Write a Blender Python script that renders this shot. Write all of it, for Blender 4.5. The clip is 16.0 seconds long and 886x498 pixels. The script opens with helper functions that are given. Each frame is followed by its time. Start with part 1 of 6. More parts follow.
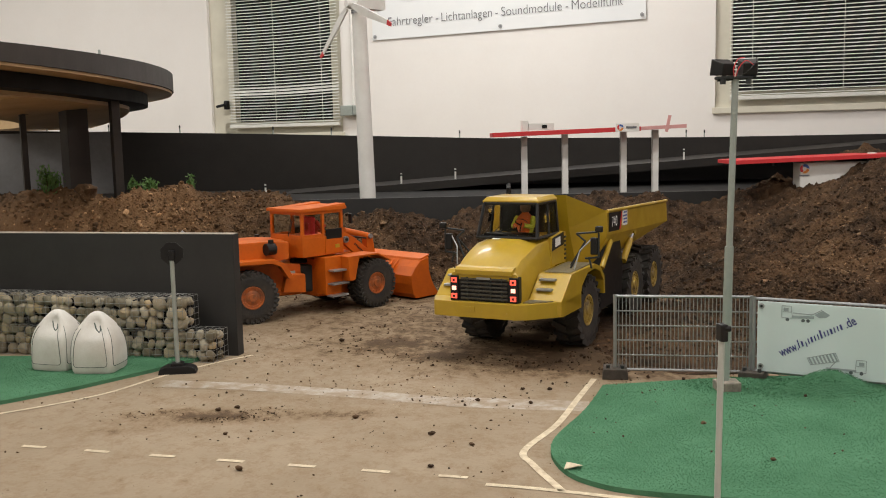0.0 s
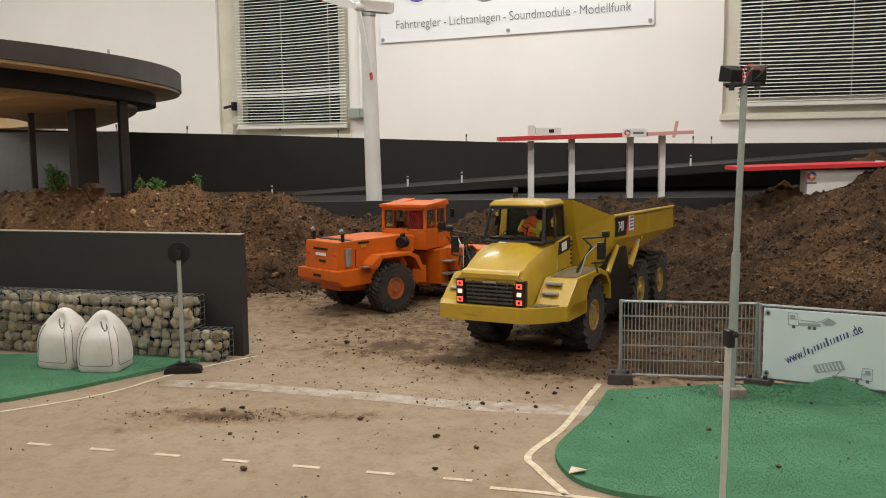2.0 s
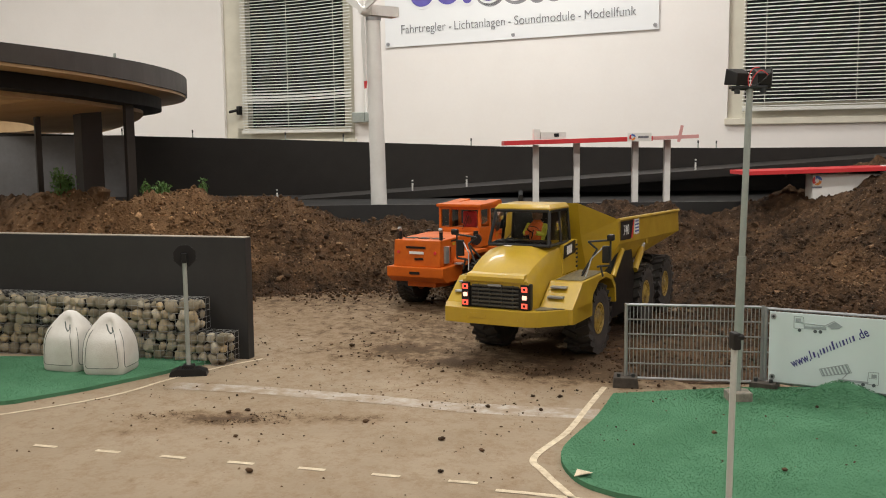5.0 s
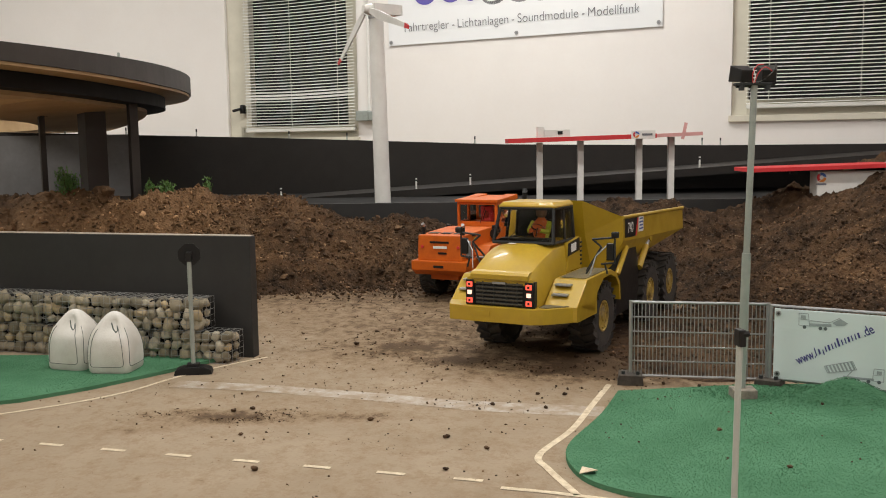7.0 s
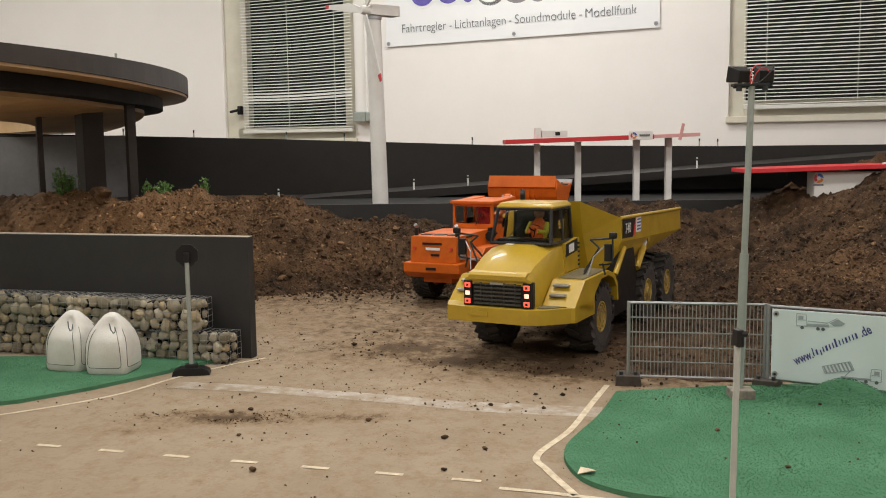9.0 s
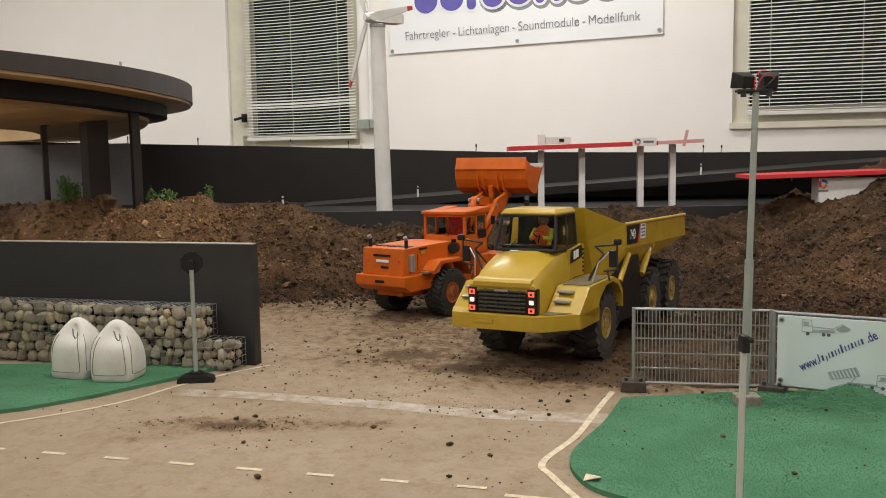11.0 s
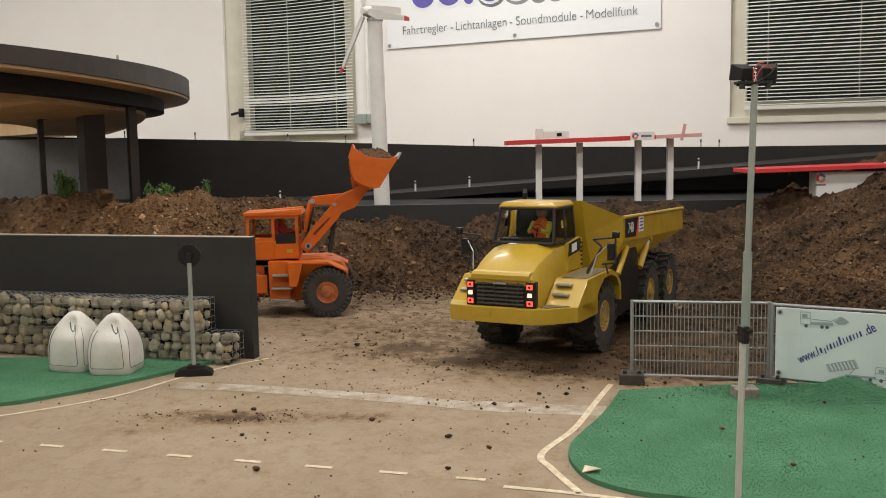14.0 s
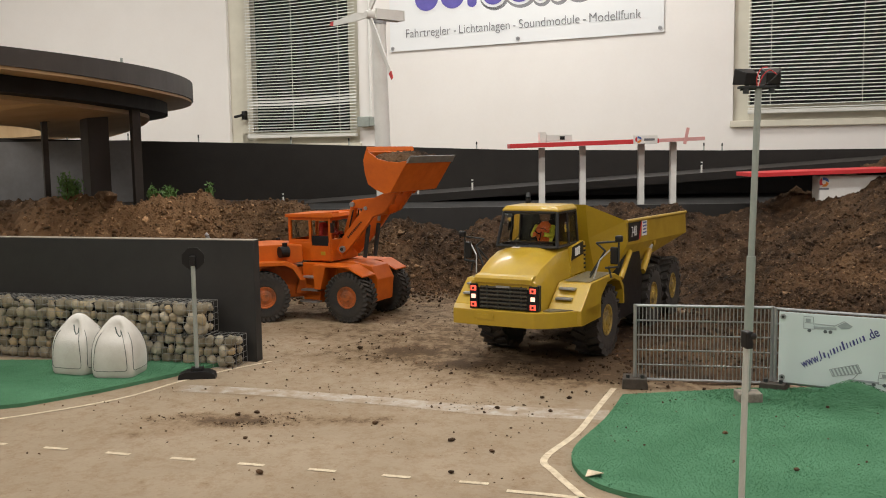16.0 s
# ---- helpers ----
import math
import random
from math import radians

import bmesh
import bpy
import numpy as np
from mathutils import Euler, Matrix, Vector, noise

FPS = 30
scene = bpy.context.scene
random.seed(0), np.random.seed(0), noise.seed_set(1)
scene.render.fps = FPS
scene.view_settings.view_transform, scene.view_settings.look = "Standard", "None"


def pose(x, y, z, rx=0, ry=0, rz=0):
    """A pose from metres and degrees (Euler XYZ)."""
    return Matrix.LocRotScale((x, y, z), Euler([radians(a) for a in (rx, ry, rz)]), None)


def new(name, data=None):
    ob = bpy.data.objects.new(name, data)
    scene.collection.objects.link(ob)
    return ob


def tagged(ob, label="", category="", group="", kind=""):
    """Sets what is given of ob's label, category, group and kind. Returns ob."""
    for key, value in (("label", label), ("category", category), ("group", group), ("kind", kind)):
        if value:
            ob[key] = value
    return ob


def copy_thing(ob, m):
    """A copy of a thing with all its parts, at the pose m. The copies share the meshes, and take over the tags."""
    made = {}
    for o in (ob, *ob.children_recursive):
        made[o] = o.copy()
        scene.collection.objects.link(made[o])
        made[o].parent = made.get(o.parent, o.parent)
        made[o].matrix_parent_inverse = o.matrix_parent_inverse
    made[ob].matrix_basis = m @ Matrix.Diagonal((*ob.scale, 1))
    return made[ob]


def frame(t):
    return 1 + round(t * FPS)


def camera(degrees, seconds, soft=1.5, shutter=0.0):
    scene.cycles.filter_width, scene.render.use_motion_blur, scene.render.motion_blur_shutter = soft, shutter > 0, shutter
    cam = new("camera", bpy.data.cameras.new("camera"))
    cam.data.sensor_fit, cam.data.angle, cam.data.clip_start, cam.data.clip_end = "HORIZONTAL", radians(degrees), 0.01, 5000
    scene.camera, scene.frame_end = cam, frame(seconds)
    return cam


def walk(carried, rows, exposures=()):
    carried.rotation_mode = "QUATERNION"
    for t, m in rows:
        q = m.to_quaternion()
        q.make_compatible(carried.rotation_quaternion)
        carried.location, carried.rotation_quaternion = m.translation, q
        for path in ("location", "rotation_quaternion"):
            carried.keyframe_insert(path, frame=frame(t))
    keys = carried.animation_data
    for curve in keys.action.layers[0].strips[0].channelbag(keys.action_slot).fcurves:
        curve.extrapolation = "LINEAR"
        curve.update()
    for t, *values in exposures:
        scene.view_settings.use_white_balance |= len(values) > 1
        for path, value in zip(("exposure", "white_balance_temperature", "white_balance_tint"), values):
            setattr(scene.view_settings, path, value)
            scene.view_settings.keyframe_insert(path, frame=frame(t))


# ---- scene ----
cam = camera(50.56, 16.0, soft=1.0)
walk(cam, [
    (0, pose(0.0000, 0.0000, 0.3800, 90, 0, 0.000) @ pose(0, 0, 0, -6.800, 0, 0) @ pose(0, 0, 0, 0, 0, -1.300)),
    (0.5, pose(0.0000, 0.0002, 0.3785, 90, 0, 0.096) @ pose(0, 0, 0, -6.988, 0, 0) @ pose(0, 0, 0, 0, 0, -1.207)),
    (1, pose(-0.0011, 0.0001, 0.3784, 90, 0, 0.062) @ pose(0, 0, 0, -6.849, 0, 0) @ pose(0, 0, 0, 0, 0, -1.065)),
    (1.5, pose(-0.0014, -0.0015, 0.3801, 90, 0, 0.238) @ pose(0, 0, 0, -6.714, 0, 0) @ pose(0, 0, 0, 0, 0, -0.881)),
    (2, pose(-0.0026, -0.0010, 0.3792, 90, 0, 0.295) @ pose(0, 0, 0, -6.577, 0, 0) @ pose(0, 0, 0, 0, 0, -0.655)),
    (2.5, pose(-0.0034, -0.0012, 0.3787, 90, 0, 0.228) @ pose(0, 0, 0, -6.401, 0, 0) @ pose(0, 0, 0, 0, 0, -0.546)),
    (3, pose(-0.0023, -0.0028, 0.3792, 90, 0, 0.383) @ pose(0, 0, 0, -6.257, 0, 0) @ pose(0, 0, 0, 0, 0, -0.653)),
    (3.5, pose(-0.0036, -0.0024, 0.3781, 90, 0, 0.495) @ pose(0, 0, 0, -6.232, 0, 0) @ pose(0, 0, 0, 0, 0, -0.698)),
    (4, pose(-0.0036, -0.0023, 0.3774, 90, 0, 0.547) @ pose(0, 0, 0, -6.281, 0, 0) @ pose(0, 0, 0, 0, 0, -0.570)),
    (6.5, pose(-0.0056, -0.0023, 0.3762, 90, 0, 0.668) @ pose(0, 0, 0, -6.287, 0, 0) @ pose(0, 0, 0, 0, 0, -0.779)),
    (7, pose(-0.0051, -0.0023, 0.3761, 90, 0, 0.787) @ pose(0, 0, 0, -6.387, 0, 0) @ pose(0, 0, 0, 0, 0, -0.794)),
    (7.5, pose(-0.0058, -0.0020, 0.3747, 90, 0, 0.780) @ pose(0, 0, 0, -6.476, 0, 0) @ pose(0, 0, 0, 0, 0, -0.849)),
    (8, pose(-0.0065, -0.0010, 0.3730, 90, 0, 0.618) @ pose(0, 0, 0, -6.545, 0, 0) @ pose(0, 0, 0, 0, 0, -0.831)),
    (8.5, pose(-0.0070, -0.0028, 0.3746, 90, 0, 0.540) @ pose(0, 0, 0, -6.537, 0, 0) @ pose(0, 0, 0, 0, 0, -0.730)),
    (9, pose(-0.0061, -0.0027, 0.3755, 90, 0, 0.622) @ pose(0, 0, 0, -6.322, 0, 0) @ pose(0, 0, 0, 0, 0, -0.805)),
    (11.5, pose(-0.0077, -0.0019, 0.3741, 90, 0, 0.859) @ pose(0, 0, 0, -5.884, 0, 0) @ pose(0, 0, 0, 0, 0, -0.963)),
    (12, pose(-0.0089, -0.0012, 0.3733, 90, 0, 0.821) @ pose(0, 0, 0, -5.957, 0, 0) @ pose(0, 0, 0, 0, 0, -0.934)),
    (12.5, pose(-0.0107, -0.0027, 0.3735, 90, 0, 0.504) @ pose(0, 0, 0, -5.962, 0, 0) @ pose(0, 0, 0, 0, 0, -0.681)),
    (13, pose(-0.0101, -0.0017, 0.3728, 90, 0, 0.377) @ pose(0, 0, 0, -5.944, 0, 0) @ pose(0, 0, 0, 0, 0, -0.653)),
    (13.5, pose(-0.0092, -0.0019, 0.3725, 90, 0, 0.596) @ pose(0, 0, 0, -5.998, 0, 0) @ pose(0, 0, 0, 0, 0, -0.936)),
    (14, pose(-0.0090, -0.0009, 0.3699, 90, 0, 0.681) @ pose(0, 0, 0, -6.149, 0, 0) @ pose(0, 0, 0, 0, 0, -0.977)),
    (14.5, pose(-0.0094, -0.0006, 0.3696, 90, 0, 0.668) @ pose(0, 0, 0, -6.255, 0, 0) @ pose(0, 0, 0, 0, 0, -0.974)),
    (15, pose(-0.0097, -0.0011, 0.3696, 90, 0, 0.673) @ pose(0, 0, 0, -6.243, 0, 0) @ pose(0, 0, 0, 0, 0, -0.948)),
    (15.5, pose(-0.0100, -0.0018, 0.3707, 90, 0, 0.733) @ pose(0, 0, 0, -6.100, 0, 0) @ pose(0, 0, 0, 0, 0, -0.854)),
    (16, pose(-0.0105, -0.0021, 0.3718, 90, 0, 0.823) @ pose(0, 0, 0, -5.993, 0, 0) @ pose(0, 0, 0, 0, 0, -0.853)),
])

# ---- world and light ----
world = bpy.data.worlds.new("room_world")
scene.world = world
world.use_nodes = True
world.node_tree.nodes["Background"].inputs["Color"].default_value = (0.02, 0.02, 0.025, 1)
world.node_tree.nodes["Background"].inputs["Strength"].default_value = 0.3
scene.view_settings.exposure = 0.0
scene.view_settings.use_white_balance = True
scene.view_settings.white_balance_temperature = 6500
scene.view_settings.white_balance_tint = 10


def ceiling_lamp(x, y, sx, sy, watts, colour):
    data = bpy.data.lights.new("tube_light", "AREA")
    data.shape, data.size, data.size_y, data.energy, data.color = "RECTANGLE", sx, sy, watts, colour
    ob = new("tube_light", data)
    ob.matrix_world = pose(x, y, 2.28)
    return ob


for lx in (-3.2, 0.0, 3.2):
    for ly in (-0.6, 1.6, 3.9):
        tint = (0.98, 0.975, 0.925) if lx < 1 else (1.0, 0.925, 0.920)
        ceiling_lamp(lx, ly, 1.4, 0.25, (63.0 if lx < -1 else 41.0 if lx < 1 else 46.0) if ly > 3 else 32.5, tint)


# ---- materials ----
def material(name, colour, rough=0.6, metal=0.0, dark=None, scale=30.0, amount=0.5, bump=0.0, bump_scale=200.0, spec=0.5, coat=0.0):
    """A surface with a slow stain, a fine grain and a fine relief."""
    m = bpy.data.materials.new(name)
    m.use_nodes = True
    nt = m.node_tree
    b = nt.nodes["Principled BSDF"]
    b.inputs["Metallic"].default_value = metal
    b.inputs["Specular IOR Level"].default_value = spec
    b.inputs["Coat Weight"].default_value = coat
    co = nt.nodes.new("ShaderNodeTexCoord")
    n1 = nt.nodes.new("ShaderNodeTexNoise")
    n1.inputs["Scale"].default_value, n1.inputs["Detail"].default_value, n1.inputs["Roughness"].default_value = scale, 6, 0.65
    nt.links.new(co.outputs["Object"], n1.inputs["Vector"])
    n2 = nt.nodes.new("ShaderNodeTexNoise")
    n2.inputs["Scale"].default_value, n2.inputs["Detail"].default_value = bump_scale, 4
    nt.links.new(co.outputs["Object"], n2.inputs["Vector"])
    ramp = nt.nodes.new("ShaderNodeMapRange")
    ramp.inputs["From Min"].default_value, ramp.inputs["From Max"].default_value = 0.35, 0.7
    nt.links.new(n1.outputs["Fac"], ramp.inputs["Value"])
    add = nt.nodes.new("ShaderNodeMath")
    add.operation = "MULTIPLY_ADD"
    add.inputs[1].default_value, add.inputs[2].default_value = 0.5, -0.15
    nt.links.new(n2.outputs["Fac"], add.inputs[0])
    mixf = nt.nodes.new("ShaderNodeMath")
    mixf.operation, mixf.use_clamp = "ADD", True
    nt.links.new(ramp.outputs["Result"], mixf.inputs[0])
    nt.links.new(add.outputs[0], mixf.inputs[1])
    sc = nt.nodes.new("ShaderNodeMath")
    sc.operation = "MULTIPLY"
    sc.inputs[1].default_value = amount
    nt.links.new(mixf.outputs[0], sc.inputs[0])
    mix = nt.nodes.new("ShaderNodeMix")
    mix.data_type = "RGBA"
    dark = dark or tuple(c * 0.6 for c in colour)
    mix.inputs["A"].default_value = (*colour, 1)
    mix.inputs["B"].default_value = (*dark, 1)
    nt.links.new(sc.outputs[0], mix.inputs["Factor"])
    nt.links.new(mix.outputs["Result"], b.inputs["Base Color"])
    rr = nt.nodes.new("ShaderNodeMapRange")
    rr.inputs["To Min"].default_value, rr.inputs["To Max"].default_value = max(0.03, rough - 0.1), min(1, rough + 0.12)
    nt.links.new(n1.outputs["Fac"], rr.inputs["Value"])
    nt.links.new(rr.outputs["Result"], b.inputs["Roughness"])
    if bump:
        bp = nt.nodes.new("ShaderNodeBump")
        bp.inputs["Strength"].default_value, bp.inputs["Distance"].default_value = bump, 0.002
        nt.links.new(n2.outputs["Fac"], bp.inputs["Height"])
        nt.links.new(bp.outputs["Normal"], b.inputs["Normal"])
    return m


def glow(name, colour, strength):
    m = bpy.data.materials.new(name)
    m.use_nodes = True
    b = m.node_tree.nodes["Principled BSDF"]
    b.inputs["Base Color"].default_value = (*colour, 1)
    b.inputs["Emission Color"].default_value = (*colour, 1)
    b.inputs["Emission Strength"].default_value = strength
    return m


def glass(name, tint, alpha_rough=0.02):
    m = bpy.data.materials.new(name)
    m.use_nodes = True
    b = m.node_tree.nodes["Principled BSDF"]
    b.inputs["Base Color"].default_value = (*tint, 1)
    b.inputs["Roughness"].default_value = alpha_rough
    b.inputs["Transmission Weight"].default_value = 1.0
    b.inputs["IOR"].default_value = 1.1
    return m


def clod_material(name, colour, rough, **more):
    """Soil lumps that differ from piece to piece."""
    m = material(name, colour, rough, **more)
    nt = m.node_tree
    mix = next(n for n in nt.nodes if n.type == "MIX")
    geo = nt.nodes.new("ShaderNodeNewGeometry")
    ramp = nt.nodes.new("ShaderNodeValToRGB")
    ramp.color_ramp.elements[0].color = (0.034, 0.020, 0.011, 1)
    ramp.color_ramp.elements[1].color = (0.30, 0.22, 0.14, 1)
    e = ramp.color_ramp.elements.new(0.82)
    e.color = (0.102, 0.062, 0.034, 1)
    nt.links.new(geo.outputs["Random Per Island"], ramp.inputs["Fac"])
    nt.links.new(ramp.outputs["Color"], mix.inputs["A"])
    return m


def soil_material(name, colour, rough, **more):
    """Soil that is drier and paler at random, with pale grit and a paler bank by the deck."""
    m = material(name, colour, rough, **more)
    nt = m.node_tree
    b = nt.nodes["Principled BSDF"]
    below = next(n for n in nt.nodes if n.type == "MIX").outputs["Result"]
    co = nt.nodes.new("ShaderNodeTexCoord")
    for scale, detail, lo, hi, most, tone in ((2.6, 5, 0.47, 0.70, 0.62, (0.185, 0.104, 0.052, 1)), (150, 2, 0.66, 0.72, 0.75, (0.30, 0.23, 0.155, 1))):
        n = nt.nodes.new("ShaderNodeTexNoise")
        n.inputs["Scale"].default_value, n.inputs["Detail"].default_value, n.inputs["Roughness"].default_value = scale, detail, 0.7
        nt.links.new(co.outputs["Object"], n.inputs["Vector"])
        mr = nt.nodes.new("ShaderNodeMapRange")
        mr.inputs["From Min"].default_value, mr.inputs["From Max"].default_value, mr.inputs["To Max"].default_value = lo, hi, most
        nt.links.new(n.outputs["Fac"], mr.inputs["Value"])
        mix = nt.nodes.new("ShaderNodeMix")
        mix.data_type = "RGBA"
        mix.inputs["B"].default_value = tone
        nt.links.new(mr.outputs["Result"], mix.inputs["Factor"])
        nt.links.new(below, mix.inputs["A"])
        below = mix.outputs["Result"]
    # a paler patch on the bank by the deck, broken up by noise
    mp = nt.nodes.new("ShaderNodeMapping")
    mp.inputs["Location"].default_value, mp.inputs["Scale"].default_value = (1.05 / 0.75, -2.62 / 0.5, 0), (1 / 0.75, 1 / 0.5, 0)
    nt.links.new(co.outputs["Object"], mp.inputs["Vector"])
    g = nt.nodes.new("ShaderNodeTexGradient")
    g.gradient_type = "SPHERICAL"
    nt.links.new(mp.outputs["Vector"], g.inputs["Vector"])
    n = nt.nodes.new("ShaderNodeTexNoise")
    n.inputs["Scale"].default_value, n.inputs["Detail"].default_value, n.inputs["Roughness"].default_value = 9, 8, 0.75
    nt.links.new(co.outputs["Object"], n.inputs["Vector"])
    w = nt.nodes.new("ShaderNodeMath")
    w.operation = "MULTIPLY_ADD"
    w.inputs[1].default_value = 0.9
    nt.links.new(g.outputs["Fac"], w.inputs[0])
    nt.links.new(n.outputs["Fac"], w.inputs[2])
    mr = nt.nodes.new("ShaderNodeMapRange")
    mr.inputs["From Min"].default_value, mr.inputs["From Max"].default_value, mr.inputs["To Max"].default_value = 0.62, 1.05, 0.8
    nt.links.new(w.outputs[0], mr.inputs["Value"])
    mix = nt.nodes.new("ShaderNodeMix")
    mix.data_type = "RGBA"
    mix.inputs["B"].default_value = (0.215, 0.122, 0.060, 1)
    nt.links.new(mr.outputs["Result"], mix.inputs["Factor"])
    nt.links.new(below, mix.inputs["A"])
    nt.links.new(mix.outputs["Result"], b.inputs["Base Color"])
    return m


def lump_material(name, colour, rough, **more):
    """Loose lumps of the same soil, lighter or darker from piece to piece."""
    m = soil_material(name, colour, rough, **more)
    nt = m.node_tree
    b = nt.nodes["Principled BSDF"]
    below = b.inputs["Base Color"].links[0].from_socket
    geo = nt.nodes.new("ShaderNodeNewGeometry")
    ramp = nt.nodes.new("ShaderNodeValToRGB")
    ramp.color_ramp.elements[0].color = (0.42, 0.41, 0.40, 1)
    ramp.color_ramp.elements[1].color = (2.9, 3.1, 3.3, 1)
    e = ramp.color_ramp.elements.new(0.86)
    e.color = (1.35, 1.35, 1.35, 1)
    nt.links.new(geo.outputs["Random Per Island"], ramp.inputs["Fac"])
    mix = nt.nodes.new("ShaderNodeMix")
    mix.data_type, mix.blend_type = "RGBA", "MULTIPLY"
    mix.inputs["Factor"].default_value = 1.0
    nt.links.new(below, mix.inputs["A"])
    nt.links.new(ramp.outputs["Color"], mix.inputs["B"])
    nt.links.new(mix.outputs["Result"], b.inputs["Base Color"])
    return m


def board_material():
    """Sand-painted board with trodden soil on it."""
    m = material("board", (0.325, 0.255, 0.180), 0.85, dark=(0.235, 0.178, 0.118), scale=4, amount=0.75, bump=0.3, bump_scale=180, spec=0.2)
    nt = m.node_tree
    b = nt.nodes["Principled BSDF"]
    first = next(n for n in nt.nodes if n.type == "MIX")
    co = nt.nodes.new("ShaderNodeTexCoord")
    total = None

    def spot(x, y, rx, ry, weight):
        mp = nt.nodes.new("ShaderNodeMapping")
        mp.vector_type = "POINT"
        mp.inputs["Location"].default_value = (-x / rx, -y / ry, 0)
        mp.inputs["Scale"].default_value = (1 / rx, 1 / ry, 0)
        nt.links.new(co.outputs["Object"], mp.inputs["Vector"])
        g = nt.nodes.new("ShaderNodeTexGradient")
        g.gradient_type = "SPHERICAL"
        nt.links.new(mp.outputs["Vector"], g.inputs["Vector"])
        w = nt.nodes.new("ShaderNodeMath")
        w.operation = "MULTIPLY"
        w.inputs[1].default_value = weight
        nt.links.new(g.outputs["Fac"], w.inputs[0])
        return w.outputs[0]

    for args in ((0.10, 1.80, 0.72, 0.36, 0.66), (-0.06, 1.66, 0.36, 0.16, 0.26), (-0.335, 1.275, 0.165, 0.052, 0.80), (0.17, 1.50, 0.30, 0.11, 0.52), (0.45, 1.66, 0.40, 0.35, 1.3), (0.0, 2.44, 1.7, 0.66, 0.92), (-0.25, 1.40, 0.5, 0.22, 0.12), (-0.15, 1.27, 0.11, 0.035, 0.55), (-0.45, 1.22, 0.10, 0.03, 0.45), (0.0, 1.60, 0.10, 0.05, 0.6), (-0.10, 1.72, 0.07, 0.05, 0.5), (0.03, 1.31, 0.07, 0.03, 0.5), (0.0, 1.1, 1.2, 0.6, 0.10)):
        o = spot(*args)
        if total is None:
            total = o
        else:
            ad = nt.nodes.new("ShaderNodeMath")
            ad.operation = "ADD"
            nt.links.new(total, ad.inputs[0])
            nt.links.new(o, ad.inputs[1])
            total = ad.outputs[0]
    n = nt.nodes.new("ShaderNodeTexNoise")
    n.inputs["Scale"].default_value, n.inputs["Detail"].default_value, n.inputs["Roughness"].default_value = 27, 13, 0.8
    mp = nt.nodes.new("ShaderNodeMapping")
    mp.inputs["Scale"].default_value = (1.3, 1.0, 1)
    mp.inputs["Rotation"].default_value = (0, 0, 0.35)
    nt.links.new(co.outputs["Object"], mp.inputs["Vector"])
    nt.links.new(mp.outputs["Vector"], n.inputs["Vector"])
    ad = nt.nodes.new("ShaderNodeMath")
    ad.operation = "ADD"
    nt.links.new(total, ad.inputs[0])
    amp = nt.nodes.new("ShaderNodeMath")
    amp.operation = "MULTIPLY"
    amp.inputs[1].default_value = 2.8
    nt.links.new(n.outputs["Fac"], amp.inputs[0])
    nt.links.new(amp.outputs[0], ad.inputs[1])
    below = first.outputs["Result"]
    for lo, hi, most, colour in ((1.40, 2.05, 0.88, (0.195, 0.124, 0.066, 1)), (1.82, 2.25, 0.92, (0.068, 0.042, 0.023, 1))):
        mr = nt.nodes.new("ShaderNodeMapRange")
        mr.inputs["From Min"].default_value, mr.inputs["From Max"].default_value = lo, hi
        mr.inputs["To Max"].default_value = most
        nt.links.new(ad.outputs[0], mr.inputs["Value"])
        mix = nt.nodes.new("ShaderNodeMix")
        mix.data_type = "RGBA"
        mix.inputs["B"].default_value = colour
        nt.links.new(mr.outputs["Result"], mix.inputs["Factor"])
        nt.links.new(below, mix.inputs["A"])
        below = mix.outputs["Result"]
    nt.links.new(below, b.inputs["Base Color"])
    return m


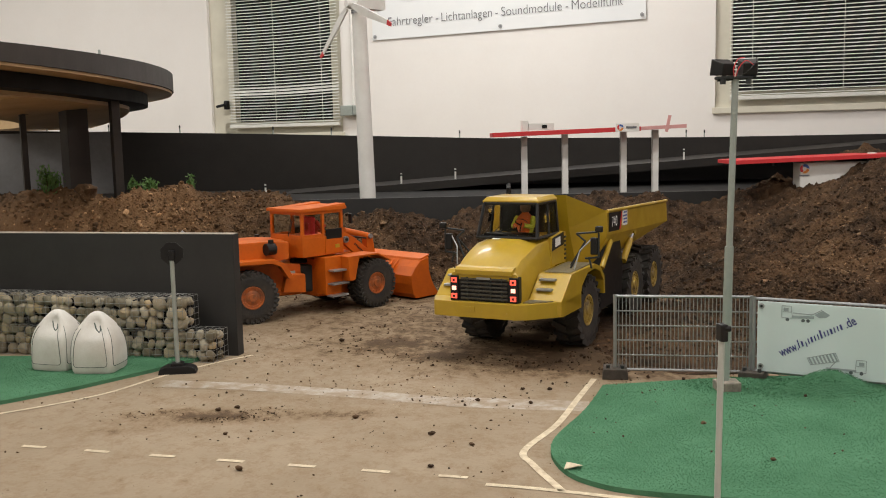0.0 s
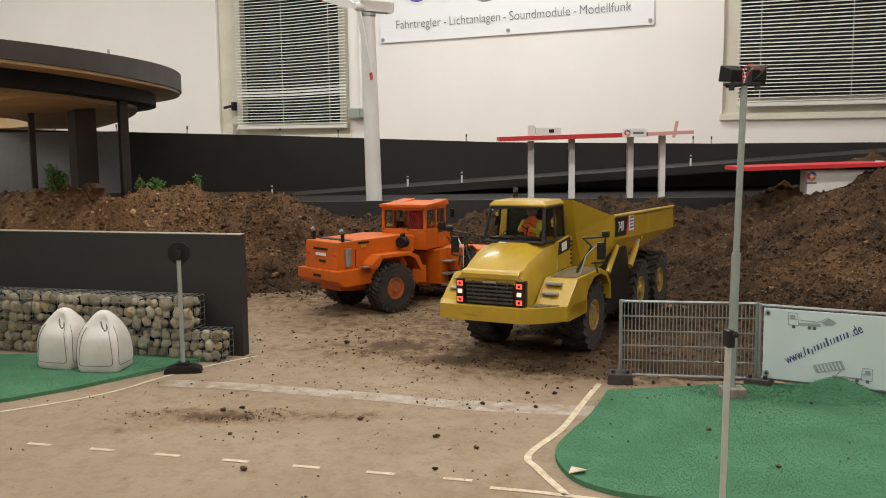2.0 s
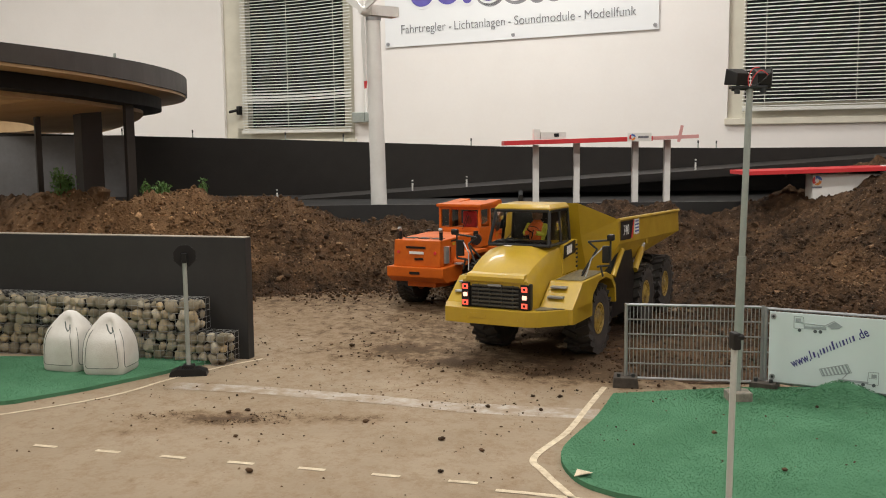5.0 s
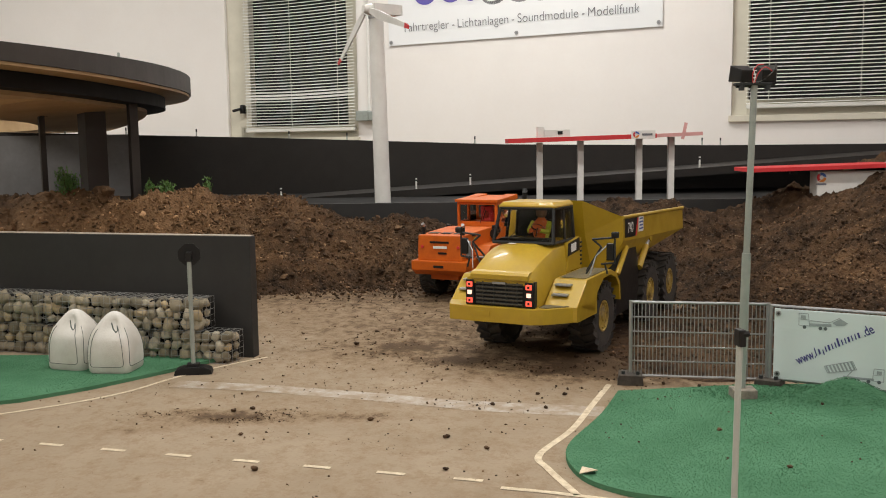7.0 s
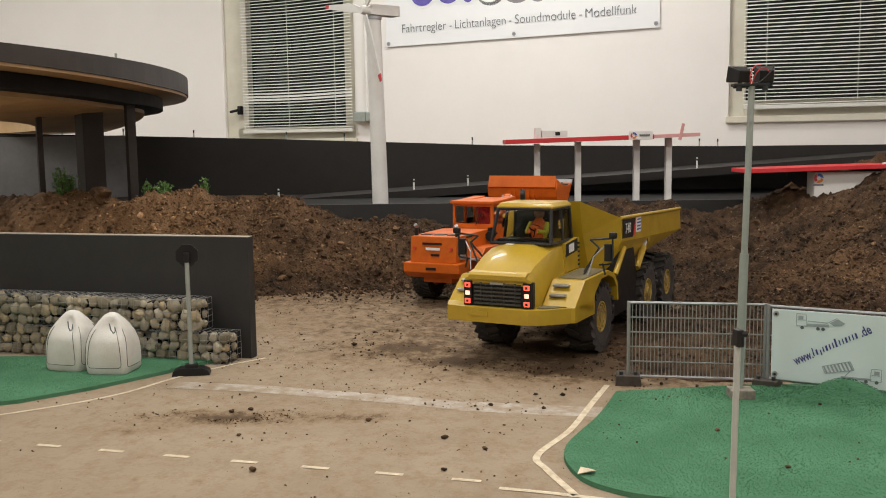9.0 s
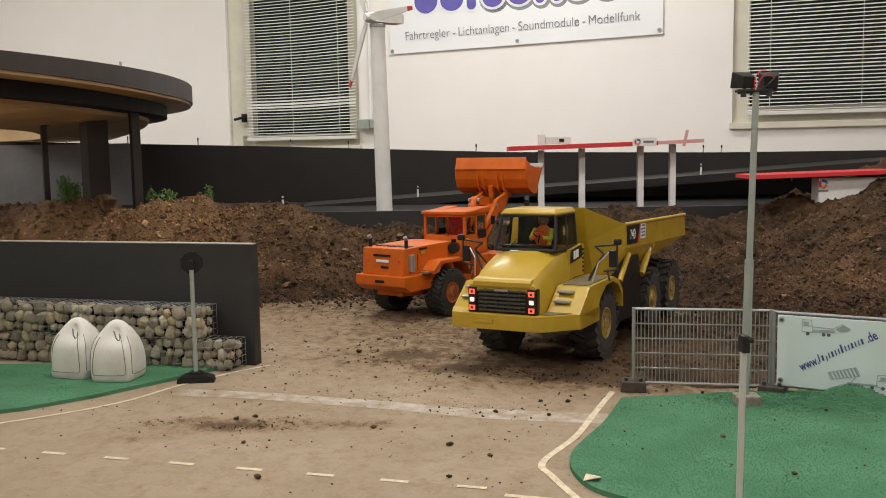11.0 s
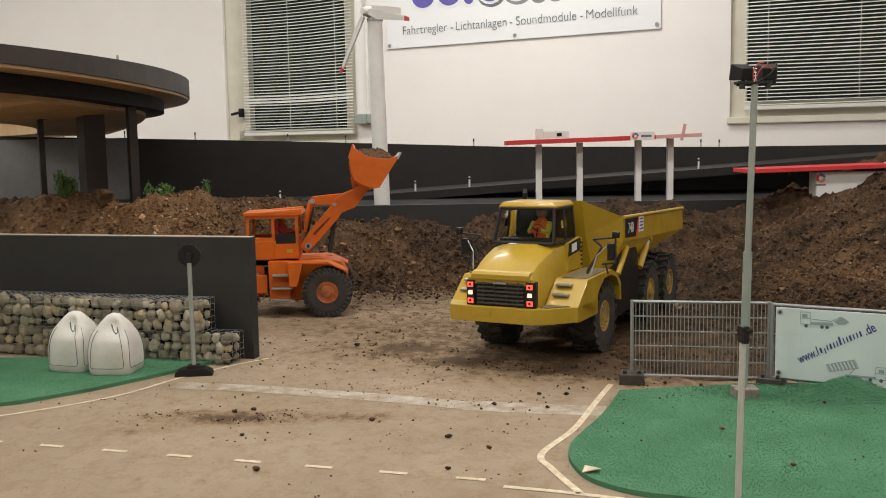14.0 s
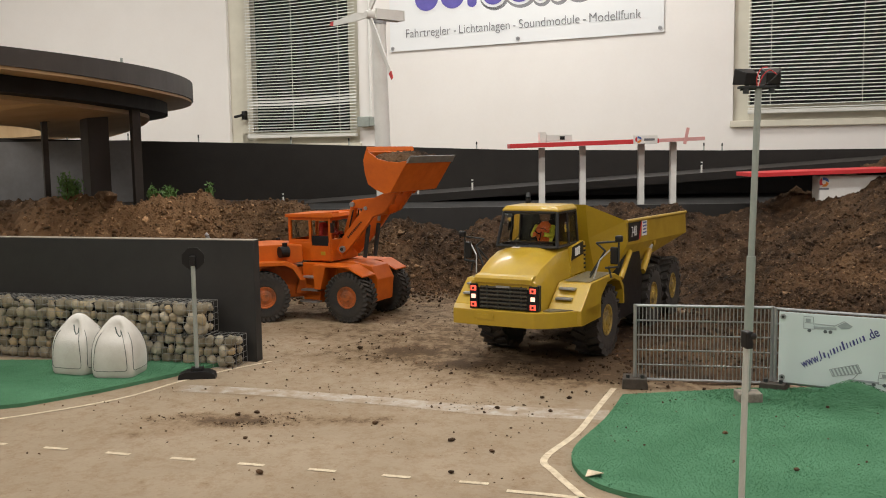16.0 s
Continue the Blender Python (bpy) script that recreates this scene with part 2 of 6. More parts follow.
M = {
    "board": board_material(),
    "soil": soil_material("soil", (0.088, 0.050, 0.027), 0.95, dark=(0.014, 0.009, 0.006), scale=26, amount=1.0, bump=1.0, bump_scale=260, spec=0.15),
    "clod": lump_material("clod", (0.088, 0.050, 0.027), 0.95, dark=(0.020, 0.013, 0.008), scale=26, amount=0.9, bump=0.8, bump_scale=200, spec=0.2),
    "black_board": material("black_board", (0.024, 0.0215, 0.0195), 0.55, dark=(0.036, 0.032, 0.029), scale=14, amount=0.6, bump=0.15, bump_scale=90, spec=0.25),
    "grey_board": material("grey_board", (0.030, 0.029, 0.028), 0.6, dark=(0.021, 0.020, 0.020), scale=10, amount=0.7, bump=0.12, bump_scale=90, spec=0.4),
    "brown_board": material("brown_board", (0.036, 0.028, 0.023), 0.55, dark=(0.022, 0.017, 0.014), scale=8, amount=0.7, bump=0.1, spec=0.4),
    "mottled_board": material("mottled_board", (0.135, 0.130, 0.128), 0.4, dark=(0.21, 0.21, 0.215), scale=5, amount=0.8, bump=0.2, bump_scale=60),
    "edge_wood": material("edge_wood", (0.40, 0.34, 0.27), 0.7, dark=(0.22, 0.18, 0.14), scale=30, amount=0.8),
    "ply": material("ply", (0.52, 0.36, 0.19), 0.6, dark=(0.38, 0.24, 0.12), scale=7, amount=0.7, bump=0.1),
    "plaster": material("plaster", (0.82, 0.79, 0.765), 0.8, dark=(0.76, 0.72, 0.69), scale=2.2, amount=0.6, bump=0.2, bump_scale=60),
    "carpet": material("carpet", (0.092, 0.225, 0.128), 0.95, dark=(0.058, 0.155, 0.082), scale=11, amount=0.9, bump=0.8, bump_scale=330, spec=0.1),
    # near-black that puts the shade of hollows and undersides into the colour
    "shade_black": material("shade_black", (0.010, 0.009, 0.0085), 0.7, scale=14, amount=0.5, spec=0.25),
    "turf_blade": clod_material("turf_blade", (0.07, 0.2, 0.1), 0.9, scale=30, amount=0.2, spec=0.1),
    "white": material("white", (0.78, 0.77, 0.74), 0.5, dark=(0.62, 0.6, 0.56), scale=20, amount=0.5),
    "line_paint": material("line_paint", (0.70, 0.60, 0.43), 0.7, dark=(0.40, 0.31, 0.21), scale=70, amount=0.9),
    "tape": material("tape", (0.42, 0.375, 0.325), 0.65, dark=(0.27, 0.20, 0.132), scale=34, amount=1.25),
    "steel": material("steel", (0.40, 0.41, 0.42), 0.42, 0.75, dark=(0.27, 0.27, 0.27), scale=60, amount=0.6),
    "grey_pole": material("grey_pole", (0.36, 0.40, 0.37), 0.4, 0.3, dark=(0.28, 0.30, 0.28), scale=40, amount=0.6),
    "black": material("black", (0.007, 0.007, 0.008), 0.45, dark=(0.014, 0.013, 0.012), scale=60, amount=0.5, spec=0.35),
    "rubber": material("rubber", (0.020, 0.019, 0.018), 0.8, dark=(0.060, 0.047, 0.036), scale=35, amount=0.75, bump=0.4, bump_scale=300),
    "yellow": material("yellow", (0.465, 0.305, 0.016), 0.36, dark=(0.36, 0.225, 0.016), scale=18, amount=0.7, coat=0.25),
    "orange": material("orange", (0.60, 0.122, 0.004), 0.5, dark=(0.42, 0.075, 0.004), scale=22, amount=0.75, coat=0.04, spec=0.35),
    "red": material("red", (0.62, 0.035, 0.04), 0.45, dark=(0.5, 0.03, 0.035), scale=20),
    "stone": material("stone", (0.40, 0.35, 0.28), 0.75, dark=(0.10, 0.088, 0.066), scale=60, amount=0.5, bump=0.3),
    "bag": material("bag", (0.68, 0.66, 0.62), 0.65, dark=(0.50, 0.46, 0.40), scale=14, amount=0.7, bump=0.3, bump_scale=500),
}


blade_ramp = next(n for n in M["turf_blade"].node_tree.nodes if n.type == "VALTORGB").color_ramp
for element, colour in zip(blade_ramp.elements, ((0.075, 0.200, 0.105, 1), (0.100, 0.250, 0.140, 1), (0.160, 0.320, 0.190, 1))):
    element.color = colour
for key in ("soil", "clod"):
    for node in M[key].node_tree.nodes:
        if node.type == "BUMP":
            node.inputs["Distance"].default_value = 0.006


# ---- building helpers ----
def thing(name, label, category, m=None, group="", kind=""):
    ob = new(name)
    ob.empty_display_size = 0.05
    if m is not None:
        ob.matrix_basis = m
    return tagged(ob, label, category, group, kind)


def finish(bm, mat, name, smooth=None):
    me = bpy.data.meshes.new(name)
    bmesh.ops.recalc_face_normals(bm, faces=bm.faces)
    if smooth is not None:
        for f in bm.faces:
            f.smooth = True
        for e in bm.edges:
            if len(e.link_faces) == 2 and e.calc_face_angle(0) > radians(smooth):
                e.smooth = False
    bm.to_mesh(me)
    bm.free()
    me.materials.append(M[mat] if isinstance(mat, str) else mat)
    return me


def part(name, bm, mat, parent=None, label="", smooth=None, kind=""):
    ob = new(name, finish(bm, mat, name, smooth))
    if parent is not None:
        ob.parent = parent
    return tagged(ob, label, kind=kind)


def solo(name, bm, mat, label, category, smooth=None, group="", kind=""):
    return tagged(new(name, finish(bm, mat, name, smooth)), label, category, group, kind)


def add_box(bm, c, s, bevel=0.0, m=None):
    """A box with centre c and size s."""
    r = bmesh.ops.create_cube(bm, size=1.0)
    vs = r["verts"]
    for v in vs:
        v.co = Vector((v.co.x * s[0], v.co.y * s[1], v.co.z * s[2])) + Vector(c)
        if m is not None:
            v.co = m @ v.co
    if bevel:
        es = list({e for v in vs for e in v.link_edges})
        bmesh.ops.bevel(bm, geom=es, offset=bevel, segments=2, affect="EDGES", profile=0.6)
    return bm


def box(c, s, bevel=0.0, m=None):
    return add_box(bmesh.new(), c, s, bevel, m)


def add_tube(bm, a, b, r, n=10, r2=None, caps=True):
    a, b = Vector(a), Vector(b)
    d = b - a
    q = d.to_track_quat("Z", "Y").to_matrix().to_4x4()
    bmesh.ops.create_cone(bm, cap_ends=caps, segments=n, radius1=r, radius2=r if r2 is None else r2, depth=d.length,
                          matrix=Matrix.Translation((a + b) / 2) @ q)
    return bm


def tube(a, b, r, n=10, r2=None):
    return add_tube(bmesh.new(), a, b, r, n, r2)


def add_prism(bm, pts, axis, lo, hi, bevel=0.0):
    """A closed outline of (a, b) points drawn out along an axis: 'x' takes (y, z), 'y' (x, z), 'z' (x, y)."""
    def co(p, w):
        return {"x": (w, p[0], p[1]), "y": (p[0], w, p[1]), "z": (p[0], p[1], w)}[axis]
    lo_v = [bm.verts.new(co(p, lo)) for p in pts]
    hi_v = [bm.verts.new(co(p, hi)) for p in pts]
    n = len(pts)
    fs = [bm.faces.new(lo_v), bm.faces.new(hi_v[::-1])]
    for i in range(n):
        fs.append(bm.faces.new((lo_v[i], hi_v[i], hi_v[(i + 1) % n], lo_v[(i + 1) % n])))
    if bevel:
        es = list({e for f in fs for e in f.edges})
        bmesh.ops.recalc_face_normals(bm, faces=bm.faces)
        bmesh.ops.bevel(bm, geom=es, offset=bevel, segments=2, affect="EDGES", profile=0.6)
    return bm


def prism(pts, axis, lo, hi, bevel=0.0):
    return add_prism(bmesh.new(), pts, axis, lo, hi, bevel)


def add_lathe(bm, prof, n=24, m=None, ring=False):
    """A profile of (radius, height) turned round z."""
    rings = []
    for r, z in prof:
        ring = []
        for i in range(n):
            a = 2 * math.pi * i / n
            p = Vector((r * math.cos(a), r * math.sin(a), z))
            ring.append(bm.verts.new(m @ p if m is not None else p))
        rings.append(ring)
    for p, q in zip(rings, rings[1:]):
        for i in range(n):
            j = (i + 1) % n
            bm.faces.new((p[i], p[j], q[j], q[i]))
    if ring:
        for i in range(n):
            j = (i + 1) % n
            bm.faces.new((rings[-1][i], rings[-1][j], rings[0][j], rings[0][i]))
        return bm
    bm.faces.new(rings[0][::-1])
    bm.faces.new(rings[-1])
    return bm


def strip(pts, width, z):
    """A flat band on the floor along a way of (x, y) points."""
    bm = bmesh.new()
    vs = []
    for i, p in enumerate(pts):
        p = Vector(p)
        d = (Vector(pts[min(i + 1, len(pts) - 1)]) - Vector(pts[max(i - 1, 0)])).normalized()
        n = Vector((-d.y, d.x)) * width / 2
        vs.append((bm.verts.new((p.x + n.x, p.y + n.y, z)), bm.verts.new((p.x - n.x, p.y - n.y, z))))
    for (a, b), (c, d) in zip(vs, vs[1:]):
        bm.faces.new((a, b, d, c))
    return bm


def smooth_line(pts, steps=6):
    """A rounded way through points (Catmull-Rom)."""
    out = []
    P = [Vector(p) for p in pts]
    for i in range(len(P) - 1):
        a, b, c, d = P[max(i - 1, 0)], P[i], P[i + 1], P[min(i + 2, len(P) - 1)]
        for k in range(steps):
            t = k / steps
            out.append(0.5 * (2 * b + (c - a) * t + (2 * a - 5 * b + 4 * c - d) * t * t + (3 * b - a - 3 * c + d) * t ** 3))
    out.append(P[-1])
    return out


# ---- floor of the model site, room shell ----
ground = solo("floor", box((0, 2.6, -0.02), (12, 9.0, 0.04)), "board", "sandy-brown painted board floor with scattered soil", "floor", kind="structure")

WALL_D, WALL_K = 5.0, 0.4     # the long room wall runs aslant: y = D - K x


def wall_frame():
    """A pose with x along the room wall, y into it and z up."""
    return Matrix.Translation((0, WALL_D, 0)) @ Matrix.Rotation(-math.atan(WALL_K), 4, "Z")


WF = wall_frame()
WF_I = WF.inverted()


def room():
    t = 0.24
    z0, z1 = -0.9, 2.35
    wins = [(-1.432, -0.575), (1.40, 2.9)]
    sills = [0.42, 0.488]
    bm = bmesh.new()
    xs = [-6.5, wins[0][0], wins[0][1], wins[1][0], wins[1][1], 6.5]
    top = 1.75
    for i in range(5):
        a, b = xs[i], xs[i + 1]
        if i in (1, 3):
            s = sills[i // 2]
            add_box(bm, ((a + b) / 2, t / 2, (z0 + s) / 2), (b - a, t, s - z0))
            add_box(bm, ((a + b) / 2, t / 2, (top + z1) / 2), (b - a, t, z1 - top))
        else:
            add_box(bm, ((a + b) / 2, t / 2, (z0 + z1) / 2), (b - a, t, z1 - z0))
    w = solo("wall_north", bm, "plaster", "long white plastered room wall with two windows", "wall", kind="structure")
    w.matrix_basis = WF
    solo("ceiling", box((0, 2, 2.40), (16, 14, 0.1)), "plaster", "plain white ceiling", "ceiling", kind="structure")
    solo("wall_south", box((0, -2.6, 0.7), (16, 0.2, 3.3)), "plaster", "plain white wall", "wall", kind="structure")
    solo("wall_west", box((-5.6, 2, 0.7), (0.2, 12, 3.3)), "plaster", "plain white wall", "wall", kind="structure")
    solo("wall_east", box((5.6, 1, 0.7), (0.2, 9, 3.3)), "plaster", "plain white wall", "wall", kind="structure")


room()


# ---- soil ----
def ramp_fn(x, knots):
    if x <= knots[0][0]:
        return knots[0][1]
    for (a, p), (b, q) in zip(knots, knots[1:]):
        if x <= b:
            t = (x - a) / (b - a)
            t = t * t * (3 - 2 * t)
            return p + (q - p) * t
    return knots[-1][1]


CREST = [(-1.9, 0.20), (-1.1, 0.225), (-0.7, 0.225), (-0.52, 0.212), (-0.42, 0.165), (-0.34, 0.132), (-0.2, 0.148), (-0.1, 0.128), (0.0, 0.128), (0.2, 0.150),
         (0.45, 0.168), (0.62, 0.165), (0.8, 0.130), (0.95, 0.185), (1.10, 0.245), (1.3, 0.30), (1.8, 0.35)]


def foot_distance(x, y):
    """How far inside the soil's foot line a place lies."""
    back = y - (2.42 + 0.05 * math.sin(4 * x + 1))
    side = (x - 0.53 - 0.02 * math.sin(7 * y)) if y > 1.55 else -1
    if y > 1.5:
        side = min(side, (y - 1.5) * 1.6)
    return max(back, side)


def soil_height(x, y):
    s = foot_distance(x, y)
    if s < -0.08 and not (0.1 < x < 0.75 and 1.42 < y < 2.3):
        return -0.02
    h = ramp_fn(x, CREST)
    right = max(0.0, min(1.0, (x - 0.75) / 0.4))
    w = 0.46 + 0.4 * right
    t = max(0.0, min(1.0, s / w))
    base = h * math.sin(t * math.pi / 2) ** 1.15
    v = Vector((x, y, 0.3))
    n = 0.042 * noise.noise(v * 5) + 0.026 * noise.noise(v * 11) + 0.015 * noise.noise(v * 27) + 0.016 * abs(noise.noise(v * 48)) + 0.010 * noise.noise(v * 90) + 0.006 * noise.noise(v * 180)
    fade = max(0.0, min(1.0, (s + 0.06) / 0.16))
    z = base + n * fade + 0.006 * fade - 0.008
    thin = math.exp(-((x - 0.50) / 0.17) ** 2 - ((y - 1.74) / 0.24) ** 2)
    if thin > 0.12:
        z = max(z, 0.016 * thin + 0.010 * noise.noise(v * 34) * thin + 0.005 * noise.noise(v * 90) * thin - 0.001)
    return z


def soil_heap():
    nx, ny = 560, 250
    x0, x1, y0, y1 = -1.75, 1.75, 1.44, 2.99
    co = []
    for j in range(ny):
        for i in range(nx):
            x, y = x0 + (x1 - x0) * i / (nx - 1), y0 + (y1 - y0) * j / (ny - 1)
            co.append((x, y, soil_height(x, y)))
    fs = []
    for j in range(ny - 1):
        for i in range(nx - 1):
            a = j * nx + i
            if max(co[a][2], co[a + 1][2], co[a + nx][2], co[a + nx + 1][2]) > -0.004:
                fs.append((a, a + 1, a + nx + 1, a + nx))
    me = bpy.data.meshes.new("soil_heap")
    me.from_pydata(co, [], fs)
    me.polygons.foreach_set("use_smooth", [True] * len(fs))
    me.materials.append(M["soil"])
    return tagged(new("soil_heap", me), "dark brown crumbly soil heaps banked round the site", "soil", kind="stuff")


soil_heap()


# ---- dividing wall ----
WALL_A, WALL_B = Vector((-0.370, 1.642)), Vector((-1.45, 1.935))
wd = (WALL_B - WALL_A).normalized()
WALL_M = Matrix.Translation((*WALL_A, 0)) @ Matrix.Rotation(math.atan2(wd.y, wd.x), 4, "Z")   # x runs away along the wall


def dividing_wall():
    L = (WALL_B - WALL_A).length
    w = solo("partition_wall", box((L / 2, -0.012, 0.109), (L, 0.022, 0.218), 0.001), "grey_board", "dark grey painted board dividing wall", "wall", kind="structure")
    w.matrix_basis = WALL_M
    part("edge_strip", box((L / 2, -0.012, 0.2188), (L - 0.002, 0.020, 0.0012), 0.0005), "edge_wood", w, "bare wooden top edge")


dividing_wall()


# ---- rear boards, shelf, ramp ----
def rear():
    solo("wall_low", box((0.4, 3.01, 0.095), (5.2, 0.02, 0.19)), "grey_board", "low dark grey board wall behind the soil", "wall", kind="structure")
    # the shelf's black stands in for the shaded void under the ramp
    solo("shelf", box((0.4, 3.5, 0.165), (5.2, 0.95, 0.02)), "shade_black", "board shelf behind the low wall, near-black for the shade under the ramp", "shelf", kind="structure")
    solo("wall_band", prism([(-3.2, -0.03), (-3.2, 0.50), (-1.89, 0.450), (-0.73, 0.410), (0.207, 0.371), (1.12, 0.355), (1.89, 0.352), (3.2, 0.355), (3.2, -0.03)], "y", 3.99, 4.01), "black_board", "long dark board wall along the upper road", "wall", kind="structure")
    solo("wall_panel", box((-2.28, 3.984, 0.235), (1.84, 0.008, 0.40)), "mottled_board", "worn lighter grey board panel under the deck", "wall", kind="structure")
    bm = bmesh.new()
    add_prism(bm, [(-0.62, 0.175), (2.6, 0.375), (2.6, 0.345), (-0.62, 0.145)], "y", 3.62, 3.98)
    solo("ramp_road", bm, "black_board", "dark rising model ramp road", "road", kind="structure")


rear()


# ---- round deck ----
def deck():
    d = thing("round_deck", "dark brown round deck on posts with plywood underside", "deck", kind="structure")
    cx, cy, r = -2.912, 2.84, 2.04

    def ring(name, inner, outer, low, high, mat, label="", n=180, droop=0.0):
        """A ring of the deck; the deck's rim thins towards its near side."""
        bm = bmesh.new()
        add_lathe(bm, [(inner, low), (outer, low), (outer, high), (inner, high)], n, pose(cx, cy, 0), True)
        for v in bm.verts:
            t = max(0.0, min(1.15, (2.8 - v.co.y) / 0.85))
            v.co.z += (-0.004 if v.co.z > 0.6 else 0.018) * t
            if droop and v.co.z < (low + high) / 2:
                v.co.z += droop * max(-0.4, min(0.0, v.co.x + 1.12))
        return part(name, bm, mat, d, label)

    ring("rim", r - 0.55, r, 0.560, 0.620, "brown_board")
    ring("underside", r - 0.54, r - 0.006, 0.552, 0.5598, "ply", "bare plywood underside")
    # the beam's near-black holds the shade below the deck
    ring("beam", r - 0.50, r - 0.09, 0.512, 0.5518, "shade_black", "dark ring beam with shade put into its colour")
    ring("lower_disc", r - 0.52, r - 0.155, 0.500, 0.5118, "ply", "plywood lower disc", droop=0.12)
    for x, y, w in ((-1.002, 2.92, 0.026), (-1.278, 2.90, 0.017)):
        part("post", box((0, 0, 0.262), (w, w, 0.524), 0.001, pose(x, y, 0, 0, 0, 38)), "brown_board", d)
    part("pillar", box((0, 0, 0.25), (0.066, 0.066, 0.50), 0.001, pose(-1.149, 2.97, 0, 0, 0, 42)), "brown_board", d)
    part("bracket", box((-1.30, 2.90, 0.484), (0.07, 0.05, 0.012), 0.002), "shade_black", d)
    part("rim_post", tube((-0.905, 2.55, 0.619), (-0.905, 2.55, 0.632), 0.0035, 8), "grey_pole", d)


deck()


# ---- carpets, lines ----
def sheet(pts, z0, z1):
    return prism(pts, "z", z0, z1)


solo("green_carpet", sheet([(-0.40, 1.640), (-0.455, 1.585), (-0.49, 1.535), (-0.58, 1.43), (-0.66, 1.36), (-1.3, 1.1), (-1.6, 1.3), (-1.6, 1.6), (-0.84, 1.66)], 0.0, 0.006), "carpet",
     "green artificial turf mat beside the stone baskets", "carpet", kind="structure")
RIGHT = smooth_line([(0.235, 1.372), (0.19, 1.25), (0.13, 1.12), (0.127, 1.035), (0.157, 0.979), (0.228, 0.942), (0.45, 0.88), (0.9, 0.7)], 8)
solo("green_carpet", sheet([(p.x, p.y) for p in RIGHT] + [(1.4, 0.8), (1.3, 1.38), (0.5, 1.40), (0.40, 1.395)], 0.0, 0.006), "carpet",
     "green artificial turf mat with crumbs along the fence", "carpet", kind="structure")


# ---- wheels ----
M["rim_yellow"] = material("rim_yellow", (0.50, 0.34, 0.05), 0.5, dark=(0.13, 0.09, 0.045), scale=38, amount=0.95)
M["rim_orange"] = material("rim_orange", (0.56, 0.13, 0.02), 0.5, dark=(0.14, 0.06, 0.03), scale=38, amount=0.95)
M["screen_glass"] = glass("screen_glass", (0.92, 0.92, 0.88), 0.05)
M["doll"] = material("doll", (0.75, 0.17, 0.03), 0.7, dark=(0.55, 0.7, 0.08), scale=40, amount=0.5)
M["lamp_red"] = glow("lamp_red", (1.0, 0.10, 0.06), 1.1)
M["lamp_white"] = glow("lamp_white", (1.0, 0.50, 0.38), 1.5)
M["decal_white"] = material("decal_white", (0.80, 0.80, 0.78), 0.5, scale=60, amount=0.2)
M["dark_frame"] = material("dark_frame", (0.016, 0.02, 0.022), 0.6, dark=(0.03, 0.028, 0.025), scale=30)
M["slat_grey"] = material("slat_grey", (0.075, 0.07, 0.055), 0.35, 0.3, scale=60)
M["grip"] = material("grip", (0.10, 0.09, 0.06), 0.8, dark=(0.2, 0.15, 0.06), scale=120, amount=0.8, bump=0.6, bump_scale=400)


def tyre_mesh(r, w, lugs):
    """A tyre round the y axis with slanted tread bars."""
    turn = Matrix.Rotation(radians(90), 4, "X")
    h = w / 2
    bm = bmesh.new()
    prof = [(r * 0.42, -h * 0.78), (r * 0.47, -h * 0.90), (r * 0.50, -h * 0.88), (r * 0.66, -h), (r * 0.84, -h * 0.98), (r * 0.915, -h * 0.86), (r * 0.93, -h * 0.4), (r * 0.93, h * 0.4), (r * 0.915, h * 0.86), (r * 0.84, h * 0.98), (r * 0.66, h), (r * 0.50, h * 0.88), (r * 0.47, h * 0.90), (r * 0.42, h * 0.78)]
    add_lathe(bm, prof, 40, turn)
    for side in (-1, 1):
        for i in range(lugs):
            a = 2 * math.pi * (i + (0.5 if side > 0 else 0)) / lugs
            m = Matrix.Rotation(a, 4, "Y") @ Matrix.Translation((r * (0.935 if lugs < 24 else 0.9575), side * h * 0.52, 0)) @ Matrix.Rotation(radians(24 * side), 4, "X")
            add_box(bm, (0, 0, 0), (r * (0.13 if lugs < 24 else 0.085), h * 1.02, r * 2.8 / lugs), 0, m)
            m2 = Matrix.Rotation(a, 4, "Y") @ Matrix.Translation((r * 0.885, side * h * 0.97, side * r * 0.0)) @ Matrix.Rotation(radians(18 * side), 4, "X")
            add_box(bm, (0, 0, side * 0.0), (r * 0.14, h * 0.12, r * 0.11), 0, m2)
    return bm


def rim_mesh(r, w, bolts):
    turn = Matrix.Rotation(radians(90), 4, "X")
    h = w / 2
    q = r * 0.77
    bm = bmesh.new()
    for s in (-1, 1):
        add_lathe(bm, [(q * 0.57, s * h * 0.55), (q * 0.57, s * h * 0.90), (q * 0.52, s * h * 0.90), (q * 0.50, s * h * 0.80), (q * 0.36, s * h * 0.76), (q * 0.31, s * h * 0.82), (q * 0.20, s * h * 0.84), (q * 0.18, s * h * 0.94), (0.0005, s * h * 0.94)], 28, turn)
        for i in range(bolts):
            a = 2 * math.pi * i / bolts
            p = Vector((q * 0.43 * math.cos(a), s * h * 0.74, q * 0.43 * math.sin(a)))
            add_tube(bm, p, p + Vector((0, s * h * 0.14, 0)), q * 0.036, 6)
    return bm


def make_wheel(parent, m, r, w, lugs, rim, meshes):
    wheel = new("wheel")
    wheel.empty_display_size = 0.02
    wheel.parent = parent
    wheel.matrix_basis = m
    if not meshes:
        meshes.append(finish(tyre_mesh(r, w, lugs), "rubber", "tyre", 35))
        meshes.append(finish(rim_mesh(r, w, 12), rim, "rim", 35))
    for name, me in zip(("tyre", "rim"), meshes):
        o = new(name, me)
        o.parent = wheel
    return wheel


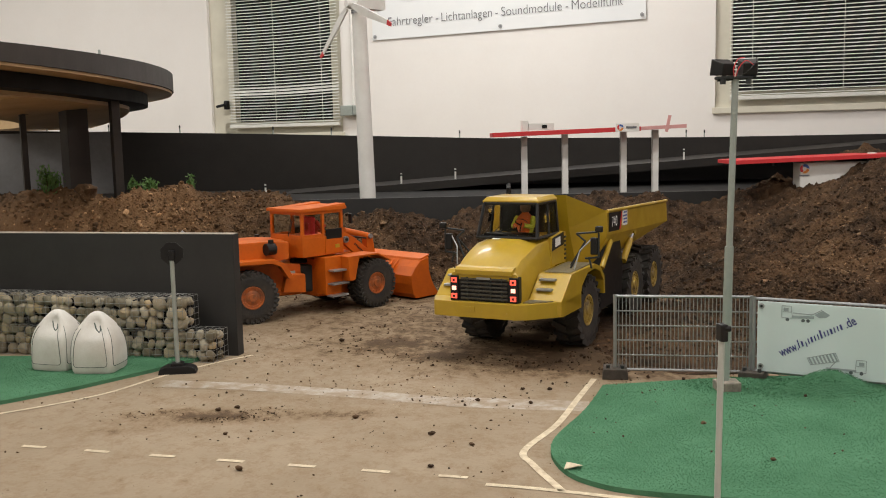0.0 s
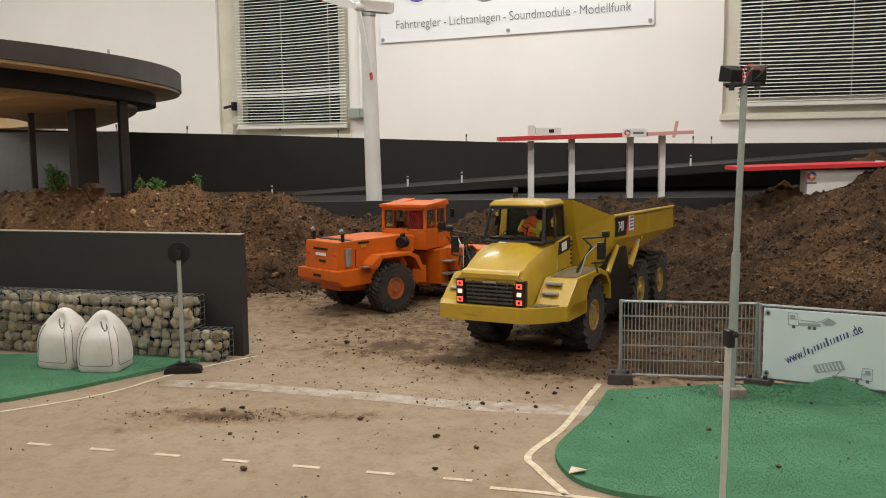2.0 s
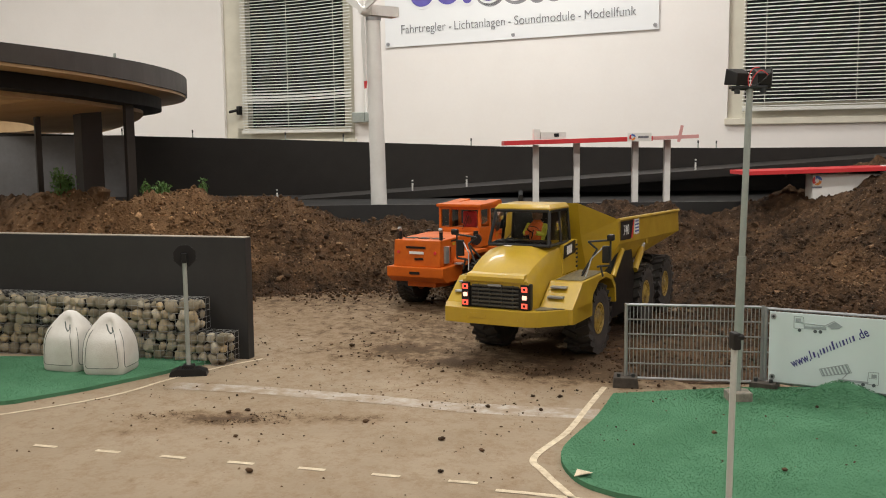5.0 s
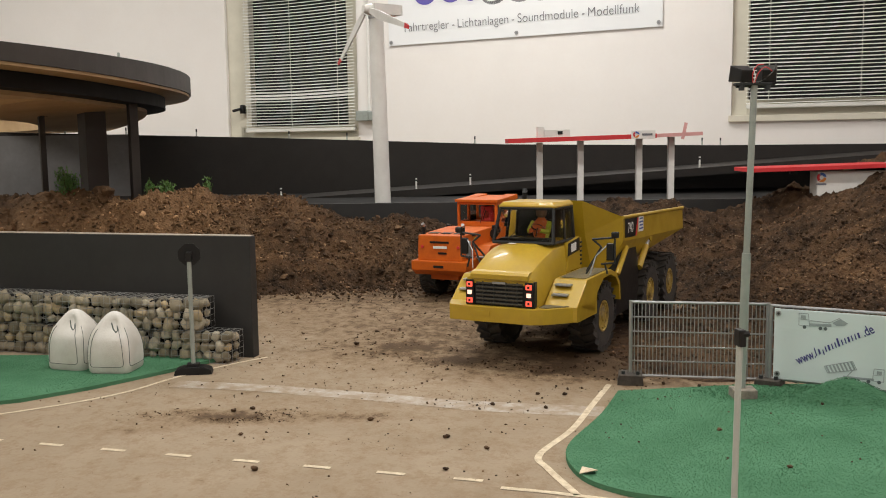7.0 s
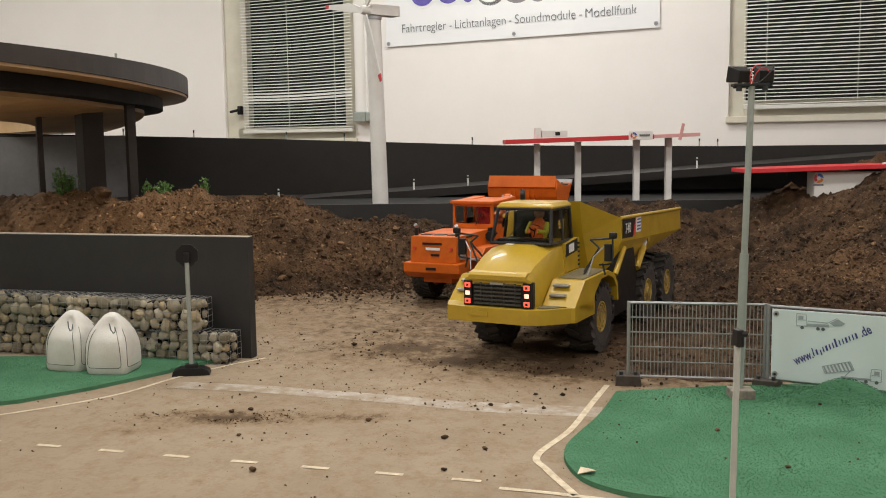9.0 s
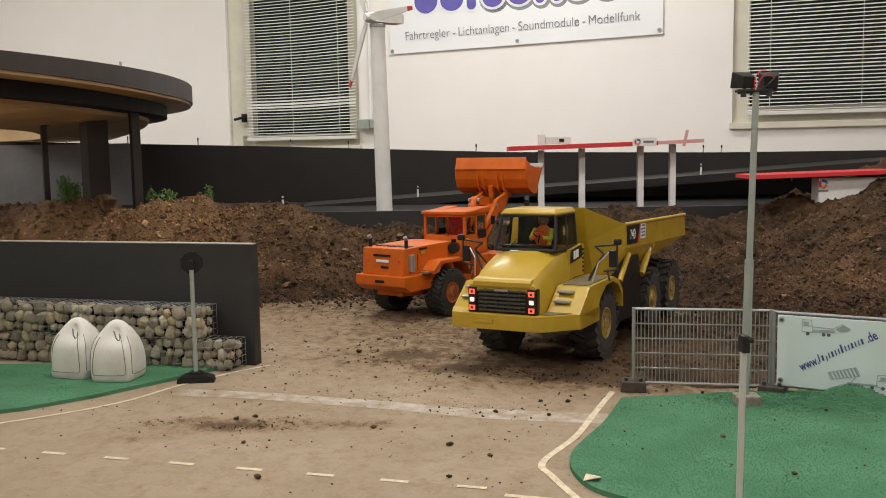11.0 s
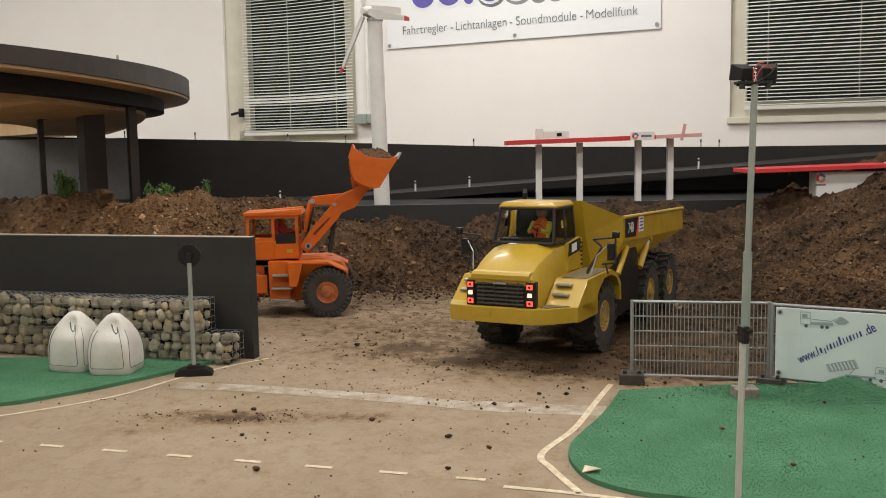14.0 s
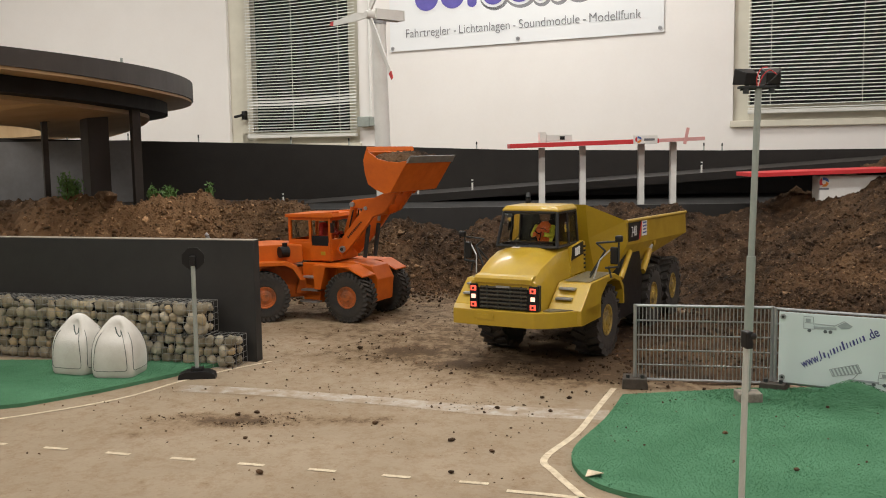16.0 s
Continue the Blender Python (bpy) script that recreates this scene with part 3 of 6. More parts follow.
def text_mesh(body, size, depth=0.0006, swell=-0.014):
    cu = bpy.data.curves.new("lettering", "FONT")
    cu.body, cu.size, cu.extrude, cu.offset = body, size, depth, swell * size
    cu.align_x, cu.align_y = "CENTER", "CENTER"
    tmp = bpy.data.objects.new("lettering", cu)
    scene.collection.objects.link(tmp)
    me = bpy.data.meshes.new_from_object(tmp.evaluated_get(bpy.context.evaluated_depsgraph_get()))
    bpy.data.objects.remove(tmp)
    return me


def lettering(name, body, size, mat, parent, m, depth=0.0006, swell=-0.014):
    me = text_mesh(body, size, depth, swell)
    me.materials.clear()
    me.materials.append(M[mat])
    o = new(name, me)
    if parent is not None:
        o.parent = parent
    o.matrix_basis = m
    return o


def quad_plate(pts, t):
    """A thin plate on four corners in space."""
    bm = bmesh.new()
    P = [Vector(p) for p in pts]
    n = (P[1] - P[0]).cross(P[3] - P[0]).normalized() * t
    a = [bm.verts.new(p) for p in P]
    b = [bm.verts.new(p + n) for p in P]
    bm.faces.new(a)
    bm.faces.new(b[::-1])
    for i in range(len(P)):
        j = (i + 1) % len(P)
        bm.faces.new((a[i], b[i], b[j], a[j]))
    return bm


def loft(sections, cap=True, bevel=0.0):
    """A skin over equal-length outlines."""
    bm = bmesh.new()
    rings = [[bm.verts.new(p) for p in s] for s in sections]
    n = len(rings[0])
    for p, q in zip(rings, rings[1:]):
        for i in range(n):
            j = (i + 1) % n
            bm.faces.new((p[i], p[j], q[j], q[i]))
    if cap:
        bm.faces.new(rings[0][::-1])
        bm.faces.new(rings[-1])
    if bevel:
        bmesh.ops.recalc_face_normals(bm, faces=bm.faces)
        es = [e for e in bm.edges if len(e.link_faces) == 2 and e.calc_face_angle(0) > radians(25)]
        bmesh.ops.bevel(bm, geom=es, offset=bevel, segments=2, affect="EDGES", profile=0.6)
    return bm


def doll_mesh(m):
    """A seated driver figure as one plain shape."""
    bm = bmesh.new()
    add_lathe(bm, [(0.013, 0), (0.017, 0.012), (0.016, 0.026), (0.008, 0.034), (0.006, 0.037)], 14, m)
    add_lathe(bm, [(0.004, 0.036), (0.009, 0.040), (0.010, 0.048), (0.008, 0.056), (0.003, 0.059)], 14, m)
    for s in (-1, 1):
        add_tube(bm, m @ Vector((0, s * 0.015, 0.028)), m @ Vector((0.014, s * 0.018, 0.012)), 0.005, 8)
        add_tube(bm, m @ Vector((0.014, s * 0.018, 0.012)), m @ Vector((0.03, s * 0.008, 0.016)), 0.004, 8)
    return bm


# ---- dump truck ----
def dump_truck():
    t = thing("dump_truck", "yellow articulated dump truck model with lit headlights on the board floor", "dump truck", pose(0.1595, 1.718, 0, 0, 0, -117))
    Y = "yellow"
    # hood: sections from the nose to the cab
    def section(x, hw_b, hw_t, zb, zt, crown):
        return [(x, -hw_b, zb), (x, -hw_b * 0.99, zb + (zt - zb) * 0.6), (x, -hw_t, zt - crown), (x, -hw_t * 0.45, zt), (x, hw_t * 0.45, zt), (x, hw_t, zt - crown), (x, hw_b * 0.99, zb + (zt - zb) * 0.6), (x, hw_b, zb)]
    hood = part("hood", loft([section(0.205, 0.060, 0.050, 0.148, 0.158, 0.002), section(0.196, 0.062, 0.052, 0.106, 0.164, 0.003), section(0.17, 0.063, 0.053, 0.106, 0.181, 0.007),
                              section(0.14, 0.063, 0.055, 0.106, 0.194, 0.010), section(0.105, 0.063, 0.056, 0.106, 0.203, 0.010), section(0.035, 0.063, 0.057, 0.106, 0.205, 0.008)], bevel=0.0012), Y, t, smooth=40)
    part("nose_lip", prism([(0.196, 0.152), (0.2085, 0.152), (0.2085, 0.160), (0.203, 0.164), (0.19, 0.166)], "y", -0.052, 0.052, 0.001), Y, hood)
    gr = part("grille", box((0.198, 0, 0.1285), (0.012, 0.124, 0.043), 0.001), "black", t, "black slatted radiator grille")
    for i in range(6):
        part("slat", box((0.2055, 0, 0.112 + 0.0066 * i), (0.004, 0.084, 0.0028), 0.0005), "slat_grey", gr)
    for y in (-0.03, -0.01, 0.012, 0.032):
        part("bar", box((0.2052, y, 0.1285), (0.0028, 0.0022, 0.038)), "dark_frame", gr)
    part("badge", box((0.2082, 0, 0.1465), (0.001, 0.024, 0.0035)), "steel", gr)
    for s in (-1, 1):
        hl = part("headlight", box((0.2055, s * 0.0535, 0.1285), (0.005, 0.0145, 0.042), 0.001), "black", t, "lit red and white headlight cluster")
        for k, (dz, mm) in enumerate(((0.0135, "lamp_red"), (0.0, "lamp_white"), (-0.0135, "lamp_red"))):
            part("lens", box((0.2085, s * 0.0535, 0.1285 + dz), (0.0018, 0.0105 if k != 1 else 0.0078, 0.0085 if k != 1 else 0.0070), 0.0008), mm, hl)
            if k != 1:
                part("bezel", box((0.2094, s * 0.0535, 0.1285 + dz), (0.0008, 0.004, 0.004)), "black", hl)
    # bumper: a wide chamfered plank
    outline = [(0.170, -0.109), (0.212, -0.090), (0.2155, -0.05), (0.2155, 0.058), (0.206, 0.078), (0.160, 0.122), (0.066, 0.122), (0.066, -0.109)]
    b = part("bumper", prism(outline, "z", 0.081, 0.107, 0.0012), Y, t)
    for y in (-0.045, -0.02, 0.0, 0.045):
        part("bolt", tube((0.2165 if abs(y) < 0.05 else 0.2145, y, 0.092), (0.2178 if abs(y) < 0.05 else 0.2165, y, 0.092), 0.0011, 6), Y, b)
    part("plate_outline", box((0.2168, -0.028, 0.096), (0.0008, 0.03, 0.008)), Y, b)
    part("step_mat", prism([(0.196, 0.066), (0.196, 0.080), (0.168, 0.108), (0.168, 0.066)], "z", 0.107, 0.1085), "grip", b, "dark anti-slip step mat")
    # fenders
    for s in (-1, 1):
        lo, hi = (0.064, 0.122) if s > 0 else (-0.109, -0.064)
        arch = [(0.168, 0.107), (0.118, 0.146), (-0.012, 0.148), (-0.045, 0.138), (-0.068, 0.118), (-0.073, 0.085), (-0.066, 0.085), (-0.061, 0.112), (-0.042, 0.130), (-0.01, 0.139), (0.03, 0.137), (0.062, 0.118), (0.074, 0.09), (0.076, 0.082), (0.168, 0.082)]
        f = part("fender", prism(arch, "y", lo, hi, 0.0012), Y, t)
        part("deck", prism([(0.108, 0.1462), (-0.012, 0.1482), (-0.012, 0.1495), (0.108, 0.1475)], "y", lo + 0.006, hi - 0.006), "grip", f, "dark anti-slip deck")
        for k, (x, z) in enumerate(((0.150, 0.1235), (0.134, 0.138))):
            part("step", box((x, s * 0.086, z), (0.012, 0.028, 0.0035), 0.0008), "steel", f, "bare metal step")
        # mirrors on tube arms
        y0, y1 = s * 0.100, s * 0.124
        bm = bmesh.new()
        for a, c in (((0.06, y0, 0.148), (0.05, y1, 0.195)), ((0.05, y1, 0.195), (0.05, s * 0.108, 0.208)), ((0.05, s * 0.108, 0.208), (0.05, s * 0.148, 0.212)), ((0.05, y1, 0.165), (0.05, s * 0.148, 0.168)),
                     ((0.05, s * 0.148, 0.168), (0.05, s * 0.148, 0.212)), ((0.03, s * 0.09, 0.148), (0.05, y1, 0.195)), ((0.05, s * 0.135, 0.148), (0.05, s * 0.13, 0.168))):
            add_tube(bm, a, c, 0.0018, 6)
        arm = part("mirror_arm", bm, "dark_frame", t, "thin dark tube mirror arm")
        part("mirror", box((0.05, s * 0.140, 0.187), (0.006, 0.013, 0.030), 0.002), "black", arm)
        part("lamp", box((0.054, s * 0.150, 0.217), (0.010, 0.013, 0.011), 0.003), "black", arm)
        bm = bmesh.new()
        add_tube(bm, (0.075, s * 0.112, 0.149), (0.062, s * 0.118, 0.180), 0.0012, 6)
        add_tube(bm, (0.062, s * 0.118, 0.180), (0.05, s * 0.135, 0.199), 0.0012, 6)
        part("handrail", bm, "steel", t, "bare metal handrail")
    # cab
    roof = [(0.088, -0.052), (0.088, 0.052), (0.0, 0.054), (0.0, -0.054)]
    lo = [(x, y, 0.262) for x, y in roof]
    mid = [(x * 1.02, y * 1.02, 0.266) for x, y in roof]
    hi = [(x * 0.93 + 0.002, y * 0.9, 0.273) for x, y in roof]
    cab = part("cab_roof", loft([lo, mid, hi], bevel=0.001), Y, t, smooth=40)
    W = [(0.105, -0.056, 0.203), (0.105, 0.056, 0.203), (0.087, 0.050, 0.262), (0.087, -0.050, 0.262)]
    R = [(0.002, -0.056, 0.203), (0.002, 0.056, 0.203), (0.004, 0.052, 0.262), (0.004, -0.052, 0.262)]
    pil = bmesh.new()
    for a, c in ((W[0], W[3]), (W[1], W[2]), (R[0], R[3]), (R[1], R[2]), (W[0], W[1]), (W[3], W[2]), (W[1], R[1]), (W[0], R[0]), (W[2], R[2]), (W[3], R[3])):
        add_tube(pil, a, c, 0.0030, 8)
    for s in (-1, 1):
        add_tube(pil, (0.048, s * 0.056, 0.203), (0.045, s * 0.051, 0.262), 0.0028, 8)
    part("cab_frame", pil, "black", t, "black cab window frame", smooth=40)
    part("windshield", quad_plate(W, 0.0008), "screen_glass", t)
    part("side_window", quad_plate([W[1], R[1], R[2], W[2]], 0.0008), "screen_glass", t)
    part("side_window", quad_plate([W[0], W[3], R[3], R[0]], 0.0008), "screen_glass", t)
    part("rear_panel", quad_plate([R[0], R[1], R[2], R[3]], -0.002), "dark_frame", t)
    part("wiper", tube((0.108, -0.03, 0.206), (0.099, 0.0, 0.238), 0.0007, 6), "black", t)
    for s in (-1, 1):
        side = part("cab_side", prism([(0.035, 0.149), (0.058, 0.149), (0.052, 0.200), (-0.008, 0.206), (-0.012, 0.149)], "y", min(s * 0.056, s * 0.064), max(s * 0.056, s * 0.064), 0.001), Y, t)
        pl = part("badge_plate", prism([(0.056, 0.176), (0.052, 0.199), (-0.004, 0.205), (-0.006, 0.182)], "y", min(s * 0.0642, s * 0.065), max(s * 0.0642, s * 0.065)), "black", side)
        for k in range(3):
            part("mark", box((0.036 - 0.009 * k, s * 0.0653, 0.1895 + 0.0008 * k), (0.0070, 0.0008, 0.0145)), "decal_white", pl)
        vents = part("vent_panel", box((-0.014, s * 0.060, 0.176), (0.008, 0.008, 0.056), 0.001), Y, t)
        for k in range(6):
            part("vent", box((-0.013, s * 0.0645, 0.156 + 0.0078 * k), (0.007, 0.003, 0.0035), 0.0008), "dark_frame", vents)
    part("seat", box((0.02, 0.0, 0.212), (0.012, 0.03, 0.046), 0.003), "black", t)
    part("dashboard", box((0.085, 0.0, 0.206), (0.03, 0.096, 0.008), 0.003), "black", t)
    part("paper", box((0.085, -0.018, 0.2125), (0.016, 0.014, 0.0006), 0, pose(0, 0, 0, 0, 6, 0)), "decal_white", t, "white paper slip")
    st = bmesh.new()
    add_tube(st, (0.06, 0.006, 0.21), (0.052, 0.006, 0.225), 0.001, 6)
    bmesh.ops.create_cone(st, segments=16, radius1=0.012, radius2=0.011, depth=0.002, matrix=Matrix.Translation((0.052, 0.006, 0.226)) @ Matrix.Rotation(radians(-35), 4, "Y"))
    part("steering_wheel", st, "black", t)
    ex = part("exhaust", tube((-0.012, -0.045, 0.2), (-0.012, -0.045, 0.282), 0.0048, 12), "black", t)
    part("exhaust_tip", tube((-0.012, -0.045, 0.282), (-0.016, -0.047, 0.290), 0.0042, 12), "dark_frame", ex)
    # chassis, joint, cylinder
    part("front_chassis", box((0.05, 0, 0.086), (0.24, 0.06, 0.03), 0.003), "dark_frame", t)
    # joint cover; its rear stretch is black put in for shade under the bed
    part("mid_shield", prism([(-0.088, 0.110), (-0.104, 0.160), (-0.134, 0.188), (-0.205, 0.184), (-0.232, 0.12), (-0.222, 0.05), (-0.078, 0.05)], "y", -0.110, 0.110, 0.002), "black", t, "black joint cover behind the cab, carried back as shade under the tipping body")
    part("rear_chassis", box((-0.34, 0, 0.088), (0.42, 0.05, 0.03), 0.003), "dark_frame", t)
    for s in (-1, 1):
        part("bogie_beam", prism([(-0.27, 0.062), (-0.385, 0.085), (-0.50, 0.062), (-0.50, 0.048), (-0.27, 0.048)], "y", min(s * 0.05, s * 0.062), max(s * 0.05, s * 0.062), 0.002), "dark_frame", t)
        part("brace", tube((-0.082, s * 0.112, 0.130), (-0.128, s * 0.115, 0.176), 0.0052, 14), Y, t)
        cyl = part("lift_cylinder", tube((-0.225, s * 0.112, 0.125), (-0.275, s * 0.112, 0.163), 0.0066, 14), Y, t)
        part("rod", tube((-0.275, s * 0.112, 0.163), (-0.30, s * 0.112, 0.182), 0.0045, 10), "steel", cyl)
        part("end_cap", tube((-0.294, s * 0.104, 0.180), (-0.294, s * 0.118, 0.180), 0.009, 14), Y, cyl)
    for x in (0.0, -0.310, -0.468):
        part("axle", tube((x, -0.09, 0.0645), (x, 0.09, 0.0645), 0.012, 12), "dark_frame", t)
    # tipping body: rim, skirt and floor
    def bed_ring(z, k):
        return [(-0.045, -0.055 * k, z + 0.032 * (k > 0.9)), (-0.045, 0.055 * k, z + 0.032 * (k > 0.9)), (-0.09 - 0.02 * (1 - k), 0.119 * k, z), (-0.552 - 0.02 * (1 - k), 0.119 * k, z - 0.012), (-0.552 - 0.02 * (1 - k), -0.119 * k, z - 0.012), (-0.09 - 0.02 * (1 - k), -0.119 * k, z)]
    top = bed_ring(0.2365, 1.0)
    mid = [(-0.062, -0.055, 0.205), (-0.062, 0.055, 0.205), (-0.095, 0.119, 0.190), (-0.562, 0.119, 0.176), (-0.562, -0.119, 0.176), (-0.095, -0.119, 0.190)]
    low = [(-0.080, -0.064, 0.125), (-0.080, 0.064, 0.125), (-0.100, 0.088, 0.128), (-0.545, 0.054, 0.150), (-0.545, -0.054, 0.150), (-0.100, -0.088, 0.128)]
    inl = [(-0.120, -0.046, 0.142), (-0.120, 0.046, 0.142), (-0.165, 0.047, 0.137), (-0.54, 0.050, 0.157), (-0.54, -0.050, 0.157), (-0.165, -0.047, 0.137)]
    inm = [(-0.068, -0.050, 0.207), (-0.068, 0.050, 0.207), (-0.099, 0.112, 0.192), (-0.556, 0.112, 0.178), (-0.556, -0.112, 0.178), (-0.099, -0.112, 0.192)]
    int_ = [(-0.051, -0.051, 0.266), (-0.051, 0.051, 0.266), (-0.094, 0.113, 0.2365), (-0.552, 0.113, 0.2245), (-0.552, -0.113, 0.2245), (-0.094, -0.113, 0.2365)]
    bm = bmesh.new()
    rings = [[bm.verts.new(p) for p in r] for r in (low, mid, top, int_, inm, inl)]
    n = 6
    for k, (p, q) in enumerate(zip(rings, rings[1:])):
        for i in range(n):
            if i == 3 and k in (1, 2, 3):   # the tail stays open
                continue
            j = (i + 1) % n
            bm.faces.new((p[i], p[j], q[j], q[i]))
    bm.faces.new(rings[0][::-1])
    bm.faces.new(rings[-1])
    for i in (3, 4):
        bm.faces.new((rings[1][i], rings[2][i], rings[3][i], rings[4][i]))
    bm.faces.new((rings[1][3], rings[4][3], rings[4][4], rings[1][4]))
    bed = part("tipping_body", bm, Y, t)
    for s in (-1, 1):
        part("rim_rail", tube((-0.09, s * 0.1195, 0.2355), (-0.552, s * 0.1195, 0.2235), 0.0035, 8), Y, bed)
        pl = part("number_plate", prism([(-0.103, 0.196), (-0.103, 0.231), (-0.185, 0.229), (-0.170, 0.1935)], "y", min(s * 0.1192, s * 0.1200), max(s * 0.1192, s * 0.1200)), "black", bed, "black badge with white digits")
        if s > 0:
            lettering("digits", "740", 0.029, "decal_white", pl, Matrix.Translation((-0.137, 0.1204, 0.212)) @ Matrix.Rotation(radians(180), 4, "Z") @ Matrix.Rotation(radians(90), 4, "X") @ Matrix.Diagonal((0.85, 1, 1, 1)), 0.0003)
            part("stripe", prism([(-0.170, 0.1945), (-0.184, 0.228), (-0.190, 0.228), (-0.178, 0.1945)], "y", 0.1202, 0.1208), "red", pl)
            stk = part("sticker", prism([(-0.193, 0.200), (-0.193, 0.231), (-0.226, 0.230), (-0.226, 0.199)], "y", 0.1192, 0.1202), "decal_white", bed, "white sticker with blue bars")
            for k in range(4):
                part("bar", box((-0.2095, 0.1204, 0.2055 + 0.0065 * k), (0.026 - 0.004 * (k % 2), 0.0006, 0.003)), material("sticker_blue", (0.08, 0.12, 0.35), 0.5) if k == 0 and "sticker_blue" not in bpy.data.materials else bpy.data.materials["sticker_blue"], stk)
        part("rib", prism([(-0.10, 0.19), (-0.112, 0.19), (-0.185, 0.12), (-0.17, 0.12)], "y", min(s * 0.088, s * 0.1), max(s * 0.088, s * 0.1)), Y, bed)
    ml = []
    for x in (0.0, -0.310, -0.468):
        for s in (-1, 1):
            make_wheel(t, pose(x, s * 0.0905, 0.0645, 0, 17 * x * 40, 0), 0.0645, 0.050, 20, "rim_yellow", ml)
    return t


TRUCK = dump_truck()


def soil_mound(name, m, sx, sy, h, label, seed):
    bm = bmesh.new()
    bmesh.ops.create_grid(bm, x_segments=34, y_segments=24, size=1.0)
    for v in bm.verts:
        r = min(1.0, max(abs(v.co.x), abs(v.co.y)))
        q = Vector((v.co.x * sx * 60 + seed, v.co.y * sy * 60, seed))
        z = h * (1 - r ** 2) + 0.006 * noise.noise(q) + 0.004 * noise.noise(q * 2.7)
        v.co = Vector((v.co.x * sx, v.co.y * sy, max(z, -0.004) if r < 0.97 else -0.012))
    o = solo(name, bm, "soil", label, "soil", smooth=60)
    o.matrix_basis = m
    return o


soil_mound("soil_load", TRUCK.matrix_basis @ pose(-0.31, 0, 0.188), 0.20, 0.105, 0.028, "dark brown soil heaped in the yellow tipping body", 3.0)
d = solo("driver_doll", doll_mesh(pose(0.028, 0.004, 0.205)), "doll", "small seated driver doll in an orange vest in the cab", "doll", smooth=60)
d.matrix_basis = TRUCK.matrix_basis


def dress(ob, z0, vest, sleeve):
    """Vest, sleeves and head in their own plain colours."""
    ob.data.materials.clear()
    for key in (vest, sleeve, "doll_head"):
        ob.data.materials.append(M[key])
    for p in ob.data.polygons:
        p.material_index = 2 if p.center.z > z0 + 0.037 else 1 if abs(p.center.y - 0.003) > 0.0135 else 0


M["vest_orange"] = material("vest_orange", (0.75, 0.16, 0.03), 0.7)
M["sleeve_yellow"] = material("sleeve_yellow", (0.62, 0.68, 0.06), 0.7)
M["doll_head"] = material("doll_head", (0.25, 0.15, 0.10), 0.7)
M["vest_red"] = material("vest_red", (0.45, 0.05, 0.03), 0.7)
dress(d, 0.205, "vest_orange", "sleeve_yellow")
# ---- wheel loader ----
WHEEL_R, HINGE = 0.0555, -0.135
BOOM_AT = Vector((-0.042, 0, 0.155))     # boom pivot on the front frame
PIN = Vector((0.189, 0, 0))              # bucket pin on the boom
LOADER_ROWS = [   # seconds, x, y, heading, bend of the rear frame, lift, pitch, boom, bucket
    (0, -0.22, 2.171, 46, -22, 0, 0, -41, 0),
    (0.5, -0.178, 2.215, 53, -23, 0, 0, -41, 0),
    (1, -0.132, 2.255, 58, -21, 0, 0, -41, 0),
    (1.5, -0.08, 2.295, 62, -24, 0, 0, -41, 0),
    (2, -0.033, 2.345, 66, -22, 0, 0, -41, 0),
    (2.5, 0.002, 2.39, 67, -13, 0, 0, -41, 0),
    (3, 0.042, 2.415, 66, -5, 0, 0, -41, 0),
    (3.5, 0.066, 2.415, 65, -1, 0, 0, -41, 0),
    (4, 0.078, 2.425, 64, -1, 0, 0, -41, 0),
    (5.2, 0.098, 2.48, 63, 1, 0, 0, -41, 0),
    (6.5, 0.127, 2.555, 62, 3, 0, 0, -40.5, 2.7),
    (7, 0.135, 2.575, 62, 3, 0.003, -1, -25.9, 29.9),
    (7.5, 0.146, 2.575, 61, 4, 0.008, -2, -5.9, 59.7),
    (8, 0.156, 2.55, 60, 5, 0.012, -2.5, 1.3, 62.4),
    (8.5, 0.142, 2.525, 60, 5, 0.008, -1.5, 7, 62.4),
    (9, 0.132, 2.5, 60, 4, 0.002, 0, 12.2, 61.1),
    (10.3, 0.082, 2.455, 61, -3, 0, 0, 28.2, 59.7),
    (11.5, 0.015, 2.377, 62, -12, 0, 0, 41, 58.4),
    (12, -0.045, 2.35, 61, -22, 0, 0, 43, 58.4),
    (12.5, -0.086, 2.3, 51, -23, 0, 0, 45, 57),
    (13, -0.151, 2.235, 40, -25, 0, 0, 45, 57),
    (13.5, -0.226, 2.2, 20, -8, 0, 0, 45, 57),
    (14, -0.3, 2.148, 5, 12, 0, 0, 45, 57),
    (14.5, -0.336, 2.114, -10, 26, 0, 0, 45, 57),
    (15, -0.324, 2.11, -15, 31, 0, 0, 45, 57),
    (15.5, -0.258, 2.102, -19, 36, 0, 0, 45, 57),
    (16, -0.21, 2.105, -26, 43, 0, 0, 45, 57),
]


def loader_at(t):
    """The loader's numbers at a time, eased between the rows."""
    R = LOADER_ROWS
    i = max(k for k in range(len(R) - 1) if R[k][0] <= t + 1e-9)
    a, b = R[i], R[i + 1]
    p, q = R[max(i - 1, 0)], R[min(i + 2, len(R) - 1)]
    h = b[0] - a[0]
    s = (t - a[0]) / h
    out = []
    for k in range(1, 9):
        ma = (b[k] - p[k]) / (b[0] - p[0]) * h if i > 0 else b[k] - a[k]
        mb = (q[k] - a[k]) / (q[0] - a[0]) * h if i + 2 < len(R) else b[k] - a[k]
        out.append((2 * s ** 3 - 3 * s * s + 1) * a[k] + (s ** 3 - 2 * s * s + s) * ma + (3 * s * s - 2 * s ** 3) * b[k] + (s ** 3 - s * s) * mb)
    return out


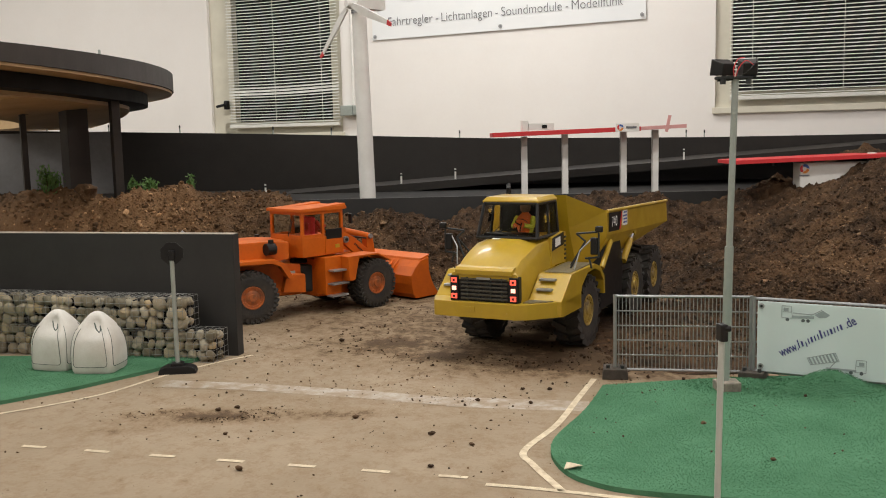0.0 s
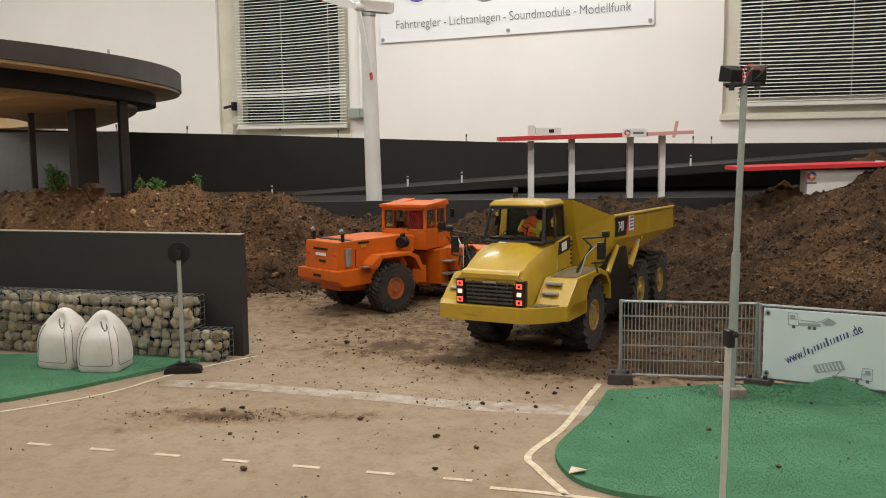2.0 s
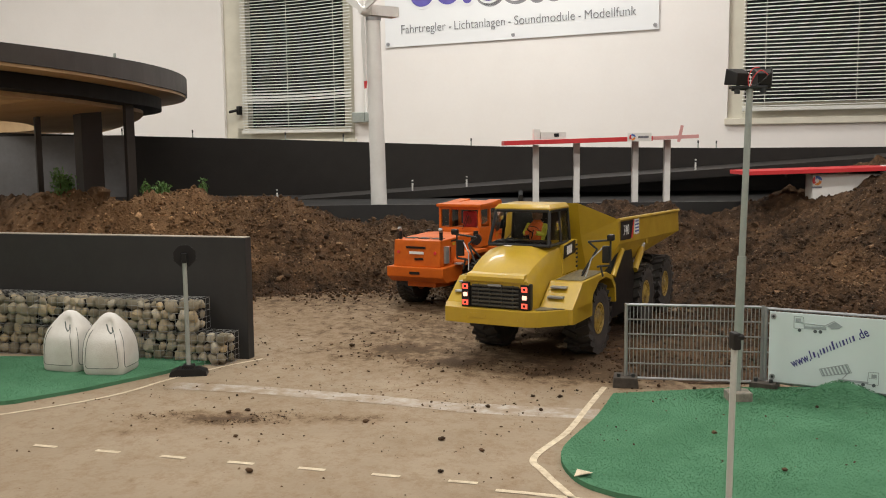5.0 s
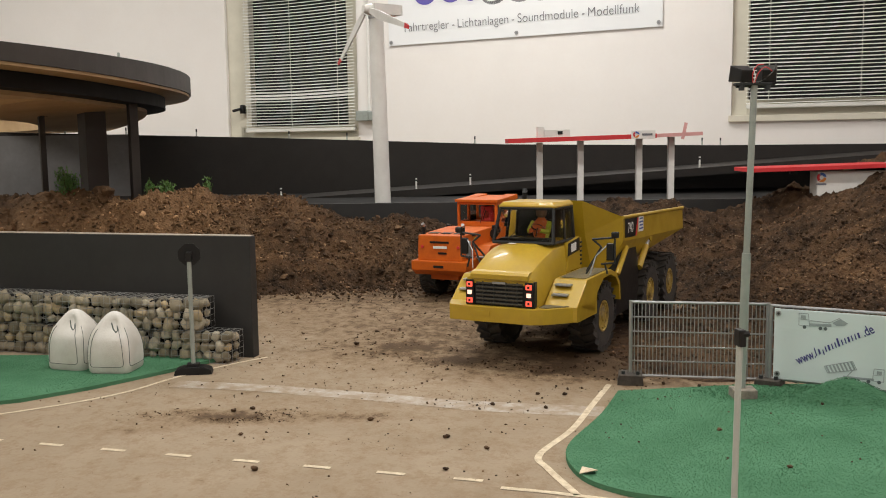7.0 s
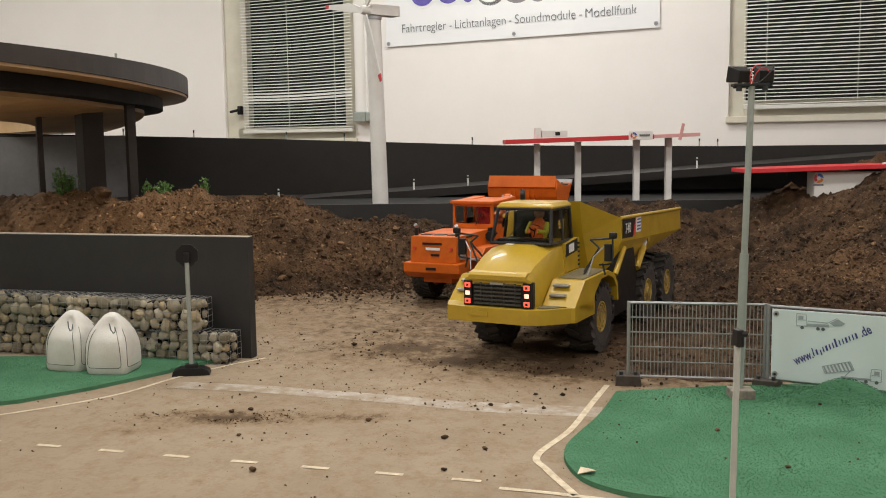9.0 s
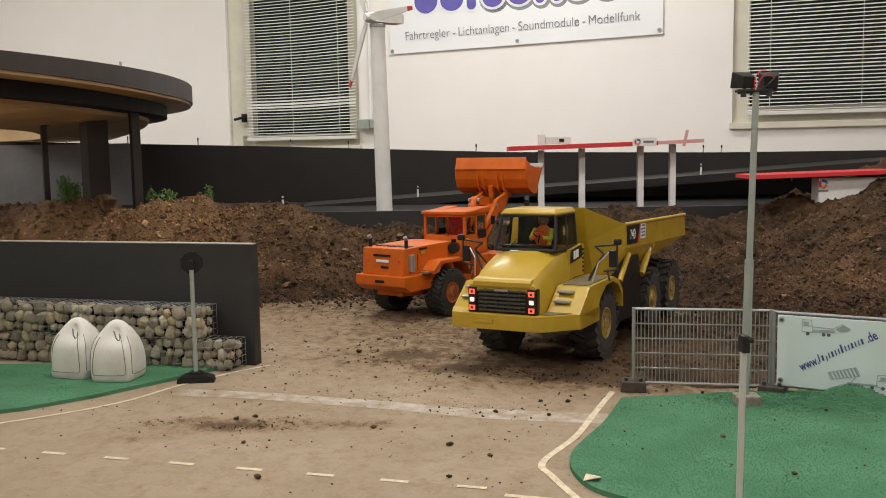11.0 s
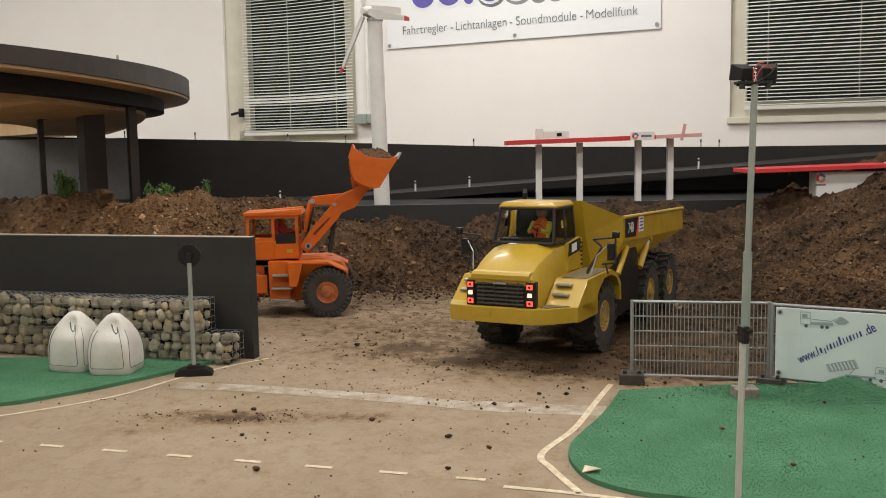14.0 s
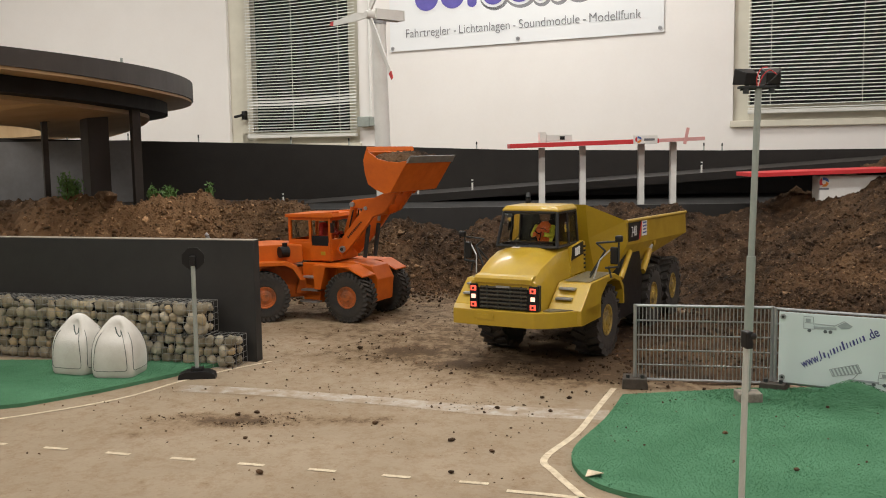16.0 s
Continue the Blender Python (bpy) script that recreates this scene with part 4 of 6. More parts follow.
def loader_mats(t):
    x, y, head, bend, lift, pitch, boom, bucket = loader_at(t)
    root = pose(x, y, lift) @ Matrix.Rotation(radians(head), 4, "Z") @ Matrix.Rotation(radians(pitch), 4, "Y")
    rear = Matrix.Translation((HINGE, 0, 0)) @ Matrix.Rotation(radians(bend), 4, "Z")
    bm_ = Matrix.Translation(BOOM_AT) @ Matrix.Rotation(radians(-boom), 4, "Y")
    bk = Matrix.Translation((bm_ @ PIN)) @ Matrix.Rotation(radians(-bucket), 4, "Y")
    return root, rear, bm_, bk


LOADER_PARTS = {}


def wheel_loader():
    t = thing("wheel_loader", "orange articulated wheel loader model carrying a bucket of soil", "wheel loader")
    O = "orange"
    # front frame
    part("front_frame", prism([(-0.125, 0.035), (-0.125, 0.118), (-0.02, 0.128), (0.03, 0.118), (0.045, 0.09), (0.04, 0.04), (-0.05, 0.03)], "y", -0.036, 0.036, 0.002), O, t)
    part("axle", tube((0, -0.07, WHEEL_R), (0, 0.07, WHEEL_R), 0.013, 12), "dark_frame", t)
    for s in (-1, 1):
        lo, hi = sorted((s * 0.045, s * 0.098))
        f = part("fender", prism([(-0.085, 0.124), (0.004, 0.124), (0.044, 0.104), (0.043, 0.101), (0.003, 0.120), (-0.052, 0.120), (-0.066, 0.07), (-0.082, 0.07)], "y", lo, hi, 0.0008), O, t)
        st = part("stair_box", prism([(-0.13, 0.125), (-0.128, 0.042), (-0.085, 0.036), (-0.078, 0.125)], "y", min(s * 0.036, s * 0.072), max(s * 0.036, s * 0.072), 0.0012), O, t)
        for k, z in enumerate((0.040, 0.066, 0.095)):
            part("step", box((-0.103 + 0.003 * k, s * 0.081, z), (0.046, 0.020, 0.004), 0.0008), "steel", st, "bare metal step")
    # cab
    zb, zs, zt = 0.128, 0.170, 0.226
    wl, x0, x1 = 0.057, -0.177, -0.062
    part("cab_base", prism([(x0, -wl), (x0, wl), (x1, wl), (x1, -wl)], "z", zb, zs, 0.0015), O, t)
    fr = bmesh.new()
    T = 0.0065
    for x in (x0 + T / 2, -0.118, x1 - T / 2):
        for s in (-1, 1):
            add_box(fr, (x, s * (wl - T / 2), (zs + zt) / 2), (T, T, zt - zs + 0.002), 0.0006)
    for s in (-1, 1):
        add_box(fr, ((x0 + x1) / 2, s * (wl - T / 2), zt - T / 2), (x1 - x0, T - 0.0006, T), 0.0004)
        add_box(fr, ((x0 - 0.118) / 2, s * (wl - T / 2), zs + 0.002), (-0.118 - x0, T - 0.0006, 0.008), 0.0004)
    for x in (x0 + T / 2, x1 - T / 2):
        add_box(fr, (x, 0, zt - T / 2), (T - 0.0004, 2 * wl - 2 * T, T), 0.0004)
        add_box(fr, (x, 0, zs + 0.002), (T - 0.0004, 2 * wl - 2 * T, 0.008), 0.0004)
    part("cab_frame", fr, O, t)
    roof = part("cab_roof", prism([(x0 - 0.006, zt), (x0 - 0.006, zt + 0.007), (x1 + 0.006, zt + 0.010), (x1 + 0.010, zt + 0.002), (x1, zt)], "y", -wl - 0.004, wl + 0.004, 0.001), O, t)
    for s in (-1, 1):
        part("roof_ridge", prism([(x0 + 0.03, zt + 0.0075), (x1 + 0.006, zt + 0.0135), (x1 + 0.006, zt + 0.008)], "y", min(s * 0.028, s * (wl + 0.003)), max(s * 0.028, s * (wl + 0.003)), 0.0008), O, roof)
    part("rear_window", box((x0 + 0.003, 0, (zs + zt) / 2), (0.001, 2 * wl - 2 * T, zt - zs - 0.008)), "screen_glass", t)
    part("front_window", box((x1 - 0.003, 0, (zs + zt) / 2), (0.001, 2 * wl - 2 * T, zt - zs - 0.008)), "screen_glass", t)
    for s in (-1, 1):
        part("side_window", box(((x0 - 0.118) / 2, s * (wl - 0.003), (zs + zt) / 2), (-0.118 - x0 - T, 0.001, zt - zs - 0.008)), "screen_glass", t)
        door = part("door", box(((x1 - 0.118) / 2, s * (wl + 0.001), 0.150), (x1 + 0.118 - 0.006, 0.002, 0.040), 0.0006), O, t)
        part("door_glass", box(((x1 - 0.118) / 2, s * (wl - 0.003), 0.197), (x1 + 0.118 - T, 0.001, 0.056)), "screen_glass", door)
        part("lower_pane", box(((x1 - 0.118) / 2, s * (wl + 0.0012), 0.174), (x1 + 0.118 - 0.012, 0.002, 0.022), 0.0005), "black", door)
        part("yellow_label", box((-0.082, s * (wl + 0.0024), 0.146), (0.012, 0.001, 0.008)), "yellow", door)
        part("mirror", box((x1 + 0.012, s * (wl + 0.012), 0.205), (0.004, 0.010, 0.022), 0.001), "black", t)
    wp = bmesh.new()
    add_tube(wp, (x0 - 0.002, -0.01, 0.172), (x0 - 0.003, -0.024, 0.212), 0.0009, 6)
    add_tube(wp, (x0 - 0.003, -0.018, 0.180), (x0 - 0.003, -0.027, 0.206), 0.0011, 6)
    part("wiper", wp, "black", t)
    part("seat", box((-0.115, 0, 0.190), (0.012, 0.036, 0.044), 0.004), "red", t)
    # rear frame
    q = [(-0.015, 0.045), (-0.015, 0.112), (-0.095, 0.118), (-0.245, 0.112), (-0.245, 0.055), (-0.1, 0.045)]
    rear = part("rear_frame", prism(q, "y", -0.037, 0.037, 0.002), O, t)
    hood_pts = [(-0.045, 0.128), (-0.045, 0.164), (-0.10, 0.168), (-0.200, 0.166), (-0.264, 0.164), (-0.2685, 0.104), (-0.235, 0.104), (-0.14, 0.112)]
    part("hood", prism(hood_pts, "y", -0.059, 0.059, 0.0016), O, rear)
    part("counterweight", prism([(-0.279, 0.082), (-0.279, 0.104), (-0.165, 0.106), (-0.17, 0.070), (-0.258, 0.068)], "y", -0.072, 0.072, 0.002), O, rear)
    part("number_bar", box((-0.2796, 0.0, 0.091), (0.001, 0.026, 0.006)), "black", rear)
    part("name_bar", box((-0.2675, 0.002, 0.148), (0.001, 0.050, 0.005), 0, pose(0, 0, 0, 0, 0, 0)), "black", rear)
    part("white_bar", box((-0.2682, 0.0, 0.136), (0.001, 0.036, 0.006)), "decal_white", rear)
    part("type_bar", box((-0.2686, -0.006, 0.122), (0.001, 0.022, 0.005)), "black", rear)
    for s in (-1, 1):
        part("tail_lamp", tube((-0.2670, s * 0.047, 0.137), (-0.2690, s * 0.047, 0.137), 0.0035, 10), "red", rear)
        part("fender", prism([(-0.045, 0.090), (-0.062, 0.122), (-0.085, 0.132), (-0.175, 0.132), (-0.200, 0.112), (-0.200, 0.104), (-0.180, 0.106), (-0.168, 0.124), (-0.09, 0.124), (-0.072, 0.116), (-0.055, 0.088)], "y", min(s * 0.05, s * 0.092), max(s * 0.05, s * 0.092), 0.0008), O, rear)
        part("stack", tube((-0.247, s * 0.052, 0.160), (-0.247, s * 0.052, 0.186), 0.0042, 12), "black", rear)
        part("stack_tip", tube((-0.247, s * 0.052, 0.184), (-0.252, s * 0.053, 0.190), 0.0045, 12), "steel", rear)
        part("side_grille", tube((-0.240, s * 0.060, 0.112), (-0.240, s * 0.060, 0.150), 0.0085, 12), "steel", rear, "perforated metal side grille")
        part("step_plate", box((-0.205, s * 0.078, 0.1085), (0.024, 0.018, 0.003)), "steel", rear)
        part("air_filter", tube((-0.078, s * 0.063, 0.152), (-0.098, s * 0.070, 0.152), 0.0125, 16), "black", rear, "round black air filter")
        part("filter_cap", tube((-0.085, s * 0.064, 0.162), (-0.085, s * 0.064, 0.172), 0.006, 12), "black", rear)
        part("rail", tube((-0.222, s * 0.064, 0.112), (-0.222, s * 0.064, 0.148), 0.001, 6), "black", rear)
        part("label", box((-0.196, s * 0.0595, 0.152), (0.014, 0.0008, 0.006)), "yellow", rear)
        part("type_mark", box((-0.196, s * 0.0595, 0.160), (0.03, 0.0008, 0.004)), "black", rear)
        part("fuel_port", box((-0.035, s * 0.038, 0.085), (0.014, 0.002, 0.026), 0.0008), "grey_pole", rear)
        part("flank", prism([(-0.012, 0.052), (-0.012, 0.092), (-0.052, 0.094), (-0.062, 0.056)], "y", min(s * 0.037, s * 0.062), max(s * 0.037, s * 0.062), 0.001), O, rear)
    for k in range(3):
        part("hood_grille", box((-0.225, -0.034 + 0.034 * k, 0.1655), (0.022, 0.026, 0.002)), "dark_frame", rear)
    part("hinge_block", box((0.0, 0, 0.075), (0.05, 0.03, 0.06), 0.004), "dark_frame", rear)
    part("hoses", tube((0.03, 0.02, 0.11), (-0.03, -0.02, 0.118), 0.006, 8), "black", rear)
    part("axle", tube((-0.135, -0.07, WHEEL_R), (-0.135, 0.07, WHEEL_R), 0.013, 12), "dark_frame", rear)
    # boom
    prof = [(-0.014, -0.010), (-0.014, 0.012), (0.02, 0.020), (0.094, 0.025), (0.120, 0.030), (0.139, 0.024), (0.165, 0.013), (0.190, 0.010), (0.198, 0.0), (0.190, -0.009), (0.160, -0.014), (0.135, -0.016), (0.107, -0.003), (0.086, -0.006), (0.03, -0.009)]
    boom = bmesh.new()
    for s in (-1, 1):
        add_prism(boom, prof, "y", s * 0.034 - 0.005, s * 0.034 + 0.005, 0.001)
    add_tube(boom, (0.110, -0.034, 0.010), (0.110, 0.034, 0.010), 0.012, 14)
    bo = part("boom", boom, O, t)
    lev = bmesh.new()
    add_prism(lev, [(0.070, 0.058), (0.074, 0.069), (0.084, 0.070), (0.114, 0.046), (0.150, 0.014), (0.156, 0.002), (0.148, -0.006), (0.104, 0.022)], "y", -0.009, 0.009, 0.001)
    part("tilt_lever", lev, O, bo)
    part("tilt_cylinder", tube((0.077, 0, 0.063), (0.012, 0, 0.030), 0.0085, 14), O, bo)
    for s in (-1, 1):
        part("pin", tube((0.077, s * 0.010, 0.063), (0.077, s * 0.015, 0.063), 0.0058, 12), "steel", bo)
        part("pin", tube((0.109, s * 0.0392, 0.022), (0.109, s * 0.0412, 0.022), 0.0042, 12), "steel", bo)
        part("lift_cylinder", tube((0.080, s * 0.022, -0.002), (0.020, s * 0.022, -0.046), 0.0048, 12), "dark_frame", bo)
        part("lift_rod", tube((0.098, s * 0.022, 0.012), (0.085, s * 0.022, 0.002), 0.0035, 10), "steel", bo)
        part("pivot_cap", tube((0, s * 0.039, 0), (0, s * 0.044, 0), 0.0075, 14), "steel", bo)
        part("pivot_bolt", tube((0, s * 0.044, 0), (0, s * 0.0455, 0), 0.004, 10), "dark_frame", bo)
        for q in range(11):
            part("letter_bar", box((0.030 + 0.0048 * q, s * 0.0393, 0.009), (0.0028, 0.0008, 0.0052 if q in (0, 2, 3, 5) else 0.0038)), "black", bo)
        part("hydraulic_hose", tube((0.0, s * 0.014, 0.012), (0.070, s * 0.012, 0.052), 0.0018, 6), "black", bo)
    # bucket: floor, back and lip seen from its end
    hw = 0.102
    outer = [(0.094, -0.0265), (0.014, -0.0265), (0.004, -0.015), (-0.001, 0.008), (-0.001, 0.028), (0.014, 0.047), (0.031, 0.061), (0.057, 0.066)]
    inner = [(0.057, 0.063), (0.032, 0.058), (0.017, 0.044), (0.002, 0.027), (0.002, 0.008), (0.007, -0.013), (0.015, -0.0235), (0.092, -0.0235)]
    bk = bmesh.new()
    add_prism(bk, outer + inner, "y", -hw, hw)
    bucket = part("bucket", bk, O, t)
    side_pts = outer + [(0.0575, 0.036), (0.066, 0.012), (0.078, -0.010)]
    for s in (-1, 1):
        part("end_plate", prism(side_pts, "y", min(s * hw, s * (hw + 0.003)), max(s * hw, s * (hw + 0.003)), 0.0006), O, bucket)
        for w in (0.018, 0.034):
            part("hanger", prism([(0.026, 0.062), (0.010, 0.050), (-0.008, 0.030), (-0.011, 0.004), (-0.004, -0.014), (0.004, -0.016), (-0.002, 0.008), (-0.002, 0.028), (0.014, 0.048)], "y", min(s * w, s * (w + 0.0045)), max(s * w, s * (w + 0.0045))), O, bucket)
    part("tilt_link", prism([(-0.006, 0.026), (0.002, 0.034), (-0.004, 0.040), (-0.034, 0.012), (-0.030, 0.004)], "y", -0.006, 0.006, 0.0008), O, bucket)
    part("spill_lip", prism([(0.031, 0.0612), (0.058, 0.0662), (0.064, 0.074), (0.033, 0.066)], "y", -hw, hw, 0.0006), O, bucket)
    part("cutting_edge", prism([(0.088, -0.0290), (0.104, -0.0275), (0.104, -0.0260), (0.088, -0.0235)], "y", -hw - 0.003, hw + 0.003), "steel", bucket)
    part("worn_floor", prism([(0.088, -0.0232), (0.016, -0.0232), (0.016, -0.0226), (0.088, -0.0226)], "y", -hw + 0.004, hw - 0.004), "clod", bucket, "soil-stained bucket floor")
    ml = []
    wheels = []
    for x, isrear in ((0.0, False), (-0.135, True)):
        for s in (-1, 1):
            wheels.append((make_wheel(t, pose(x, s * 0.077, WHEEL_R), WHEEL_R, 0.042, 30, "rim_orange", ml), x, s * 0.077, isrear))
    LOADER_PARTS.update(root=t, rear=rear, boom=bo, bucket=bucket, wheels=wheels)
    load = bmesh.new()
    bmesh.ops.create_grid(load, x_segments=20, y_segments=40, size=1.0)
    for v in load.verts:
        x, y = v.co.x, v.co.y
        e = max(abs(x), abs(y))
        g = Vector((x * 3, y * 6, 4.4))
        v.co = Vector((x * 0.045, y * 0.098, 0.017 * (1 - e ** 3) + (0.008 * noise.noise(g) + 0.006 * noise.noise(g * 2.5)) * (e < 0.99) - (0.012 if e > 0.95 else 0)))
    ld = solo("soil_load", load, "soil", "crumbly dark soil heaped in the loader bucket", "soil", smooth=60)
    LOADER_PARTS["load"] = ld
    dm = solo("driver_doll", doll_mesh(pose(-0.106, 0, 0.172)), "doll", "small seated driver doll in red in the loader cab", "doll", smooth=60)
    dress(dm, 0.172, "vest_red", "vest_red")
    LOADER_PARTS["doll"] = dm
    return t


wheel_loader()


# ---- wind turbine ----
def wind_turbine():
    t = thing("wind_turbine", "white model wind turbine on a thick tapered mast", "wind turbine")
    part("mast", tube((-0.252, 3.2, 0.17), (-0.262, 3.2, 0.80), 0.0275, 32, 0.024), "white", t, smooth=40)
    yaw = 52.3
    m = Matrix.Translation((-0.262, 3.2, 0.825)) @ Matrix.Rotation(radians(-90 - yaw), 4, "Z")     # x points where the rotor faces
    part("nacelle", box((-0.034, 0, 0.002), (0.11, 0.042, 0.026), 0.004, m), "white", t)
    part("yaw_ring", tube((-0.262, 3.2, 0.795), (-0.262, 3.2, 0.806), 0.027, 24), "steel", t)
    rotor = bmesh.new()
    add_tube(rotor, (-0.01, 0, 0), (0.02, 0, 0), 0.020, 20, 0.012)
    ro = part("rotor", rotor, "white", t, smooth=40)
    for k in range(3):
        a = Matrix.Rotation(2 * math.pi * k / 3, 4, "X")
        b = loft([[a @ Vector(p) for p in ((0.004, -0.008, -0.02), (0.004, 0.008, -0.02), (0.010, 0.008, -0.02), (0.010, -0.008, -0.02))],
                  [a @ Vector(p) for p in ((0.002, -0.018, -0.08), (0.006, 0.012, -0.08), (0.011, 0.012, -0.08), (0.007, -0.018, -0.08))],
                  [a @ Vector(p) for p in ((0.004, -0.008, -0.231), (0.005, 0.007, -0.231), (0.008, 0.007, -0.231), (0.007, -0.008, -0.231))]])
        bl = part("blade", b, "white", ro)
        tip = loft([[a @ Vector(p) for p in ((0.0035, -0.0085, -0.2312), (0.0045, 0.0075, -0.2312), (0.0085, 0.0075, -0.2312), (0.0075, -0.0085, -0.2312))],
                    [a @ Vector(p) for p in ((0.004, -0.007, -0.255), (0.005, 0.004, -0.255), (0.008, 0.004, -0.255), (0.007, -0.007, -0.255))]])
        part("blade_tip", tip, "red", ro)
    return ro, m @ Matrix.Translation((0.030, 0, 0.0)) 


ROTOR, ROTOR_M = wind_turbine()
# ---- windows in the room wall ----
M["frame_paint"] = material("frame_paint", (0.68, 0.645, 0.54), 0.5, dark=(0.54, 0.51, 0.42), scale=9, amount=0.6)
M["slat"] = material("slat", (0.70, 0.70, 0.66), 0.45, dark=(0.58, 0.57, 0.52), scale=12, amount=0.5)
M["night"] = material("night", (0.012, 0.014, 0.016), 0.12, dark=(0.02, 0.03, 0.03), scale=4)
M["brick_dark"] = material("brick_dark", (0.05, 0.05, 0.05), 0.8, scale=6)


def wall_box(name, u0, u1, v0, v1, z0, z1, mat, parent, bevel=0.0, label=""):
    return part(name, box(((u0 + u1) / 2, (v0 + v1) / 2, (z0 + z1) / 2), (u1 - u0, v1 - v0, z1 - z0), bevel), mat, parent, label)


def window(name, u0, u1, z0, z1, label, blind, seed):
    w = thing(name, label, "window", WF, kind="structure")
    f = 0.072
    wall_box("frame", u0, u0 + (0.15 if seed == 1 else f), 0.02, 0.10, z0, z1, "frame_paint", w, 0.003)
    wall_box("frame", u1 - f, u1, 0.02, 0.10, z0, z1, "frame_paint", w, 0.003)
    wall_box("frame", u0 + f, u1 - f, 0.02, 0.10, z0, z0 + f, "frame_paint", w, 0.003)
    wall_box("frame", u0 + f, u1 - f, 0.02, 0.10, z1 - f, z1, "frame_paint", w, 0.003)
    wall_box("sill", u0 - 0.01, u1 + 0.01, -0.02, 0.02, z0 - 0.028, z0 + 0.002, "frame_paint", w, 0.003)
    wall_box("pane", u0 + f, u1 - f, 0.07, 0.074, z0 + f, z1 - f, "night", w, 0, "dark night window pane")
    b0, b1, bz0, bz1 = blind
    rnd = random.Random(seed)
    n = int((bz1 - bz0) / 0.0168)
    bl = thing("window_blind", "closed white slatted venetian blind before a dark window", "blind", WF)
    for i in range(n):
        z = bz0 + 0.022 + 0.0168 * i
        rise = 0.006 + 0.014 * i / n
        sag = 0.006 + 0.002 * math.sin(i * 0.21 + seed)
        closed = math.exp(-((z - bz0 - 0.20) / 0.025) ** 2) if seed == 1 else 0.0
        tilt = radians(-20 - 34 * closed - 16 * i / n + rnd.uniform(-2.5, 2.5))
        bm = bmesh.new()
        segs = 8
        prev = None
        for k in range(segs + 1):
            u = b0 + (b1 - b0) * k / segs
            dz = rise * (k / segs - 0.5) - sag * math.sin(math.pi * k / segs) * min(1.0, i / 8) + rnd.uniform(-0.0004, 0.0004)
            c, s = 0.0078 * math.cos(tilt), 0.0078 * math.sin(tilt)
            row = [bm.verts.new((u, -0.022 - c, z + dz + s)), bm.verts.new((u, -0.022, z + dz + 0.0014)), bm.verts.new((u, -0.022 + c, z + dz - s))]
            if prev:
                for j in range(2):
                    bm.faces.new((prev[j], row[j], row[j + 1], prev[j + 1]))
            prev = row
        part("slat", bm, "slat", bl)
    part("bottom_rail", box(((b0 + b1) / 2, -0.022, bz0 + 0.004), (b1 - b0, 0.026, 0.018), 0.003), "slat", bl)
    for k in (0.07, 0.345, 0.62, 0.9) if b1 - b0 > 1 else (0.02, 0.44, 0.86):
        part("ladder_cord", tube((b0 + (b1 - b0) * k, -0.032, bz0), (b0 + (b1 - b0) * k, -0.032, bz1), 0.0014, 6), "slat", bl)
    return w


W1 = window("window_1", -1.432, -0.575, 0.42, 1.75, "tall cream-framed window with a lowered blind", (-1.290, -0.582, 0.462, 1.74), 1)
window("window_2", 1.40, 2.9, 0.488, 1.75, "wide cream-framed window with a lowered blind", (1.47, 2.88, 0.525, 1.74), 5)
part("handle", add_tube(box((-1.325, -0.004, 0.592), (0.022, 0.03, 0.05), 0.004), (-1.325, -0.03, 0.592), (-1.375, -0.03, 0.583), 0.008, 10), "black", W1, "black window handle", smooth=40)


